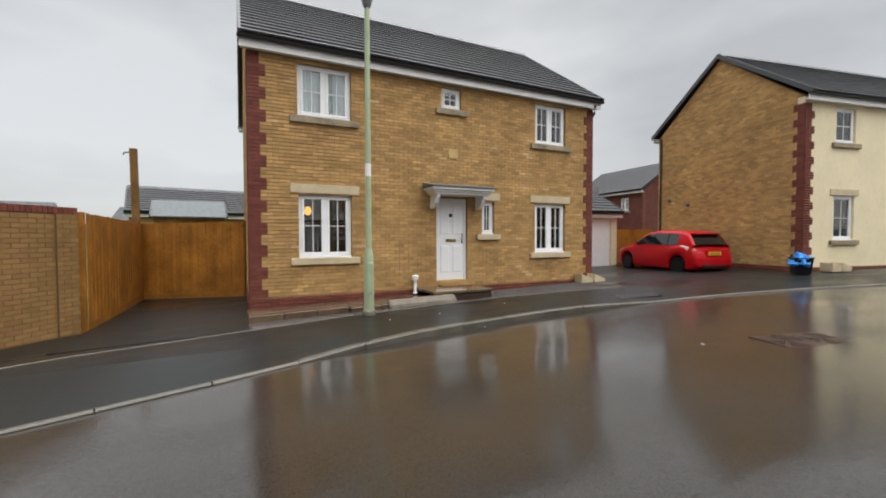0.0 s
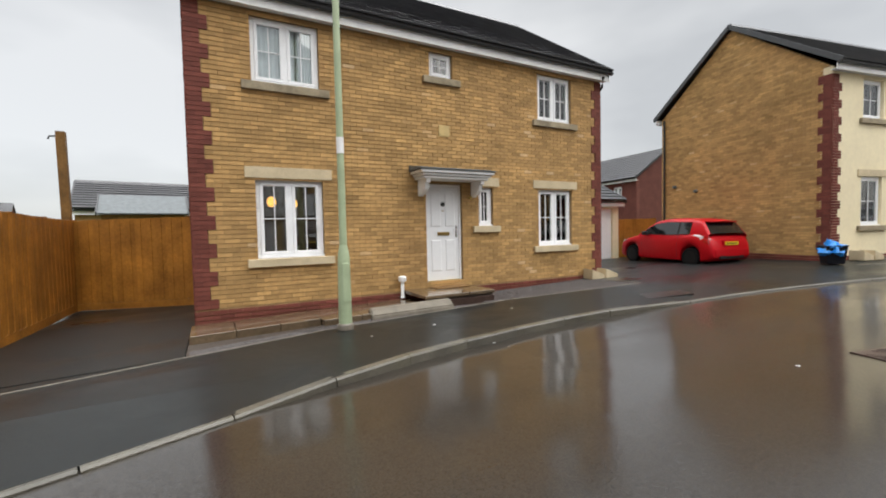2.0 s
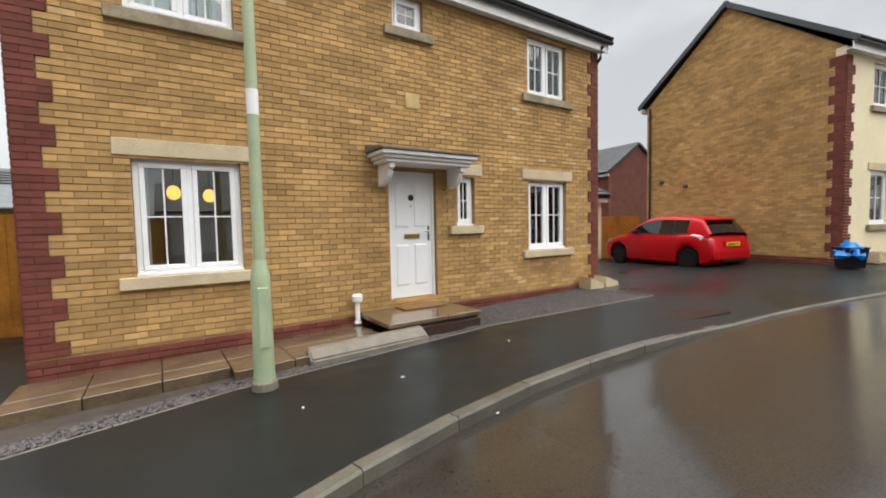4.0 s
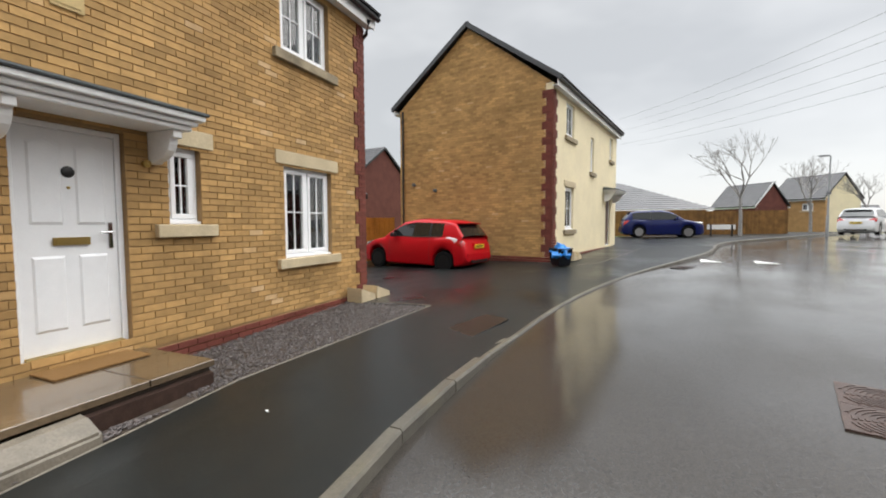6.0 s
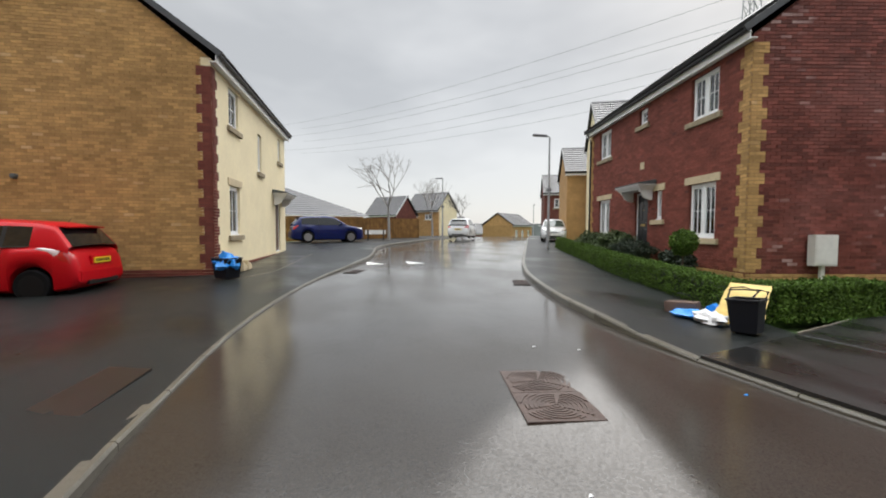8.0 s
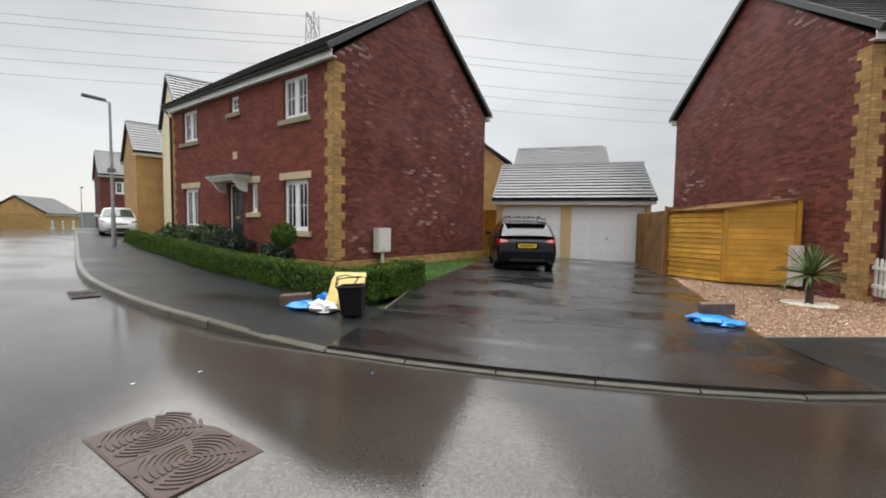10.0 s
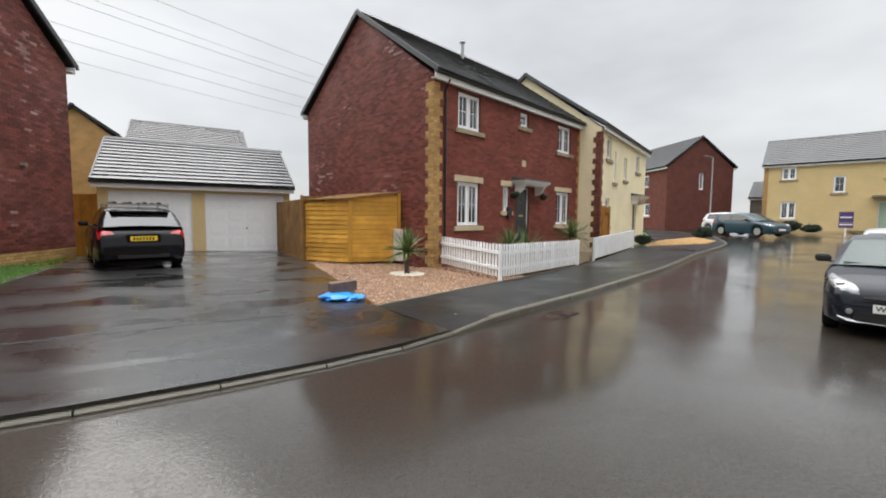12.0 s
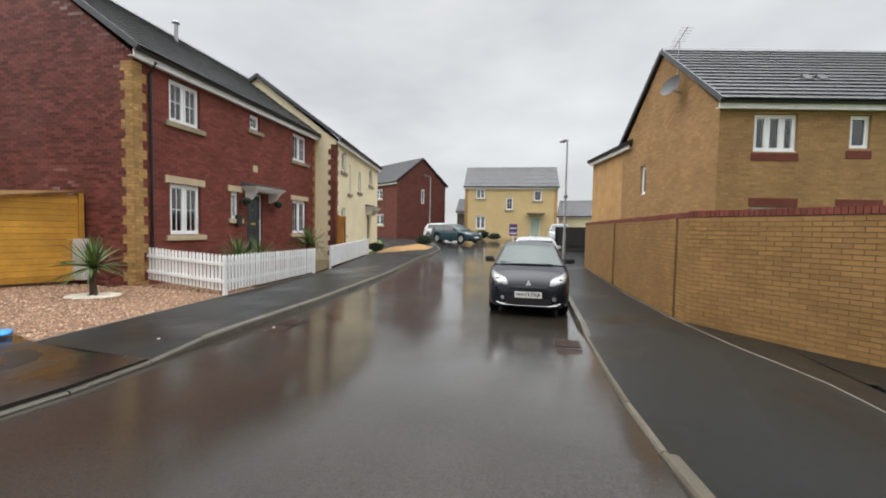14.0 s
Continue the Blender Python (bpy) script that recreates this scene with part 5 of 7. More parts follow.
gable_roof(g2, GW, GD, 2.3, 4.05, True, TILE)
far_house((7.3, -25.2, 0.2), 180, 6.2, 7, BUFF_FAR, "house with a pale grey roof behind the garages", [], 5.0, 7.15, name="house")
far_house((10.6, -29.0, 0.3), 90, 6.3, 3.0, BUFF_FAR, "narrow buff gabled house behind the garages", [], 5.15, 6.4, gable=[(1, 0.55, 1.1, 3.4, 4.5)], name="brick_house")
far_house((-10, -34, -0.6), -170, 9, 6, RENDER, "pale house beyond the gap between garage and house", [], 5.0, 7.4, name="house")
# east along the road
far_house((17.4, -14.8, 0.5), 158, 0.1 + 5.0, 8.5, BUFF_FAR, "buff house with its gable to the road", [(1.5, 2.5, 3.6, 4.7, "win1")], 5.2, 7.6, name="brick_house")
far_house((21.4, -10.9, 0.45), 236, 6.0, 5.0, RENDER, "tall cream gabled house behind the red brick house", [], 6.0, 8.25, name="cream_house", roof_material=TILE)
far_house((26.6, -13.0, 0.45), 238, 7.5, 5.2, BUFF_FAR, "buff brick house with a gable towards the road", [], 4.7, 6.7, gable=[(1, 2.3, 3.2, 3.0, 4.2)], name="brick_house")
far_house((41, -21.5, 0.5), 238, 8, 6, RED_FAR, "red brick house farther along the road", [(1, 2, 3.2, 4.2, "win2")], 4.7, 6.9, gable=[(1, 2.5, 3.2, 3.0, 4.0)], name="red_brick_house")
hip = thing("bungalow", pose(0, 0, 0), "low bungalow with a pale hipped slate roof behind a fence", "house")
part("wall", Build().box(41.2, 48.0, -2.4, 14.0, -0.6, 2.62), BUFF_FAR, hip)
for k in range(14):
    lo_, hi_ = k / 14, (k + 1) / 14
    ring_ = []
    for f_, grow in ((lo_, 0.05), (lo_, 0.02), (hi_, 0.0)):
        xa_, xb_ = 40.9 + 3.6 * f_ - grow, 48.3 - 3.7 * f_ + grow
        ya_, yb_ = -2.75 + 6.8 * f_ - grow, 14.3 - 3.6 * f_ + grow
        z_ = 2.62 + 2.5 * f_ - (0.0 if grow < 0.05 else 0.05) + (0.03 if grow == 0.02 else 0)
        ring_.append([(xa_, ya_, z_), (xb_, ya_, z_), (xb_, yb_, z_), (xa_, yb_, z_)])
    hb = Build().add(ring_[0] + ring_[1] + ring_[2], [(4 * q + c_, 4 * q + (c_ + 1) % 4, 4 * q + 4 + (c_ + 1) % 4, 4 * q + 4 + c_) for q in (0, 1) for c_ in range(4)])
    part("roof_course", hb, TILE_FAR, hip)
part("fascia", Build().box(40.84, 40.9, -2.8, 14.3, 2.45, 2.60), WHITE, hip)
h1 = far_house((61.1, -6.7, 0.3), -146.9, 5.4, 4.2, RED_FAR, "brick house with a wide slate roof beyond the fence", [(0.8, 1.6, 1.6, 2.4, "win2"), (3.4, 4.2, 1.6, 2.4, "win2")], 2.9, 5.4, name="house")
part("bargeboard", Build().prism([(5.52, -0.25, 2.75), (5.52, 2.1, 5.35), (5.52, 2.1, 5.6), (5.52, -0.25, 3.0)], (0, 0, 0), (0.05, 0, 0)), WHITE, h1)
far_house((64.4, -13.3, 0.3), -146.9, 6.0, 4.85, BUFF_FAR, "brick house with a cream gable beyond the fence", [(0.8, 2.0, 2.5, 3.3, "win2"), (3.6, 4.8, 2.5, 3.3, "win2")], 3.75, 6.4, name="house", sides=RENDER)
far_house((61.6, -30.2, -2.9), -55.9, 8.0, 5.4, BUFF_FAR, "orange brick house beyond the brow of the road", [(1, 2, 3.2, 4.2, "win2"), (3.5, 4.3, 3.2, 4.2, "win2"), (6, 7, 3.2, 4.2, "win2")], 4.95, 6.9, name="brick_house")
far_house((95, -40, -4.5), -100, 14, 7, RED_FAR, "distant brick houses beyond the brow", [(2, 3, 3, 4, "win2"), (6, 7, 3, 4, "win2")], 4.8, 7.2, name="house")
far_house((88, -22, -3.5), -100, 12, 7, RENDER, "distant pale house beyond the brow", [(2, 3, 3, 4, "win2")], 4.8, 7.6, name="house")
far_house((110, -75, -4.5), -120, 14, 7, BUFF_FAR, "distant brick house beyond the brow", [], 4.8, 7.2, name="house")
hill = Build()
for k in range(73):
    a = 2 * math.pi * k / 72
    r = 620
    hh = 12 + 9 * math.sin(a * 3 + 1) + 5 * math.sin(a * 7)
    hill.v += [(r * math.cos(a), r * math.sin(a), -30), (r * math.cos(a), r * math.sin(a), hh)]
hill.f = [(2 * k, 2 * k + 2, 2 * k + 3, 2 * k + 1) for k in range(72)]
part("backdrop_hills", hill, HILL, label="misty grey hills in the distance", kind="structure")


# ---- walls, fences and street things ----
def run_pose(a, b, z):
    """The pose of something that runs from a to b, and its length."""
    a, b = Vector(a), Vector(b)
    d = b - a
    return pose(a.x, a.y, z, 0, 0, math.degrees(math.atan2(d.y, d.x))), d.length


def brick_wall(name, a, b, z, h, seed, label, face="both", piers=(), stuff_from=None):
    """A freestanding garden wall of buff bricks with a brick-on-edge coping; its front faces to the right of a to b."""
    m, L = run_pose(a, b, z)
    w = thing(name, m, label, "wall")
    part("core", Build().box(0, L, 0, 0.21, -0.6, h - 0.11), MORTAR_W, w)
    lst = bricks(lambda q, c: [(0.0, L)], -0.5, h - 0.11, 0, seed)
    raw("bricks", brick_mesh(lst, lambda x, o, z_: (x, -o, z_), 0.007), BUFF_W, w, label="bricks laid in stretcher bond")
    c = Build()
    n = int(L / 0.075)
    for i in range(n):
        c.box(i * L / n + 0.004, (i + 1) * L / n - 0.004, -0.014, 0.224, h - 0.105, h)
    raw("coping_bricks", c, REDQ, w, label="bricks on edge")
    for p in piers:
        lst = bricks(lambda q, c_: [(p, p + 0.33)], -0.5, h - 0.11, 0, seed + 3)
        raw("pier_bricks", brick_mesh(lst, lambda x, o, z_: (x, -0.045 - o, z_), 0.007), BUFF_W, w, label="shallow brick pier")
        part("pier", Build().box(p, p + 0.33, -0.045, -0.001, -0.5, h - 0.11), MORTAR_W, w)
    return w


brick_wall("garden_wall", (-14.35, 2.92), (-4.62, 5.80), -0.14, 1.99, 40, "long buff brick garden wall with a red brick coping along the footway", piers=(4.6, 9.35))
brick_wall("garden_wall", (-4.62, 5.80), (-2.08, 9.15), -0.15, 2.02, 41, "buff brick garden wall with a red brick coping turning the corner", piers=(3.85,))
brick_wall("garden_wall", (-22.3, 2.1), (-14.35, 2.92), 0.05, 1.8, 42, "far end of the buff brick garden wall")


def board_fence(name, a, b, z0, z1, h, label, material=FENCE, width=0.125, posts=1.8, horizontal=False):
    m, L = run_pose(a, b, z0)
    f = thing(name, m, label, "fence")
    rng = random.Random(int(abs(a[0] * 31 + a[1] * 7)))
    s = (z1 - z0) / L
    if horizontal:
        k = 0.0
        while k < h - 0.02:
            part("board", Build().prism([(0, -0.01, k), (0, 0.004, k), (0, 0.0, k + 0.118), (0, -0.006, k + 0.118)], (0.02, 0, 0), (L - 0.02, 0, 0)), material, f)
            k += 0.12
    else:
        n = round(L / (width - 0.012))
        for i in range(n):
            x = i * L / n
            t = rng.uniform(-0.006, 0.006)
            y = -0.004 if i % 2 else -0.014
            part("board", Build().box(x, x + width, y - 0.010, y, s * x + 0.06, s * x + h + t), material, f)
    for zz in (0.3, h - 0.25) if not horizontal else ():
        part("rail", Build().prism([(0, 0.0, zz), (0, 0.04, zz), (0, 0.04, zz + 0.07), (0, 0.0, zz + 0.07)], (0, 0, 0), (L, 0, s * L)), material, f)
    k = 0.0
    while k < L + 0.1:
        part("post", Build().box(k - 0.04, k + 0.04, 0.003, 0.085, s * k - 0.3, s * k + h + 0.02), material, f)
        k += L / max(1, round(L / posts))
    part("gravel_board", Build().prism([(0, -0.02, -0.1), (0, 0.01, -0.1), (0, 0.01, 0.055), (0, -0.02, 0.055)], (0, 0, 0), (L, 0, s * L)), material, f)
    return f


board_fence("garden_fence", (-2.02, 9.3), (-1.93, 13.9), -0.16, -0.2, 1.95, "orange-stained close-boarded timber fence beside the driveway")
board_fence("garden_fence", (-1.93, 13.95), (0.52, 12.85), -0.2, -0.15, 1.95, "orange-stained close-boarded timber fence at the end of the driveway")
board_fence("garden_fence", (14.97, 12.95), (16.62, 12.25), -0.05, -0.05, 1.72, "orange-stained timber fence behind the red car", FENCE)
pole = thing("timber_pole", pose(-2.12, 14.55, -0.4), "tall square timber post behind the fence", "post")
part("post", Build().prism([(-0.085, -0.08, 0), (0.085, -0.08, 0), (0.085, 0.08, 0), (-0.085, 0.08, 0)], (0, 0, 0), (-0.05, 0, 4.25)), FENCE_D, pole)
part("bracket", Build().tube([(-0.1, 0, 4.15), (-0.26, 0, 4.13), (-0.28, 0, 4.06)], 0.02, 6), GUTTER, pole)

# lamp column in front of the brick house
lc = thing("lamp_column", pose(2.45, 7.60, 0.0), "pale green steel lamp column with a white band, wet at its foot", "street lamp")
part("base_sleeve", Build().lathe([(0.098, -0.05), (0.094, 0.15), (0.086, 0.98), (0.080, 1.04), (0.055, 1.16)], n=20), LAMP_G, lc, smooth=True)
part("shaft", Build().lathe([(0.054, 1.15), (0.050, 2.4), (0.046, 5.3), (0.044, 5.55)], n=20), LAMP_G, lc, smooth=True)
part("band", Build().lathe([(0.0525, 2.48), (0.0525, 2.71)], n=20), BAND, lc, "white reflective band", smooth=True)
part("door", Build().prism([(-0.045, -0.10, 0.35), (0.045, -0.10, 0.35), (0.045, -0.085, 0.36), (-0.045, -0.085, 0.36)], (0, 0, 0), (0, 0.006, 0.55)), LAMP_G, lc)
part("foot", Build().lathe([(0.12, -0.06), (0.115, 0.01), (0.10, 0.03)], n=16), CONC, lc, "wet concrete collar")
part("lantern", Build().lathe([(0.05, 5.5), (0.08, 5.56), (0.09, 5.62), (0.12, 5.70), (0.10, 5.82), (0.02, 5.86)], n=16), LANTERN, lc, "grey lantern", smooth=True)


def street_lamp(x, y, h, yaw, label="tall galvanised street lamp with a flat lantern", box=True):
    t = thing("street_lamp", pose(x, y, level(x, y), 0, 0, yaw), label, "street lamp", "street lamps along the road")
    part("column", Build().lathe([(0.085, -0.2), (0.08, 1.2), (0.055, 1.3), (0.04, h)], n=12), GALV, t, smooth=True)
    part("arm", Build().tube([(0, 0, h - 0.05), (0.0, 0.0, h + 0.02), (0.25, 0, h + 0.06)], 0.03, 8), GALV, t)
    part("lantern", Build().prism([(0.1, -0.1, h + 0.02), (0.8, -0.12, h + 0.08), (0.8, 0.12, h + 0.08), (0.1, 0.1, h + 0.02)], (0, 0, 0), (0, 0, 0.09)), LANTERN, t, "dark flat lantern", bevel=0.02)
    if box:
        part("bracket_box", Build().box(-0.13, 0.13, -0.06, 0.06, h * 0.52, h * 0.52 + 0.16), LANTERN, t, bevel=0.02)
    return t


street_lamp(20.6, -7.2, 5.35, 60)
street_lamp(36, -7.9, 4.9, 20)
street_lamp(-17.5, 1.55, 5.9, -150)
street_lamp(-33, -14, 6.0, -20)
street_lamp(60, -33, 5.0, 155)


# ---- white picket fence ----
def picket_fence(a, b, z0, z1, h, label, spacing=0.125, post_ends=(True, True)):
    m, L = run_pose(a, b, z0)
    f = thing("picket_fence", m, label, "picket fence")
    s = (z1 - z0) / L
    n = round(L / spacing)
    unit = None
    for i in range(n):
        x = (i + 0.5) * L / n
        if unit is None:
            w = 0.036
            unit = part("picket", Build().prism([(-w, 0, 0.05), (w, 0, 0.05), (w, 0, h - 0.05), (w * 0.6, 0, h - 0.015), (0, 0, h), (-w * 0.6, 0, h - 0.015), (-w, 0, h - 0.05)], (0, -0.03, 0), (0, -0.012, 0)), PICKET, f)
            unit.matrix_basis = pose(x, 0, s * x)
        else:
            o = new("picket", unit.data)
            o.parent = f
            o.matrix_basis = pose(x, random.uniform(-0.002, 0.002), s * x + random.uniform(-0.004, 0.004), 0, random.uniform(-0.6, 0.6), 0)
    for z in (0.22, h - 0.24):
        part("rail", Build().prism([(0, -0.011, z), (0, 0.02, z), (0, 0.02, z + 0.075), (0, -0.011, z + 0.075)], (0, 0, 0), (L, 0, s * L)), PICKET, f)
    for k, on in zip((0.0, L), post_ends):
        if on:
            part("post", Build().box(k - 0.04, k + 0.04, -0.04, 0.04, s * k - 0.2, s * k + h - 0.01), PICKET, f, bevel=0.006, segments=1)
    return f


FH = 0.84
picket_fence((-2.04, -3.13), (-2.0, -6.6), level(-2, -3.1) + 0.05, level(-2, -6.6) + 0.13, FH, "white timber picket fence round the front garden", post_ends=(True, True))
picket_fence((-2.12, -3.17), (-6.62, -4.82), level(-2, -3.1) + 0.05, level(-6.6, -4.8) + 0.02, FH, "white timber picket fence along the footway", post_ends=(False, True))
picket_fence((-8.35, -5.58), (-14.2, -8.05), level(-8.3, -5.6) + 0.03, level(-14.2, -8) + 0.03, FH, "white timber picket fence farther along the footway", 0.10)

# ---- shiplap store, fences by the double garage ----
st = thing("timber_store", pose(0.22, -7.42, 0.08, 0, 0, 0), "low golden timber lean-to store with horizontal shiplap boards", "store")
P0, P1, P2, P3 = Vector((0, 0, 0)), Vector((1.05, -1.35, 0)), Vector((-1.45, 0.3, 0)), Vector((-0.6, -2.2, 0))
rng = random.Random(77)
for a, b, h0, h1, nm in ((P0, P1, 1.86, 1.80, "board"), (P2, P0, 2.08, 1.86, "board")):
    d = (b - a)
    L = d.length
    ang = math.degrees(math.atan2(d.y, d.x))
    n = 13
    for k in range(15):
        z = k * 0.14
        if z > max(h0, h1) - 0.03:
            continue
        za, zb = min(z + 0.138, h0 - 0.02), min(z + 0.138, h1 - 0.02)
        if za <= z + 0.01 or zb <= z + 0.01:
            x0, x1 = (0, L * 0.5) if h0 > h1 else (L * 0.5, L)
            za = zb = z + 0.06
        else:
            x0, x1 = 0.0, L
        out = 1 if nm == "board" else 1
        sgn = 1 if a is P0 else -1
        pl = Build().prism([(x0, sgn * 0.020, z + 0.004), (x0, sgn * 0.0, z + 0.004), (x0, 0.0, za), (x0, sgn * 0.003, za)], (0, 0, 0), (x1 - x0, 0, 0))
        bo = part("board", pl, STORE, st)
        bo.matrix_basis = pose(a.x, a.y, 0, 0, 0, ang)
for x0, y0, z1 in ((-0.05, -0.05, 1.85), (-1.5, 0.25, 2.1), (1.0, -1.4, 1.82)):
    part("corner_post", Build().box(x0, x0 + 0.1, y0, y0 + 0.1, 0, z1), STORE, st)
part("roof", Build().add([(-1.52, 0.38, 2.10), (0.06, 0.08, 1.87), (1.16, -1.4, 1.83), (-0.6, -2.2, 2.1), (-1.52, 0.38, 2.15), (0.06, 0.08, 1.92), (1.16, -1.4, 1.88), (-0.6, -2.2, 2.15)], [(0, 1, 2, 3), (7, 6, 5, 4), (0, 4, 5, 1), (1, 5, 6, 2), (2, 6, 7, 3), (3, 7, 4, 0)]), FENCE_D, st, "felted roof with golden edge boards")
board_fence("side_fence", (1.38, -12.7), (1.32, -8.75), 0.12, 0.12, 1.85, "weathered brown timber fence beside the double garage", FENCE_D)
board_fence("side_fence", (0.35, -8.6), (1.32, -8.7), 0.12, 0.12, 1.95, "dark brown timber gate beside the store", FENCE_D)
board_fence("side_fence", (7.7, -13.0), (6.9, -12.9), 0.15, 0.15, 1.95, "orange timber gate between house and garage", FENCE)
# chippings edge board by the drive
board_fence("side_gate", (-10.9, -7.0), (-10.0, -6.6), 0.05, 0.05, 1.9, "orange timber side gate between the houses", FENCE)
board_fence("back_fence", (38.5, 7), (37.4, -1.5), 0.55, 0.55, 1.85, "brown close-boarded fence beyond the junction", FENCE_D)
board_fence("back_fence", (37.6, -1.6), (39.5, -7.0), 0.55, 0.6, 1.75, "brown close-boarded fence along the far footway", FENCE_D)
sg = thing("street_sign", pose(33.6, -1.75, 0.85, 0, 0, 100), "low white street name sign with a blue edge", "sign")
part("panel", Build().box(-0.8, 0.8, -0.02, 0.0, 0.2, 0.5), PLATE_W, sg)
part("edge", Build().box(-0.78, -0.55, -0.026, -0.021, 0.24, 0.46), BLUE, sg)
for k in (-0.6, 0.6):
    part("leg", Build().box(k - 0.04, k + 0.04, 0.0, 0.06, -0.4, 0.5), GUTTER, sg)


# ---- paving, step and bits in front of the white door ----
pv = thing("front_path", pose(0, 0, 0), "path of wet brown paving slabs along the house front", "paving", kind="structure")
k = 0
for x0, x1 in ((0.46, 1.05), (1.05, 1.65), (1.65, 2.25), (2.25, 2.85), (2.85, 3.45), (3.45, 4.05)):
    for y0, y1 in ((8.05 + (x0 < 2.2) * 0.22, 8.62), (8.62, 9.235 - 0.02 * x0)):
        b = Build()
        top = [level(x, y) + 0.115 for x, y in ((x0, y0), (x1, y0), (x1, y1), (x0, y1))]
        vs = [(x0 + 0.004, y0 + 0.004, top[0]), (x1 - 0.004, y0 + 0.004, top[1]), (x1 - 0.004, y1 - 0.004, top[2]), (x0 + 0.004, y1 - 0.004, top[3])]
        b.add([(x, y, z - 0.16) for x, y, z in vs] + vs, [(0, 3, 2, 1), (4, 5, 6, 7), (0, 1, 5, 4), (1, 2, 6, 5), (2, 3, 7, 6), (3, 0, 4, 7)])
        part("paving_slab", b, SLAB, pv, bevel=0.006, segments=1)
ds = thing("door_step", pose(4.35, 8.02, 0.0, 0, 0, -1), "raised wet paving slab in front of the white door", "step")
for x0, x1 in ((-0.3, 0.62), (0.62, 1.2)):
    part("slab", Build().box(x0 + 0.003, x1 - 0.003, 0.16, 1.2, 0.13, 0.19), SLAB, ds, bevel=0.006, segments=1)
# solid dark block added in place of the shaded hollow under the slab
part("void", Build().box(0.16, 1.17, 0.2, 1.2, -0.15, 0.125), EARTH, ds, "dark soil-coloured block standing for the shaded gap under the slab")
part("haunch", Build().prism([(-1.35, -0.10, -0.1), (-1.35, -0.09, 0.0), (-1.35, 0.06, 0.085), (-1.35, 0.15, 0.10), (-1.35, 0.15, -0.1)], (0, 0, 0), (1.5, 0, 0.035)), CONC, ds, "rough concrete haunching", bevel=0.02)
part("bearer", Build().box(0.16, 1.15, 0.12, 0.19, -0.05, 0.09), IRON, ds, "rusty edge under the slab")
dm = thing("door_mat", pose(4.66, 8.83, 0.194, 0, 0, -1), "brown coir doormat on the step", "doormat")
part("mat", Build().box(0, 0.75, 0, 0.36, 0, 0.015), MAT_, dm, bevel=0.005)
vp = thing("vent_pipe", pose(4.02, 9.1, 0.05), "short white plastic vent pipe by the wall", "pipe")
part("pipe", Build().lathe([(0.05, 0.0), (0.05, 0.03), (0.035, 0.04), (0.035, 0.34)], n=14), UPVC, vp, smooth=True)
part("cap", Build().lathe([(0.07, 0.32), (0.078, 0.34), (0.078, 0.41), (0.05, 0.43)], n=16), UPVC, vp, smooth=True)
bl = thing("stone_block", pose(8.95, 8.95, 0.06, 0, 0, -8), "pair of tapered stone blocks at the corner of the house", "stone block")
for x in (0, 0.42):
    part("block", Build().prism([(x, 0, 0), (x + 0.38, 0, 0), (x + 0.38, 0, 0.12), (x, 0, 0.26)], (0, -0.22, 0), (0, 0.12, 0)), STONE, bl, bevel=0.01)
bl2 = copy_thing(bl, pose(15.7, 5.95, 0.33, 0, 0, -12))
rng = random.Random(31)
for i, (x, y) in enumerate(((3.95, 6.02), (5.2, 7.2), (3.6, 7.0), (6.1, 1.32), (2.6, 6.9), (7.6, 1.8), (-0.4, 0.1), (0.9, -0.5), (7.9, 2.2), (5.6, 3.4))):
    lf = thing("litter_scrap", pose(x, y, level(x, y) + (0.02 if y > 6.1 or y < 0.2 else -0.075), 0, 0, rng.uniform(0, 360)), "small pale scrap of litter on the wet ground", "litter", "scraps of litter on the road")
    part("scrap", Build().prism([(-0.02, -0.012, 0.0), (0.022, -0.008, 0.0), (0.014, 0.016, 0.0)], (0, 0, 0.0), (0, 0, 0.008)), BLUE if i == 3 else WHITEBAG, lf, bevel=0.002, segments=1)


# ---- bins and bags ----
def tub(at, label, w=0.40, h=0.42):
    t = thing("bin", at, label, "bin")
    b = Build()
    s = w / 2
    outer = [[(-s * k, -s * 0.85 * k, z), (s * k, -s * 0.85 * k, z), (s * k, s * 0.85 * k, z), (-s * k, s * 0.85 * k, z)] for k, z in ((0.8, 0.0), (1.0, h))]
    inner = [[(x * 0.93, y * 0.93, max(z, 0.03)) for x, y, z in r] for r in outer]
    b.add(outer[0] + outer[1] + inner[1] + inner[0], [(3, 2, 1, 0)] + [(i, (i + 1) % 4, 4 + (i + 1) % 4, 4 + i) for i in range(4)] + [(4 + i, 4 + (i + 1) % 4, 8 + (i + 1) % 4, 8 + i) for i in range(4)] + [(8 + i, 8 + (i + 1) % 4, 12 + (i + 1) % 4, 12 + i) for i in range(4)] + [(12, 13, 14, 15)])
    part("body", b, BINMAT, t, bevel=0.01)
    r = Build()
    for k in range(4):
        x, y, z = outer[1][k]
        x2, y2, _ = outer[1][(k + 1) % 4]
        r.tube([(x, y, h), (x2, y2, h)], 0.016, 6)
    part("rim", r, BINMAT, t)
    return t


def handle(t, pts, r=0.012):
    return part("handle", Build().tube(pts, r, 8), BINMAT, t, smooth=True)


b1 = tub(pose(7.17, -0.40, 0.19, 0, 3, 14), "open black plastic recycling bin beside the yellow bag", 0.34, 0.40)
handle(b1, [(-0.2, 0, 0.42), (-0.21, -0.05, 0.5), (-0.1, -0.2, 0.5), (0.1, -0.2, 0.5), (0.2, -0.05, 0.5), (0.2, 0, 0.42)])
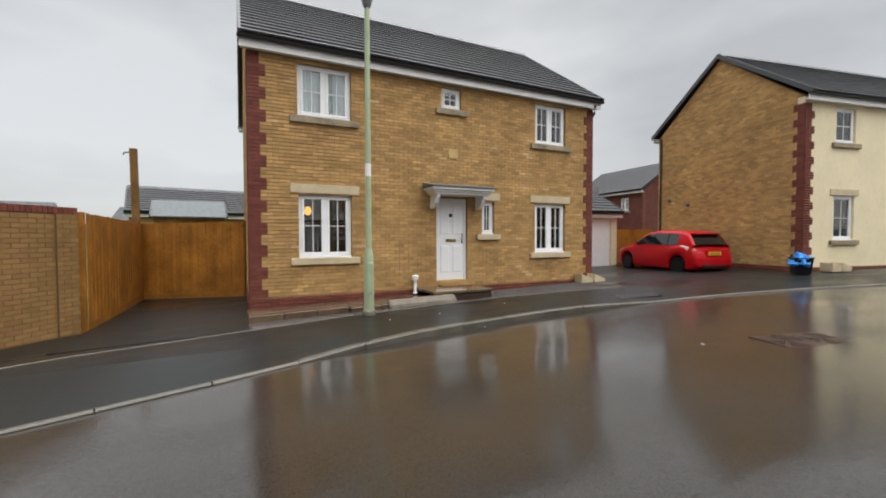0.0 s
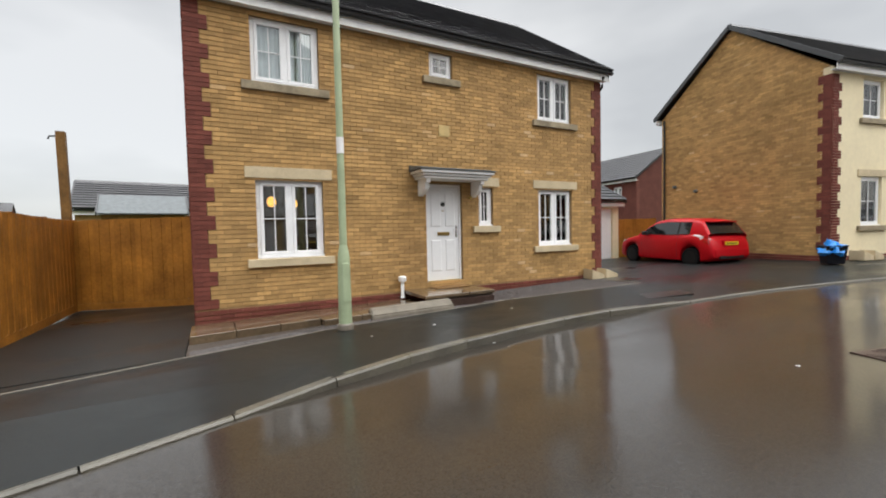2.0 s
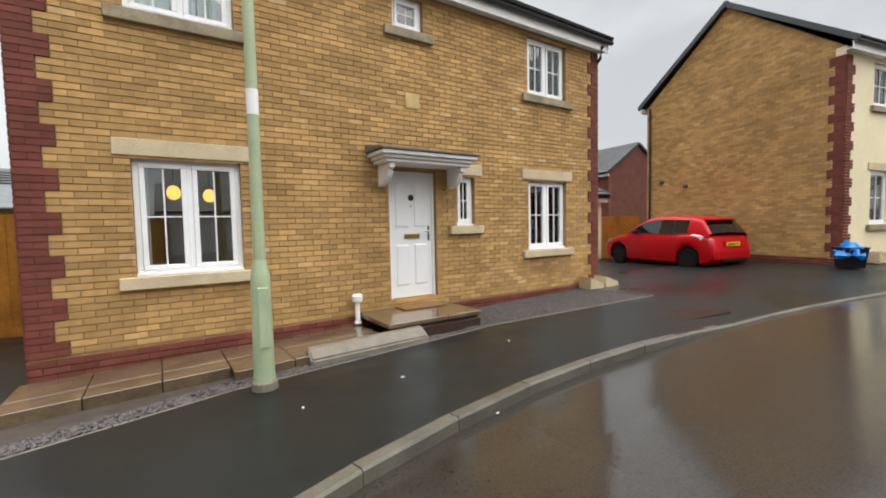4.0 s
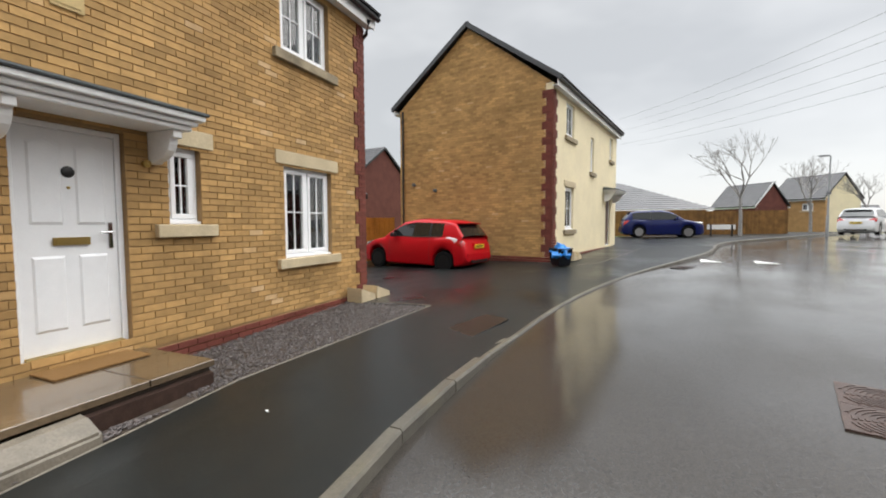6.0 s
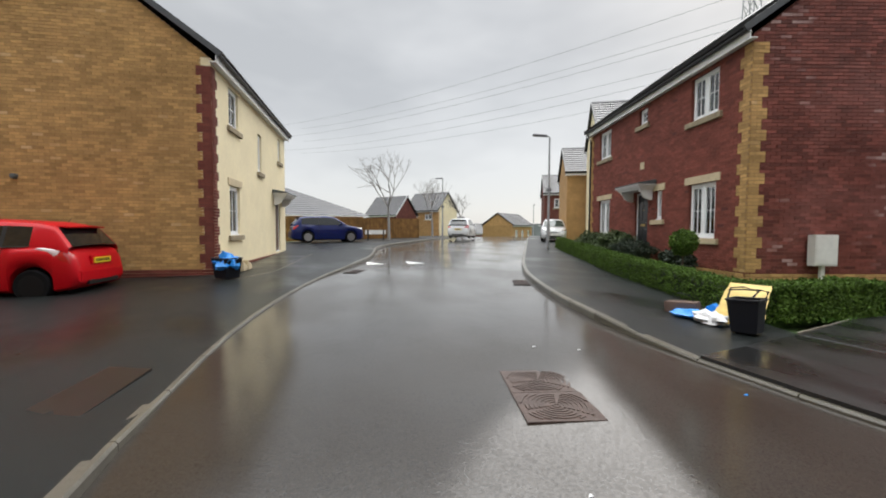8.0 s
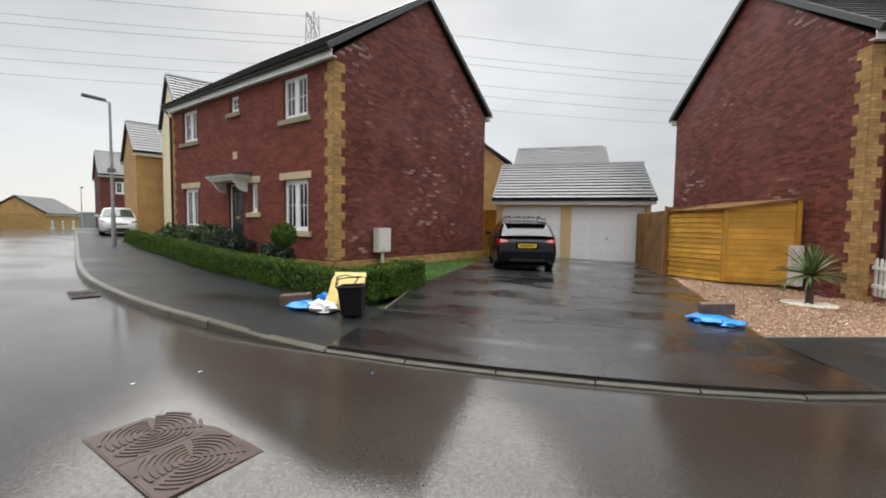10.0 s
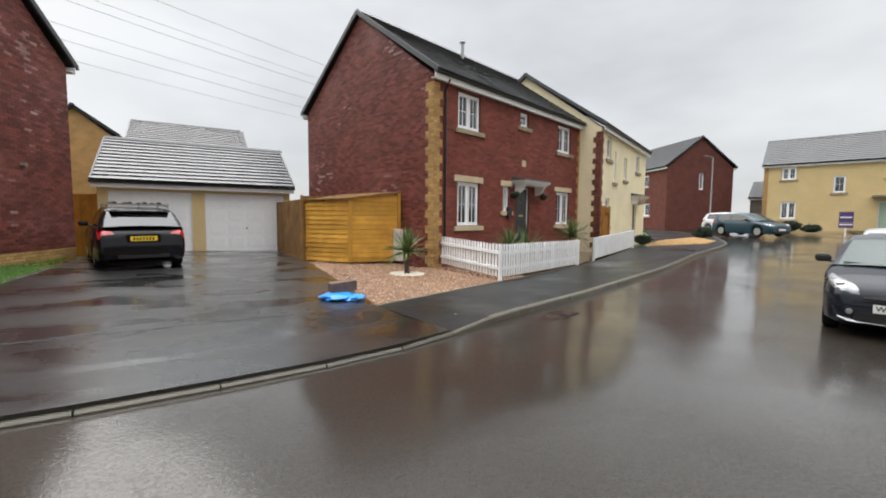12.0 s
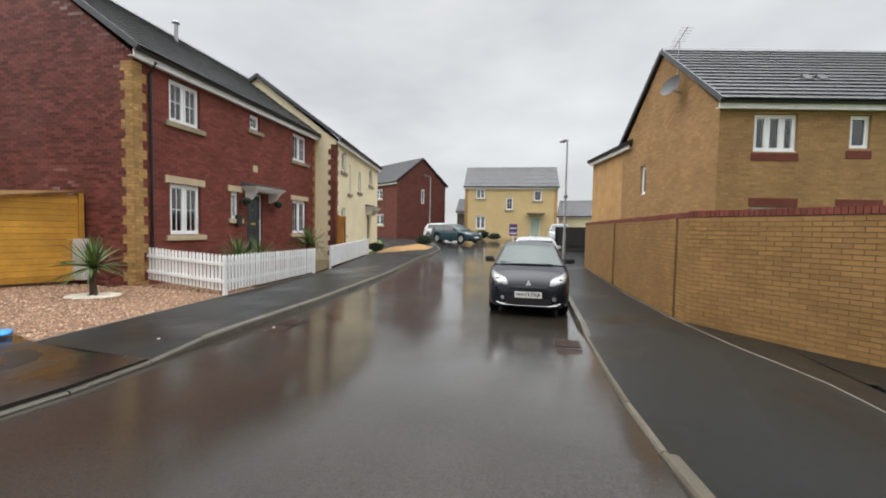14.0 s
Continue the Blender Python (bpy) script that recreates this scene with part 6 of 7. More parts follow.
b2 = tub(pose(14.45, 6.0, 0.31, 0, 0, 40), "open black plastic bin holding a blue bag", 0.5, 0.45)


def crumple(name, at, size, material, label, seed, category="bag", flatz=0.35, rag=0.3):
    """A slumped sack: a rounded sheet thrown into folds."""
    t = thing(name, at, label, category)
    b = Build()
    n, m = 22, 9
    off = seed * 7.3
    for i in range(m + 1):
        ph = math.pi * i / m
        for k in range(n):
            th = 2 * math.pi * k / n
            d = Vector((math.sin(ph) * math.cos(th), math.sin(ph) * math.sin(th), math.cos(ph)))
            w = 1 + rag * noise.noise(d * 2.1 + Vector((off, 0, 0))) + rag * 0.6 * noise.noise(d * 5.0 + Vector((0, off, 0)))
            p = Vector((d.x * size[0], d.y * size[1], max(d.z, -flatz) * size[2])) * w
            b.v.append((p.x, p.y, max(0.002, p.z + size[2] * flatz)))
    b.f = [(i * n + k, i * n + (k + 1) % n, (i + 1) * n + (k + 1) % n, (i + 1) * n + k) for i in range(m) for k in range(n)]
    part("sack", b, material, t, smooth=True)
    return t


crumple("blue_bag", pose(7.99, -0.52, 0.2, 0, 0, 10), (0.28, 0.16, 0.08), BLUE, "flattened blue plastic bag on the footway", 1, rag=0.6)
crumple("blue_bag", pose(7.82, -0.85, 0.2, 0, 0, -20), (0.16, 0.12, 0.14), BLUE, "slumped blue plastic bag against the hedge", 2, rag=0.6)
crumple("white_sack", pose(7.65, -0.42, 0.2, 0, 0, 5), (0.20, 0.13, 0.11), WHITEBAG, "crumpled white sack on the footway", 3, rag=0.5)
crumple("blue_bag", pose(2.13, -2.25, 0.05, 0, 0, 0), (0.30, 0.27, 0.08), BLUE, "flattened blue plastic bag at the corner of the gravel", 4, rag=0.3)
crumple("blue_bag", pose(1.90, -2.05, 0.05, 0, 0, 30), (0.2, 0.12, 0.06), BLUE, "corner of a blue plastic bag on the footway", 5, rag=0.3)
crumple("blue_bag", pose(14.42, 5.98, 0.44, 0, 0, 0), (0.27, 0.25, 0.22), BLUE, "blue plastic bag stuffed into the black bin", 6, flatz=0.9, rag=0.5)
yb = thing("yellow_bag", pose(7.47, -0.79, 0.19, 0, 0, 12), "yellow woven recycling bag with black handles, leaning on the hedge", "bag")
b = Build()
n = 12
for i in range(n + 1):
    for k in range(n + 1):
        u, v = i / n - 0.5, k / n
        bulge = 0.11 * math.cos(u * math.pi) * math.sin(v * math.pi * 0.9 + 0.2)
        b.v.append((u * (0.60 - 0.12 * v) + 0.02 * noise.noise(Vector((u * 6, v * 6, 1))), 0.24 - 0.42 * v + bulge + 0.02 * noise.noise(Vector((u * 7, v * 7, 5))) - 0.0, 0.02 + 0.50 * v))
for i in range(n + 1):
    for k in range(n + 1):
        x, y, z = b.v[i * (n + 1) + k]
        u, v = i / n - 0.5, k / n
        b.v.append((x * 0.96, y - 0.14 * math.cos(u * math.pi) * (1.05 - v), z))
N1 = (n + 1) * (n + 1)
for i in range(n):
    for k in range(n):
        q = (i * (n + 1) + k, (i + 1) * (n + 1) + k, (i + 1) * (n + 1) + k + 1, i * (n + 1) + k + 1)
        b.f += [q, tuple(N1 + j for j in q[::-1])]
for k in range(n):
    for a_ in (0, n):
        q = (a_ * (n + 1) + k, a_ * (n + 1) + k + 1, N1 + a_ * (n + 1) + k + 1, N1 + a_ * (n + 1) + k)
        b.f.append(q)
part("sack", b, YELLOW, yb, smooth=True)
part("handle", Build().tube([(-0.14, 0.18, 0.36), (-0.18, 0.05, 0.46), (0.0, 0.01, 0.50), (0.15, 0.01, 0.47), (0.12, 0.18, 0.34)], 0.012, 6), BINMAT, yb, "black webbing handle", smooth=True)


def weight(x, y, z, yaw):
    t = thing("brick", pose(x, y, z, 0, 4, yaw), "brown concrete block weighing the bag down", "brick")
    part("block", Build().box(-0.22, 0.22, -0.11, 0.11, 0, 0.17), WEIGHT, t, bevel=0.008)
    handle(t, [(-0.15, 0.0, 0.17), (-0.12, 0.0, 0.26), (0.05, 0.0, 0.30), (0.12, 0, 0.2)], 0.006)


weight(8.27, -0.68, 0.2, 20)
weight(2.03, -2.35, 0.15, 0)

# meter cabinet on a stake beside the gable
mc = thing("meter_cabinet", house_c.matrix_basis @ pose(TW + 0.16, 1.5, 0, 0, 0, 90), "white meter cabinet on a post against the brick gable", "cabinet")
part("body", Build().box(-0.24, 0.24, -0.1, 0.1, 0.33, 0.98), METER, mc, bevel=0.01)
part("door", Build().box(-0.21, 0.21, -0.112, -0.1, 0.37, 0.94), METER, mc, bevel=0.004)
part("post", Build().box(-0.04, 0.04, -0.03, 0.03, -0.5, 0.33), METER, mc)


# ---- plants ----
def leaf_card(b, p, size, rng, flatten=1.0):
    """A small folded leaf."""
    m = Euler((rng.uniform(0, 6.28), rng.uniform(0, 6.28), rng.uniform(0, 6.28))).to_matrix()
    w = size * 0.42
    vs = [Vector((0, 0, 0)), Vector((w, size * 0.5, size * 0.12)), Vector((0, size, 0)), Vector((-w, size * 0.5, size * 0.12))]
    vs = [p + m @ v for v in vs]
    b.add([tuple(v) for v in vs], [(0, 1, 2), (0, 2, 3)])


def hedge_run(line, width, h, count, seed, label, material=HEDGE, leaf=0.035):
    rng = random.Random(seed)
    t = thing("hedge", pose(0, 0, 0), label, "hedge")
    pts = resample(line, 0.25)
    inner, leaves = Build(), Build()
    seg = len(pts) - 1
    for i in range(seg + 1):
        p = pts[i]
        d = (pts[min(i + 1, seg)] - pts[max(0, i - 1)]).normalized()
        s = Vector((-d.y, d.x))
        z = level(p.x, p.y) + 0.02
        wob = 0.04 * noise.noise(Vector((i * 0.6, seed, 0)))
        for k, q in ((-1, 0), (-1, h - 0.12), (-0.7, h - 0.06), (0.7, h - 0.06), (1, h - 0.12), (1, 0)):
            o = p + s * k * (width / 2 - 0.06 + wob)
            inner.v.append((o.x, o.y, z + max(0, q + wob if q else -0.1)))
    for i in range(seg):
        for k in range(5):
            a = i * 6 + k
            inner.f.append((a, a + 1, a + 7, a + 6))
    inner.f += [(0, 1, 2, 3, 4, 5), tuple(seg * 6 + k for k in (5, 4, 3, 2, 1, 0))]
    # the core's near-black colour stands for the shade between the leaves
    part("core", inner, HEDGE_SHADE_PARASOL, t)
    for _ in range(count):
        f = rng.random() * seg
        i = min(int(f), seg - 1)
        p = pts[i].lerp(pts[i + 1], f - i)
        d = (pts[i + 1] - pts[i]).normalized()
        s = Vector((-d.y, d.x))
        side = rng.random()
        wob = 0.05 * noise.noise(Vector((f * 0.8, seed, 3))) + 0.03 * noise.noise(Vector((f * 3, seed, 9)))
        if side < 0.36:
            o, z = p + s * rng.uniform(-1, 1) * width / 2, h + wob + rng.uniform(-0.05, 0.03)
        else:
            sg_ = 1 if side < 0.68 else -1
            zz = rng.uniform(0.0, 1.0)
            o, z = p + s * sg_ * (width / 2 + wob + rng.uniform(-0.05, 0.02) - 0.04 * zz * zz), zz * h
        leaf_card(leaves, Vector((o.x, o.y, level(o.x, o.y) + 0.02 + z)), leaf * rng.uniform(0.7, 1.3), rng)
    raw("foliage", leaves, material, t, label="small dark leaves")
    return t


hedge_run([(22.4, -9.3), (19.4, -7.35), (15.5, -5.2), (12.5, -3.45), (10.1, -2.4), (8.6, -1.75), (7.75, -1.35)], 0.46, 0.46, 70000, 3, "low clipped green hedge along the footway", leaf=0.032)
hedge_run([(7.75, -1.35), (7.45, -2.2), (7.35, -3.6)], 0.5, 0.48, 22000, 4, "low clipped green hedge along the driveway", leaf=0.038)


def bush(x, y, r, h, material, count, seed, label, leaf=0.05, name="shrub", z0=0.0):
    rng = random.Random(seed)
    t = thing(name, pose(x, y, level(x, y) + 0.02 + z0), label, "shrub")
    twigs, leaves = Build(), Build()
    for k in range(9):
        a = k * 0.7
        twigs.tube([(0, 0, 0), (math.cos(a) * r * 0.4, math.sin(a) * r * 0.4, h * 0.5), (math.cos(a) * r * 0.7, math.sin(a) * r * 0.7, h * 0.85)], [0.02, 0.012, 0.004], 5)
    part("stems", twigs, TRUNK, t)
    for _ in range(count):
        d = Vector((rng.gauss(0, 1), rng.gauss(0, 1), rng.gauss(0, 1))).normalized()
        w = 0.72 + 0.35 * noise.noise(d * 2.2 + Vector((seed, 0, 0))) + rng.uniform(-0.22, 0.14)
        p = Vector((d.x * r * w, d.y * r * w, h * 0.5 + d.z * h * 0.5 * w))
        leaf_card(leaves, p, leaf * rng.uniform(0.7, 1.3), rng)
    raw("foliage", leaves, material, t, label="uneven clumps of leaves")
    return t


bush(13.4, -5.0, 0.7, 0.85, CONIFER, 9000, 1, "dark spreading conifer behind the hedge", 0.05)
bush(11.3, -4.3, 0.45, 0.7, CONIFER, 3000, 2, "small dark shrub behind the hedge", 0.07)
bush(14.9, -5.9, 0.95, 1.05, SHRUB, 6000, 3, "grey-green rounded shrub behind the hedge", 0.08)
bush(17.4, -7.2, 0.9, 0.95, SHRUB, 5000, 4, "olive green rounded shrub behind the hedge", 0.09)
bush(-22.9, -9.3, 0.6, 0.7, CONIFER, 2500, 5, "dark low shrub on the corner garden", 0.09)
bush(-34.5, -9.0, 0.8, 0.8, CONIFER, 2500, 6, "dark low shrub under the yellow house", 0.1)
bush(-33.8, -7.5, 0.6, 0.6, CONIFER, 2000, 7, "dark low shrub under the yellow house", 0.1)
bush(-16.2, -8.9, 0.5, 0.5, CONIFER, 2000, 8, "low dark shrub beside the picket fence", 0.08)
pot = thing("planter", pose(10.55, -3.55, 0.24), "black pot with a clipped ball tree by the door", "planter")
part("pot", Build().lathe([(0.13, 0), (0.17, 0.35), (0.19, 0.37), (0.19, 0.40), (0.15, 0.40), (0.14, 0.34)], n=16), GUTTER, pot, smooth=True)
part("stem", Build().tube([(0, 0, 0.3), (0.01, 0, 0.7)], 0.018, 7), TRUNK, pot)
tl = Build()
rng = random.Random(8)
for _ in range(4200):
    d = Vector((rng.gauss(0, 1), rng.gauss(0, 1), rng.gauss(0, 1))).normalized()
    leaf_card(tl, Vector((0, 0, 0.92)) + d * (0.27 + rng.uniform(-0.07, 0.02) + 0.03 * noise.noise(d * 3)), 0.045, rng)
raw("foliage", tl, HEDGE, pot, label="clipped ball of small leaves")


def cordyline(x, y, z, h, blades, length, seed, label, spiky=1.0):
    rng = random.Random(seed)
    t = thing("cordyline", pose(x, y, z), label, "palm")
    part("trunk", Build().tube([(0, 0, -0.05), (0.015, 0.0, h * 0.5), (0.0, 0.02, h)], [0.075, 0.055, 0.06], 10), TRUNK, t, smooth=True)
    for i in range(blades):
        a = i * 2.399 + rng.uniform(-0.2, 0.2)
        el = rng.uniform(-0.25, 1.45)
        L = length * rng.uniform(0.75, 1.1)
        w = rng.uniform(0.016, 0.026)
        droop = rng.uniform(0.1, 0.5) * (1.3 - el * 0.6)
        pts = []
        for k in range(6):
            s = k / 5
            r = L * s * math.cos(el) * (1 - 0.1 * droop * s)
            zz = h + L * s * math.sin(el) - droop * L * s * s * 0.55
            pts.append((Vector((math.cos(a) * r, math.sin(a) * r, zz)), w * (1 - s ** 2.2) + 0.002))
        side = Vector((-math.sin(a), math.cos(a), 0))
        b = Build()
        for p, ww in pts:
            b.v += [tuple(p - side * ww + Vector((0, 0, 0.006))), tuple(p - Vector((0, 0, 0.004))), tuple(p + side * ww + Vector((0, 0, 0.006)))]
        for k in range(5):
            q = k * 3
            b.f += [(q, q + 1, q + 4, q + 3), (q + 1, q + 2, q + 5, q + 4)]
        raw("leaf", b, PALM, t, kind="")
    return t


cordyline(-0.42, -4.85, 0.02, 0.55, 120, 0.72, 5, "green cordyline in the tan gravel inside a ring of white pebbles")
cordyline(-3.9, -5.0, 0.05, 0.42, 90, 0.85, 6, "spiky green cordyline behind the picket fence")
cordyline(-4.9, -5.4, 0.05, 0.45, 80, 0.80, 7, "spiky green cordyline behind the picket fence")
cordyline(-7.6, -6.0, -0.05, 0.85, 110, 0.8, 8, "drooping green cordyline between the picket fences")
rg = random.Random(12)
ring = Build()
for _ in range(420):
    a, r = rg.uniform(0, 6.28), 0.42 * math.sqrt(rg.uniform(0.05, 1))
    x, y = -0.42 + r * math.cos(a) * 1.05, -4.85 + r * math.sin(a) * 1.0
    s = rg.uniform(0.02, 0.04)
    z = level(x, y) + 0.03
    ring.add([(x + s, y, z), (x, y + s * 0.8, z), (x - s, y, z), (x, y - s * 0.8, z), (x, y, z + s * 0.8), (x, y, z - s)], [(0, 1, 4), (1, 2, 4), (2, 3, 4), (3, 0, 4), (1, 0, 5), (2, 1, 5), (3, 2, 5), (0, 3, 5)])
raw("white_pebbles", ring, PEBBLE, label="ring of cream pebbles round the cordyline")


def bare_tree(x, y, h, seed, label):
    rng = random.Random(seed)
    t = thing("bare_tree", pose(x, y, level(x, y)), label, "tree")
    trunk, crown = Build(), Build()
    trunk.tube([(0, 0, -0.3), (0.05, 0.0, h * 0.2), (0.0, 0.08, h * 0.38)], [0.13, 0.10, 0.075], 8)

    def grow(p, d, L, r, deep):
        q = p + d * L
        mid = p + d * L * 0.5 + Vector((rng.uniform(-1, 1), rng.uniform(-1, 1), rng.uniform(0, 1))) * L * 0.06
        crown.tube([p, mid, q], [r, r * 0.8, r * 0.6], 5 if deep < 3 else 3, caps=False)
        if deep >= 6 or L < 0.15:
            return
        for _ in range(3 if deep < 2 else rng.choice((2, 2, 3))):
            e = (d + Vector((rng.gauss(0, 0.45), rng.gauss(0, 0.45), rng.gauss(0.12, 0.25)))).normalized()
            grow(q, e, L * rng.uniform(0.62, 0.86), r * 0.62, deep + 1)

    for _ in range(4):
        grow(Vector((0, 0.08, h * 0.37)), Vector((rng.gauss(0, 0.4), rng.gauss(0, 0.4), 1)).normalized(), h * 0.2, 0.055, 1)
    part("trunk", trunk, TWIG_HAZED, t, smooth=True)
    raw("crown", crown, TWIG_HAZED, t, label="bare forking twigs")
    return t


bare_tree(34.6, -3.0, 6.6, 1, "bare young tree by the far fence")
bare_tree(40.0, -8.5, 5.2, 2, "bare young tree farther along the road")
bare_tree(46.0, -14.3, 4.6, 3, "bare young tree near the brow of the road")

# power lines and the head of a pylon
pw = thing("power_lines", pose(0, 0, 0), "thin power lines sagging across the grey sky", "cable")
for i, (z, off) in enumerate(((31, -5), (31, 5), (37, -6), (37, 6), (43, -5), (43, 5))):
    b = Build()
    a_, c_ = Vector((55.6 - off * 0.4, -76.5 + off * 0.9, z)), Vector((224 - off * 0.4, -3 + off * 0.9, z + 8))
    pts = []
    for k in range(21):
        s = k / 20
        p = a_.lerp(c_, s)
        p.z -= 3.0 * 4 * s * (1 - s)
        pts.append(tuple(p))
    b.tube(pts, 0.04, 4)
    part("cable", b, CABLE, pw)
    b = Build()
    c_ = Vector((-120 - off * 0.4, -150 + off * 0.9, z))
    b.tube([tuple(a_.lerp(c_, k / 8) - Vector((0, 0, 12 * (k / 8) * (1 - k / 8)))) for k in range(9)], 0.04, 4)
    part("cable", b, CABLE, pw)
py = thing("pylon", pose(55.6, -76.5, 0), "steel lattice pylon rising behind the houses", "pylon")
pb = Build()
for sx, sy in ((-1, -1), (1, -1), (1, 1), (-1, 1)):
    pb.tube([(sx * 4, sy * 4, 0), (sx * 1.3, sy * 1.3, 28), (sx * 0.9, sy * 0.9, 46)], 0.11, 4)
for k in range(15):
    z, z2 = k * 3.06, (k + 1) * 3.06
    s1, s2 = np.interp(z, (0, 28, 46), (4, 1.3, 0.9)), np.interp(z2, (0, 28, 46), (4, 1.3, 0.9))
    for u in ((-1, -1, 1, -1), (1, -1, 1, 1), (1, 1, -1, 1), (-1, 1, -1, -1)):
        pb.tube([(u[0] * s1, u[1] * s1, z), (u[2] * s2, u[3] * s2, z2)], 0.06, 3)
        pb.tube([(u[2] * s1, u[3] * s1, z), (u[0] * s2, u[1] * s2, z2)], 0.06, 3)
part("lattice", pb, GALV, py)
for z in (31.5, 37.5, 43.5):
    part("crossarm", Build().tube([(2, -5, z), (0, 0, z + 0.8), (-2, 5, z)], 0.12, 4), GALV, py)
sb = thing("sale_board", pose(-32.4, -5.3, 0.15, 0, 0, 100), "purple and white sale board on a post", "sign")
part("post", Build().box(-0.04, 0.04, 0.0, 0.06, 0, 1.9), WHITE, sb)
part("panel", Build().box(-0.35, 0.35, -0.02, -0.001, 1.2, 1.9), PURPLE, sb)
part("lower_panel", Build().box(-0.35, 0.35, -0.021, -0.002, 0.85, 1.17), PURPLE, sb)
part("strip", Build().box(-0.3, 0.3, -0.026, -0.021, 1.02, 1.1).box(-0.28, 0.28, -0.026, -0.021, 1.5, 1.58), PLATE_W, sb)

par = thing("garden_parasol", pose(-14.9, 5.3, -0.1), "dark green garden parasol standing behind the brick wall", "parasol")
part("canopy", Build().lathe([(0.85, 1.95), (0.80, 2.02), (0.45, 2.28), (0.06, 2.48)], n=8), HEDGE_SHADE_PARASOL, par, "dark green fabric canopy")
part("pole", Build().lathe([(0.02, 0.0), (0.02, 1.94)], n=8), GALV, par)
board_fence("side_fence", (-22.6, 2.2), (-23.4, 0.1), 0.3, 0.3, 1.45, "black-stained timber fence at the end of the brick wall", GUTTER)
wc = thing("wall_cabinet", pose(-1.22, -7.15, 0.1, 0, 0, 105.5), "pale grey-white utility cabinet against the red brick gable", "cabinet")
part("body", Build().box(-0.24, 0.24, -0.13, 0.02, 0.0, 0.98), METER, wc, bevel=0.01)
part("door", Build().box(-0.20, 0.20, -0.142, -0.13, 0.06, 0.92), METER, wc, bevel=0.004)


# ---- cars ----
def paint(name, color, rough=0.3, coat=0.6):
    return mat(name, color, rough, coat=coat, spread=0.04, scale=2.0, spec=0.15)


CAR_RED = paint("red_car_paint", (0.46, 0.002, 0.008), 0.5, 0.3)
CAR_BLACK = paint("black_car_paint", (0.004, 0.004, 0.005), 0.25, 0.4)
CAR_GREY = paint("dark_grey_car_paint", (0.007, 0.0095, 0.015), 0.25, 0.5)
CAR_TEAL = paint("teal_car_paint", (0.016, 0.045, 0.062))
CAR_WHITE = paint("white_car_paint", (0.62, 0.63, 0.64))
CAR_BLUE = paint("blue_car_paint", (0.006, 0.012, 0.085))
CAR_SILVER = paint("silver_car_paint", (0.42, 0.44, 0.46))
CARGLASS = mat("car_glass", (0.010, 0.012, 0.013), 0.04, spec=0.9)
SCREEN = mat("windscreen_glass", (0.035, 0.055, 0.050), 0.05, spec=0.6)
HEADLAMP = mat("clear_headlamp", (0.27, 0.275, 0.28), 0.12, metal=0.5, coat=1.0, spread=0.35, scale=14)
HEADLAMP_R = mat("clear_rear_lamp", (0.62, 0.50, 0.50), 0.15, coat=1.0, spread=0.1)
TAIL = mat("red_tail_lamp", (0.42, 0.008, 0.01), 0.15, coat=1.0)
ALLOY = mat("alloy_wheel", (0.42, 0.42, 0.43), 0.3, metal=0.8)
WHEEL_BLACK = mat("black_wheel", (0.009, 0.009, 0.010), 0.45, spec=0.25)

SMALL = dict(L=3.78, W=1.66, top=[(0, .52), (.04, .66), (.14, .74), (.45, .86), (.8, .93), (1.05, .98), (2.0, .97), (3.2, .99), (3.62, .97), (3.74, .86), (3.78, .60)],
             wid=[(0, .66), (.05, .80), (.15, .89), (.4, .97), (.8, 1.0), (3.0, 1.0), (3.5, .97), (3.7, .90), (3.78, .78)], roof=[(.95, .97), (1.75, 1.35), (2.2, 1.42), (3.05, 1.39), (3.35, 1.31), (3.68, .98)], ax=(.74, 3.18), wr=.29, glassy=(1.62, 3.36))
HATCH = dict(L=3.85, W=1.70, top=[(0, .50), (.04, .64), (.14, .74), (.5, .86), (.95, .96), (1.2, 1.0), (2.3, .99), (3.2, 1.02), (3.6, 1.0), (3.78, .90), (3.85, .55)],
             wid=[(0, .70), (.05, .82), (.15, .90), (.4, .97), (.8, 1.0), (3.2, 1.0), (3.6, .97), (3.78, .92), (3.85, .84)], roof=[(.98, .99), (1.65, 1.42), (2.1, 1.50), (3.1, 1.47), (3.45, 1.40), (3.72, 1.03)], ax=(.72, 3.15), wr=.305, glassy=(1.55, 3.4))
FAMILY = dict(L=4.36, W=1.82, top=[(0, .52), (.04, .66), (.15, .74), (.6, .86), (1.1, .95), (1.3, .99), (2.6, .99), (3.7, 1.02), (4.1, 1.0), (4.28, .90), (4.36, .55)],
              wid=[(0, .70), (.05, .82), (.15, .90), (.4, .97), (.8, 1.0), (3.6, 1.0), (4.05, .97), (4.28, .93), (4.36, .86)], roof=[(1.15, .99), (1.95, 1.41), (2.4, 1.485), (3.5, 1.45), (3.85, 1.38), (4.22, 1.02)], ax=(.85, 3.5), wr=.325, glassy=(1.8, 3.85))
SUV = dict(L=4.5, W=1.84, top=[(0, .58), (.04, .76), (.15, .90), (.6, 1.0), (1.1, 1.08), (1.3, 1.1), (2.6, 1.08), (3.8, 1.12), (4.2, 1.1), (4.4, 1.0), (4.5, .60)],
           wid=[(0, .74), (.05, .84), (.15, .92), (.4, .98), (.8, 1.0), (3.8, 1.0), (4.2, .97), (4.42, .93), (4.5, .86)], roof=[(1.1, 1.1), (1.85, 1.58), (2.3, 1.66), (3.6, 1.62), (4.0, 1.54), (4.35, 1.12)], ax=(.88, 3.55), wr=.35, glassy=(1.7, 4.0))


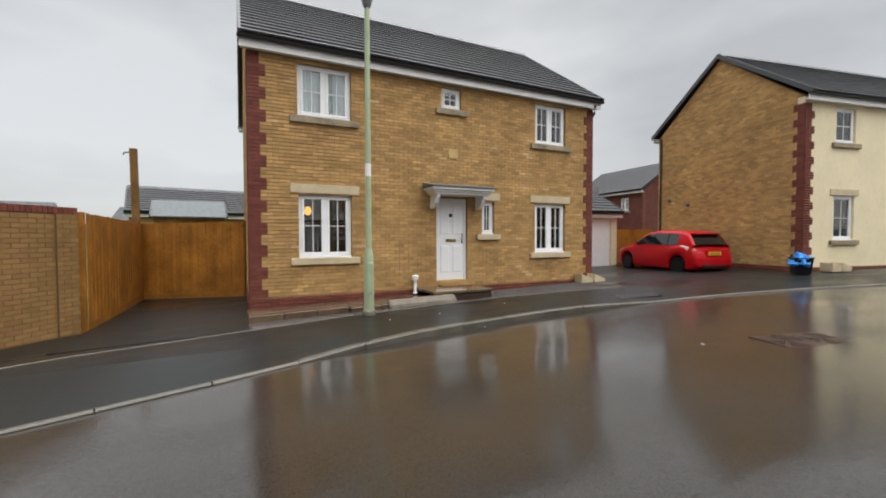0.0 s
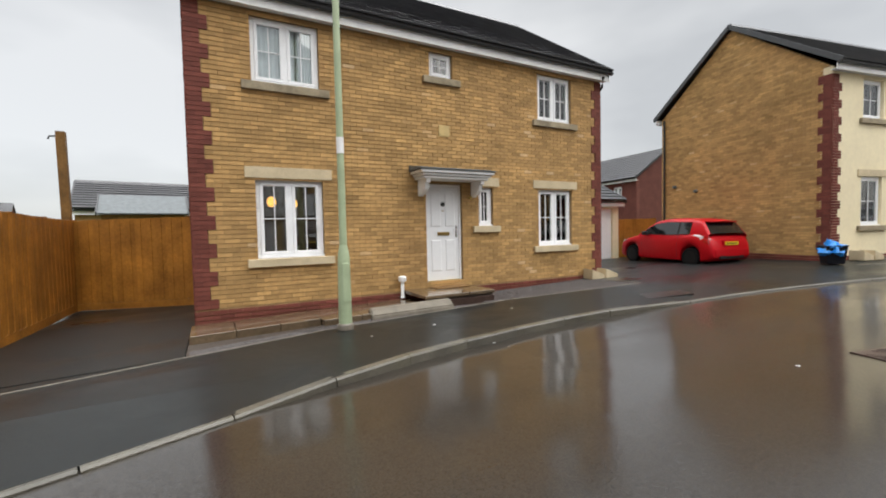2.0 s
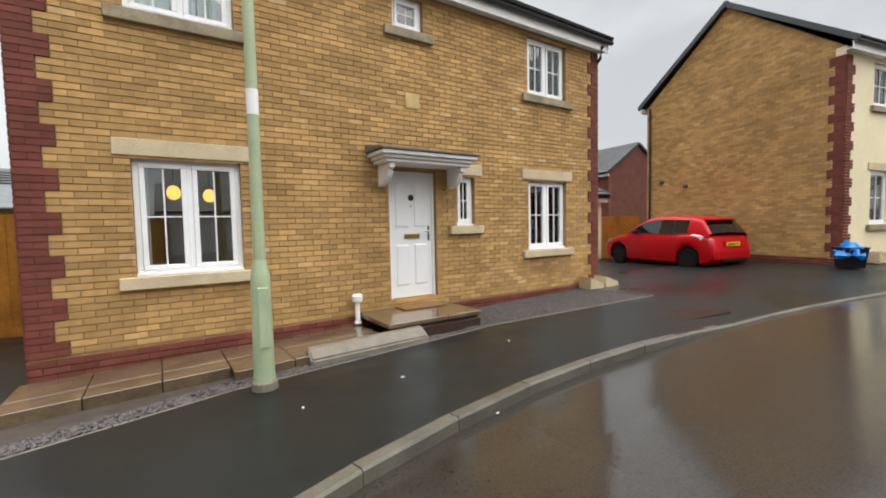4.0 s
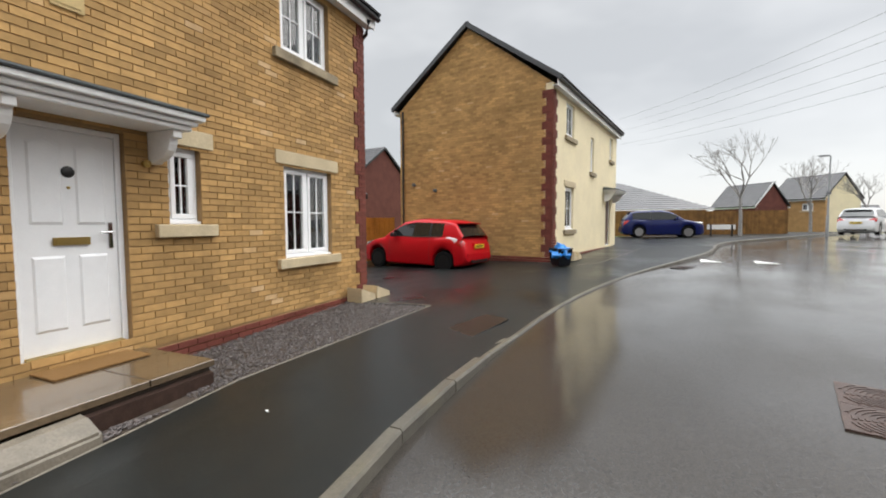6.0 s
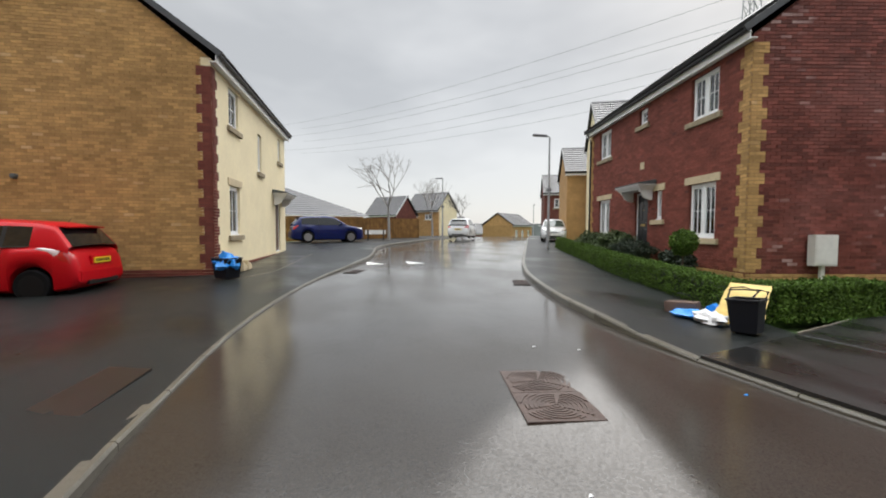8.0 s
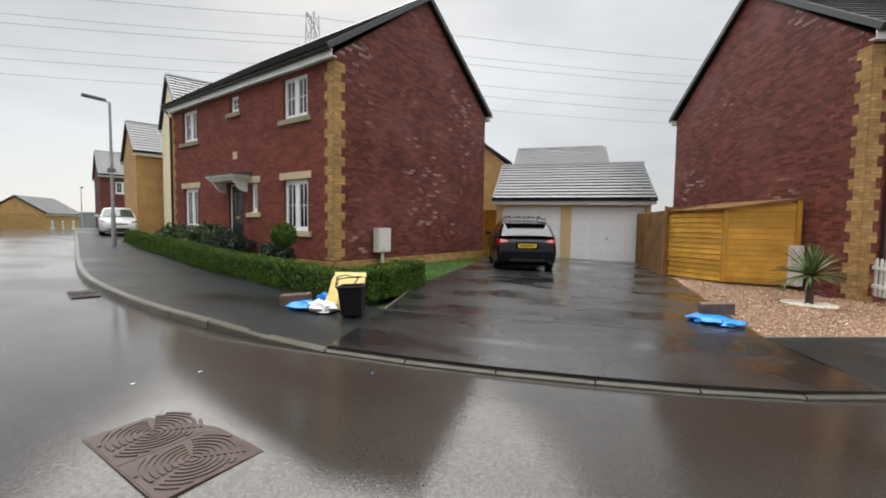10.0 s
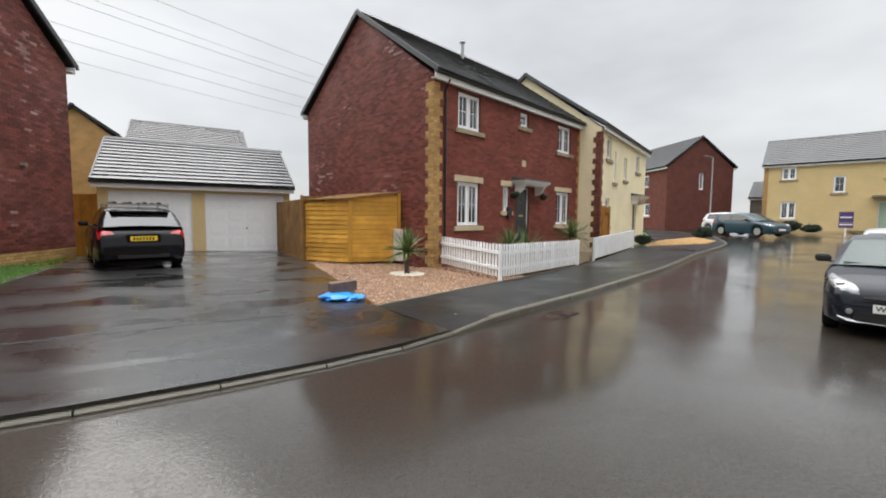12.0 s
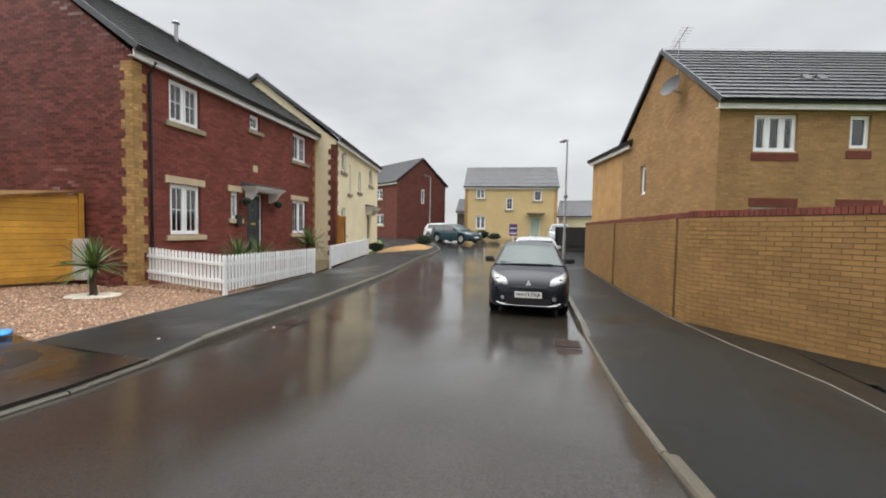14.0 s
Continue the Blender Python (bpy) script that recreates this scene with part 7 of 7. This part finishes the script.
def smooth_curve(points, spread=0.07):
    """A function through points whose corners are rounded off."""
    px, pz = zip(*points)
    xs = np.linspace(px[0], px[-1], 161)
    zs = np.interp(xs, px, pz)
    k = max(1, int(spread / (xs[1] - xs[0])))
    pad = np.concatenate([2 * zs[0] - zs[k:0:-1], zs, 2 * zs[-1] - zs[-2:-k - 2:-1]])
    out = np.convolve(pad, np.ones(2 * k + 1) / (2 * k + 1), "valid")
    return lambda x: float(np.interp(x, xs, out))


def car(at, shape, body, label, rims=ALLOY, plate_text="", front_logo=False, doors=4, rails=False, plates=(True, True), name="car"):
    """A car with its front at x = 0 and its tail along +x."""
    c = thing(name, at, label, "car")
    L, W, wr = shape["L"], shape["W"], shape["wr"]
    hw = W / 2
    top = smooth_curve(shape["top"], 0.05)
    wide = smooth_curve(shape["wid"], 0.04)
    wid = lambda x: wide(x) * hw
    roof = shape["roof"]
    ax = shape["ax"]
    arch = wr + 0.045

    def low(x):
        base = float(np.interp(x, (0, 0.12, 0.4, L - 0.4, L - 0.1, L), (0.27, 0.19, 0.17, 0.18, 0.24, 0.34)))
        for a in ax:
            if abs(x - a) < arch:
                base = max(base, wr + math.sqrt(arch ** 2 - (x - a) ** 2))
        return base

    def section(x):
        """The right half of the body's outline across, from under the sill to the middle of the bonnet."""
        lo, hi, w = low(x), top(x), wid(x)
        hi = max(hi, lo + 0.12)
        d = hi - lo
        end = min(1.0, x / 0.25, (L - x) / 0.25)
        return [(0.0, lo), (w * 0.86, lo), (w * 0.965, lo + min(0.05, d * 0.2)), (w * 0.995, lo + d * 0.30), (w, lo + d * 0.52), (w * 0.988, lo + d * 0.72), (w * 0.962, lo + d * 0.86), (w * (0.90 + 0.02 * end), hi - 0.016), (w * 0.80, hi + 0.006), (w * 0.45, hi + 0.028), (0.0, hi + 0.036)]

    def skin(x, u, out=0.0):
        """A point on the body at station x and place u along its section, a little proud."""
        q = section(x)
        i = min(int(u), len(q) - 2)
        y, z = (q[i][k] + (q[i + 1][k] - q[i][k]) * (u - i) for k in (0, 1))
        ty, tz = q[i + 1][0] - q[i][0], q[i + 1][1] - q[i][1]
        n = math.hypot(ty, tz) or 1.0
        return x, y + out * tz / n, z - out * ty / n

    def patch(nm, s_, edges, material, lab, out=0.007, shift=0.0, n=7, m=5):
        """A lamp or trim piece laid on the body: edges gives (x, u) along its lower and its upper line."""
        b_ = Build()
        lo_, hi_ = edges
        for i in range(n):
            a_ = i / (n - 1)
            p0 = [float(np.interp(a_, np.linspace(0, 1, len(lo_)), [e[k] for e in lo_])) for k in (0, 1)]
            p1 = [float(np.interp(a_, np.linspace(0, 1, len(hi_)), [e[k] for e in hi_])) for k in (0, 1)]
            for j in range(m):
                f_ = j / (m - 1)
                rim = out if 0 < i < n - 1 and 0 < j < m - 1 else -0.004
                x, y, z = skin(p0[0] + (p1[0] - p0[0]) * f_, p0[1] + (p1[1] - p0[1]) * f_, rim)
                b_.v.append((x + shift * (1 if rim > 0 else 0), s_ * y, z))
        b_.f = [(i * m + j, (i + 1) * m + j, (i + 1) * m + j + 1, i * m + j + 1) for i in range(n - 1) for j in range(m - 1)]
        return part(nm, b_, material, c, lab, smooth=True)

    xs = sorted({0.0, 0.01, 0.03, 0.06, 0.10, 0.15, 0.21, L - 0.01, L - 0.03, L - 0.07, L - 0.13, L, *[float(v) for v in np.linspace(0.28, L - 0.2, 34)], *[a + arch * k for a in ax for k in (-1.001, -0.995, -0.95, -0.85, -0.6, -0.3, 0, 0.3, 0.6, 0.85, 0.95, 0.995, 1.001)]})
    b = Build()
    n = 0
    for x in xs:
        half = section(x)
        ring = half + [(-y, z) for y, z in half[-2:0:-1]]
        n = len(ring)
        b.v += [(x, y, z) for y, z in ring]
    m = len(xs)
    for i in range(m - 1):
        for k in range(n):
            b.f.append((i * n + k, i * n + (k + 1) % n, (i + 1) * n + (k + 1) % n, (i + 1) * n + k))
    b.f += [tuple(range(n)), tuple((m - 1) * n + k for k in range(n))[::-1]]
    part("body", b, body, c, smooth=True)

    # cabin: one shell whose cells are paint, glass or black pillar
    x0, x1 = roof[0][0], roof[-1][0]
    xa, xb = roof[1][0], roof[-2][0]
    rz = smooth_curve(roof, 0.06)
    tum = 0.80
    belt = hw * 0.915
    full = roof[2][1] - top(roof[2][0])
    mid = (xa + xb) / 2 + (0.10 if doors == 2 else -0.05)
    tail = x1 - (0.62 if doors == 2 else 0.42)
    cuts = [mid - 0.03, mid + 0.04, tail, xa, xb, x0 + 0.30, mid + 1.0]
    gx = sorted({x0, x1, *cuts, *[float(v) for v in np.linspace(x0 + 0.06, x1 - 0.04, 24)]})
    gx = [g_ for i, g_ in enumerate(gx) if i == 0 or g_ - gx[i - 1] > 0.012 or g_ in cuts]
    rows = []
    for x in gx:
        z0 = top(x) - 0.03
        z1 = max(rz(x), z0 + 0.012)
        h_ = z1 - z0
        yt = belt * (1 - (1 - tum) * min(1.0, h_ / full))
        bow = 0.13 * max(0.0, 1 - (x - x0) / (xa - x0 + 0.25)) - 0.07 * max(0.0, 1 - (x1 - x) / (x1 - xb + 0.15))
        half = [(belt, z0), (belt - 0.006, z0 + 0.035 + 0.02 * h_), (yt + (belt - yt) * 0.12 + 0.006, z0 + h_ * 0.84), (yt - 0.012, z0 + h_ * 0.955), (yt - 0.07, z1 + 0.004), (yt * 0.5, z1 + 0.024), (0, z1 + 0.032)]
        rows.append([(x - bow * (1 - (y / (yt + 0.001)) ** 2 if abs(y) < yt else 0), y, z) for y, z in half + [(-y, z) for y, z in half[-2::-1]]])
    k_ = len(rows[0])
    sets = collections.defaultdict(list)
    for i in range(len(gx) - 1):
        xm = (gx[i] + gx[i + 1]) / 2
        for k in range(k_ - 1):
            side = min(k, k_ - 2 - k)
            if side == 1 and x0 + 0.30 < xm < tail:
                kind_ = "door_pillar" if mid - 0.03 < xm < mid + 0.04 else "side_window"
            elif side >= 4 and xm < xa - 0.02:
                kind_ = "windscreen"
            elif side >= 4 and xm > xb + 0.02:
                kind_ = "rear_window"
            else:
                kind_ = "roof"
            key = (kind_, 0 if side > 3 or kind_ == "roof" else 1 if k < k_ / 2 else 2, xm > mid if kind_ == "side_window" else False)
            sets[key].append((i, k))
    for (kind_, _, _), cells in sets.items():
        g = Build()
        index = {}
        for i, k in cells:
            f_ = []
            for a_, e_ in ((i, k), (i, k + 1), (i + 1, k + 1), (i + 1, k)):
                if (a_, e_) not in index:
                    index[(a_, e_)] = len(g.v)
                    g.v.append(rows[a_][e_])
                f_.append(index[(a_, e_)])
            g.f.append(tuple(f_))
        part(kind_, g, {"roof": body, "windscreen": SCREEN, "door_pillar": GUTTER}.get(kind_, CARGLASS), c, {"side_window": "dark side glass", "rear_window": "dark rear glass"}.get(kind_, ""), smooth=True)
    for s_ in (-1, 1):
        for xd in ([mid + 0.03, roof[0][0] + 0.22] + ([tail - 0.10] if doors == 4 else [])):
            sl = Build()
            for u in (2.4, 3, 4, 5, 6, 7):
                for dx in (0.0, 0.009):
                    x, y, z = skin(xd + dx, u, 0.0015)
                    sl.v.append((x, s_ * y, z))
            sl.f = [(2 * i, 2 * i + 1, 2 * i + 3, 2 * i + 2) for i in range(5)]
            part("shut_line", sl, GUTTER, c)
        for xh in ([mid - 0.17] + ([mid + 0.78] if doors == 4 else [])):
            _, y, z = skin(xh, 6.0)
            part("door_handle", Build().box(xh, xh + 0.17, s_ * y - 0.012, s_ * y + 0.022, z - 0.03, z), body, c, bevel=0.006)
        part("belt_trim", Build().tube([(v, s_ * (belt + 0.004), top(v) + 0.012) for v in np.linspace(x0 + 0.34, tail - 0.03, 8)], 0.009, 5), GUTTER, c)
        mi = part("mirror", Build().box(-0.06, 0.08, -0.105, 0.105, -0.065, 0.065), body if body not in (CAR_GREY, CAR_RED) else GUTTER, c, "black door mirror", bevel=0.028, segments=3, smooth=True)
        part("mirror_stalk", Build().tube([(x0 + 0.42, s_ * (hw * 0.88), top(x0) + 0.02), (x0 + 0.44, s_ * (hw + 0.03), top(x0) + 0.05)], 0.022, 6), GUTTER, c)
        mi.matrix_basis = pose(x0 + 0.44, s_ * (hw + 0.06), top(x0) + 0.085)
    # wheels
    for a in ax:
        for s_ in (-1, 1):
            part("wheel_well", Build().box(a - arch, a + arch, s_ * hw * 0.42, s_ * hw * 0.76, 0.2, wr + arch - 0.02), BLACK, c)
            wh = thing("wheel", pose(a, s_ * (hw - 0.125), wr), "wheel", "")
            del wh["label"]
            wh.parent = c
            part("tyre", Build().lathe([(wr * 0.62, -0.095), (wr * 0.93, -0.10), (wr, -0.07), (wr, 0.07), (wr * 0.93, 0.10), (wr * 0.66, 0.095)], n=28, axis="y"), BLACK, wh, smooth=True)
            y1 = 0.098 * s_
            part("rim", Build().lathe([(wr * 0.69, y1 * 1.01), (wr * 0.63, y1 * 1.0), (wr * 0.58, y1 * 0.4)], n=28, axis="y"), rims, wh, smooth=True)
            sp = Build()
            for k in range(5):
                an = k * 2 * math.pi / 5 + 0.3
                for da in (-0.13, 0.13):
                    u = Vector((math.cos(an + da), 0, math.sin(an + da)))
                    u2 = Vector((math.cos(an + da * 2.2), 0, math.sin(an + da * 2.2)))
                    v = Vector((-math.sin(an), 0, math.cos(an)))
                    q = [u * wr * 0.12 - v * 0.014, u2 * wr * 0.62 - v * 0.016, u2 * wr * 0.62 + v * 0.016, u * wr * 0.12 + v * 0.014]
                    sp.prism([tuple(w_) for w_ in q], (0, y1 * 0.72, 0), (0, y1 * 0.98, 0))
            part("spokes", sp, rims, wh)
            part("hub", Build().lathe([(0.05, y1 * 0.6), (0.05, y1 * 0.98), (0.02, y1 * 1.0)], n=12, axis="y"), rims, wh)
    part("underbody", Build().box(0.25, L - 0.25, -hw * 0.72, hw * 0.72, 0.16, 0.45), BLACK, c)

    # front face
    nose = lambda y, z: float(np.interp(z, [section(v)[-1 if abs(y) < 0.2 else -2][1] for v in (0.0, 0.03, 0.06, 0.1, 0.15, 0.25)], (0.0, 0.03, 0.06, 0.1, 0.15, 0.25)))
    for s_ in (-1, 1):
        patch("headlamp", s_, ([(0.035, 8.5), (0.06, 7.5), (0.13, 6.2), (0.48, 6.3)], [(0.11, 8.6), (0.24, 8.35), (0.38, 8.0), (0.56, 7.3)]), HEADLAMP, "clear silvery headlamp", 0.012, -0.006, n=9, m=6)
        x, y, z = skin(0.15, 7.75)
        part("lamp_reflector", Build().lathe([(0.055, 0.10), (0.055, -0.010), (0.040, -0.026), (0.012, -0.032)], (x, s_ * y, z), 14, "x"), CHROME, c, smooth=True)
        x, y, z = skin(0.30, 7.3)
        part("lamp_reflector", Build().lathe([(0.028, 0.06), (0.028, -0.012), (0.008, -0.02)], (x, s_ * y, z + 0.004), 10, "x"), CHROME, c, smooth=True)
        part("fog_surround", Build().lathe([(0.085, 0.14), (0.085, 0.018), (0.07, 0.01)], (0, s_ * hw * 0.60, 0.38), 14, "x"), GUTTER, c)
        part("fog_lamp", Build().lathe([(0.05, 0.10), (0.05, 0.004), (0.03, -0.004)], (0, s_ * hw * 0.60, 0.38), 12, "x"), HEADLAMP, c)
    zg = 0.60
    gl = Build()
    for i in range(9):
        y = -0.36 + i * 0.09
        f_ = 1 - (y / 0.37) ** 2 if abs(y) < 0.37 else 0.0
        for dz in (0.034 * f_ + 0.006, -0.016):
            gl.v.append((nose(y, zg + dz) + 0.03 * (y / hw) ** 2 - 0.024, y, zg + dz))
        gl.v.append((0.2, y, zg))
    gl.f = [(3 * i + a_, 3 * i + 3 + a_, 3 * i + 3 + e_, 3 * i + e_) for i in range(8) for a_, e_ in ((0, 1), (1, 2), (2, 0))]
    part("grille", gl, GUTTER, c)
    part("lower_intake", Build().prism([(-0.009, -0.36, 0.245), (-0.009, 0.36, 0.245), (-0.009, 0.45, 0.30), (-0.009, 0.42, 0.385), (-0.009, -0.42, 0.385), (-0.009, -0.45, 0.30)], (0, 0, 0), (0.1, 0, 0)), GUTTER, c, bevel=0.006)
    if front_logo:
        for s_ in (-1, 1):
            part("splitter", Build().tube([(0.035, s_ * hw * 0.74, 0.29), (0.0, s_ * hw * 0.62, 0.25), (-0.012, s_ * hw * 0.46, 0.235)], [0.012, 0.016, 0.008], 6), ALLOY, c, "bright trim strip under the bumper", smooth=True)
        part("intake_trim", Build().tube([(0.02, -hw * 0.66, 0.30), (-0.012, -hw * 0.50, 0.245), (-0.016, 0, 0.232), (-0.012, hw * 0.50, 0.245), (0.02, hw * 0.66, 0.30)], 0.005, 6), ALLOY, c, "thin bright trim", smooth=True)
    if plates[0]:
        part("number_plate", Build().box(-0.022, -0.008, -0.26, 0.26, 0.395, 0.51), PLATE_W, c, "white front number plate")
        if plate_text:
            cu = bpy.data.curves.new("plate_text", "FONT")
            cu.body, cu.size, cu.align_x, cu.align_y, cu.extrude = plate_text, 0.098, "CENTER", "CENTER", 0.0015
            cu.offset = 0.0015
            tob = bpy.data.objects.new("tmp", cu)
            scene.collection.objects.link(tob)
            dg = bpy.context.evaluated_depsgraph_get()
            me = bpy.data.meshes.new_from_object(tob.evaluated_get(dg))
            bpy.data.objects.remove(tob)
            me.materials.clear()
            me.materials.append(INK)
            to = new("plate_lettering", me)
            to.parent = c
            to.matrix_basis = pose(-0.0262, 0, 0.4525, 90, 0, -90)
    if front_logo:
        lg = Build()
        zb = 0.665
        for an in (90, 210, 330):
            u = Vector((0.0, math.cos(radians(an)), math.sin(radians(an)))) * 0.028
            v = Vector((0.0, -math.sin(radians(an)), math.cos(radians(an)))) * 0.015
            lg.prism([(0, 0, 0), tuple(u + v), tuple(u * 2), tuple(u - v)], (nose(0, 0.63) - 0.012, 0, zb), (nose(0, 0.63) + 0.03, 0, zb))
        # plain white colour stands for the bright reflection on the chrome
        part("badge", lg, BAND, c, "plain three-part badge, coloured white for the shine of chrome")
        part("wiper", Build().tube([(x0 - 0.10, -0.50, top(x0) + 0.03), (x0 + 0.04, 0.20, top(x0) + 0.10)], 0.009, 5).tube([(x0 - 0.11, 0.0, top(x0) + 0.045), (x0 + 0.02, 0.62, top(x0) + 0.06)], 0.009, 5), GUTTER, c)
    # rear face
    for s_ in (-1, 1):
        if doors == 2:
            patch("side_lamp", s_, ([(L - 0.66, 6.5), (L - 0.48, 5.9), (L - 0.30, 5.4)], [(L - 0.62, 7.2), (L - 0.42, 7.7), (L - 0.24, 7.6)]), HEADLAMP_R, "clear wrap-round lamp", 0.016, n=8)
            patch("tail_lamp", s_, ([(L - 0.30, 5.4), (L - 0.18, 4.8), (L - 0.07, 4.9)], [(L - 0.24, 7.6), (L - 0.15, 7.8), (L - 0.08, 7.8)]), TAIL, "red tail lamp", 0.014, n=7)
        else:
            patch("tail_lamp", s_, ([(L - 0.42, 6.6), (L - 0.24, 5.2), (L - 0.06, 5.1)], [(L - 0.36, 7.4), (L - 0.20, 7.8), (L - 0.07, 8.5)]), TAIL, "red tail lamp", 0.016, n=8)
    if plates[1]:
        zp = 0.70
        xp = L - 0.03 if top(L - 0.04) > 0.8 else L - 0.01
        part("number_plate", Build().box(xp - 0.02, xp + 0.022, -0.26, 0.26, zp, zp + 0.11), PLATE_Y, c, "yellow rear number plate", bevel=0.003)
        t2 = Build()
        for i in range(7):
            x = -0.21 + i * 0.062
            t2.box(xp + 0.022, xp + 0.024, x, x + 0.038, zp + 0.025, zp + 0.085)
        part("plate_marks", t2, INK, c)
        part("plate_recess", Build().box(xp - 0.05, xp + 0.006, -0.33, 0.33, zp - 0.03, zp + 0.15), body, c, bevel=0.015)
    part("bumper", Build().prism([(L - 0.22, -wid(L - 0.2) * 0.99, 0.36), (L + 0.02, -wid(L) * 0.93, 0.36), (L + 0.045, 0, 0.36), (L + 0.02, wid(L) * 0.93, 0.36), (L - 0.22, wid(L - 0.2) * 0.99, 0.36)], (0, 0, 0), (0, 0, 0.22)), body, c, bevel=0.02, smooth=True)
    part("bumper_strip", Build().box(L - 0.04, L + 0.034, -hw * 0.55, hw * 0.55, 0.30, 0.40), GUTTER, c, bevel=0.01)
    part("spoiler", Build().prism([(xb - 0.05, -belt * tum * 0.92, rz(xb) + 0.012), (xb + 0.16, -belt * tum * 0.84, rz(xb) - 0.005), (xb + 0.19, 0, rz(xb) + 0.012), (xb + 0.16, belt * tum * 0.84, rz(xb) - 0.005), (xb - 0.05, belt * tum * 0.92, rz(xb) + 0.012)], (0, 0, 0), (0, 0, 0.028)), body, c, bevel=0.01)
    part("aerial", Build().tube([(xb - 0.25, 0, rz(xb) + 0.03), (xb - 0.12, 0, rz(xb) + 0.2)], 0.006, 5), GUTTER, c)
    if rails:
        for s_ in (-1, 1):
            part("roof_rail", Build().tube([(xa + 0.2, s_ * belt * tum * 0.92, roof[2][1] + 0.01), (xa + 0.3, s_ * belt * tum * 0.92, roof[2][1] + 0.07), (xb - 0.2, s_ * belt * tum * 0.92, roof[-3][1] + 0.07), (xb - 0.1, s_ * belt * tum * 0.92, roof[-2][1] + 0.03)], 0.014, 6), GUTTER, c)
        for xx in (xa + 0.5, xb - 0.4):
            part("roof_bar", Build().box(xx - 0.03, xx + 0.03, -belt * tum, belt * tum, roof[2][1] + 0.06, roof[2][1] + 0.09), ALLOY, c)
            for yy in np.linspace(-0.45, 0.45, 4):
                part("cycle_clamp", Build().box(xx - 0.07, xx + 0.07, yy - 0.05, yy + 0.05, roof[2][1] + 0.09, roof[2][1] + 0.13), GUTTER, c, bevel=0.01)
    return c


def ground(x, y, d=-0.07):
    return level(x, y) + d


DROP = -0.075
car(pose(-3.93, 3.07, ground(-5, 3, DROP), 0, 0, 193.5), SMALL, CAR_GREY, "small dark grey hatchback parked against the kerb, wet with rain", plate_text="WV13 FXA", front_logo=True)
car(pose(-13.0, 1.05, ground(-11, 1.5, DROP), 0, 0, 14), SMALL, CAR_SILVER, "silver hatchback parked along the kerb behind the grey car")
car(pose(15.05, 12.0, 0.10, 0, 0.8, -102), HATCH, CAR_RED, "bright red small hatchback with black wheels on the driveway", rims=WHEEL_BLACK, doors=2)
car(pose(6.12, -11.6, 0.17, 0, 0.5, 102), FAMILY, CAR_BLACK, "black hatchback with roof bars parked before the garage", rails=True)
car(pose(-26.6, -6.6, ground(-27.5, -9, -0.0), 0, 0, -109), FAMILY, CAR_TEAL, "dark teal estate car parked across the end of the road")
car(pose(-29.6, -9.3, ground(-30, -11, 0.0), 0, 0, -109), HATCH, CAR_WHITE, "white hatchback parked behind the teal car")
car(pose(32.0, -0.35, ground(31, 1, 0.0), 0, 0, 96), SUV, CAR_BLUE, "dark blue family car parked across the side road mouth")
car(pose(38.6, -11.3, ground(37, -10, 0.0), 0, 0, 146), SUV, CAR_WHITE, "white car parked at the far kerb near the brow")
car(pose(26.7, -12.1, ground(28, -13, 0.02), 0, 0, -35), HATCH, CAR_WHITE, "white hatchback parked on a drive by the road")
car(pose(-30.5, -0.9, ground(-30, 0, 0.0), 0, 0, 190), SUV, CAR_SILVER, "silver car parked beyond the black fence")

# ---- single bricks of the near wall ----
for lst, parent, to, material in LATER:
    brick_parts(lst, parent, pose(0, 0, 0), material)
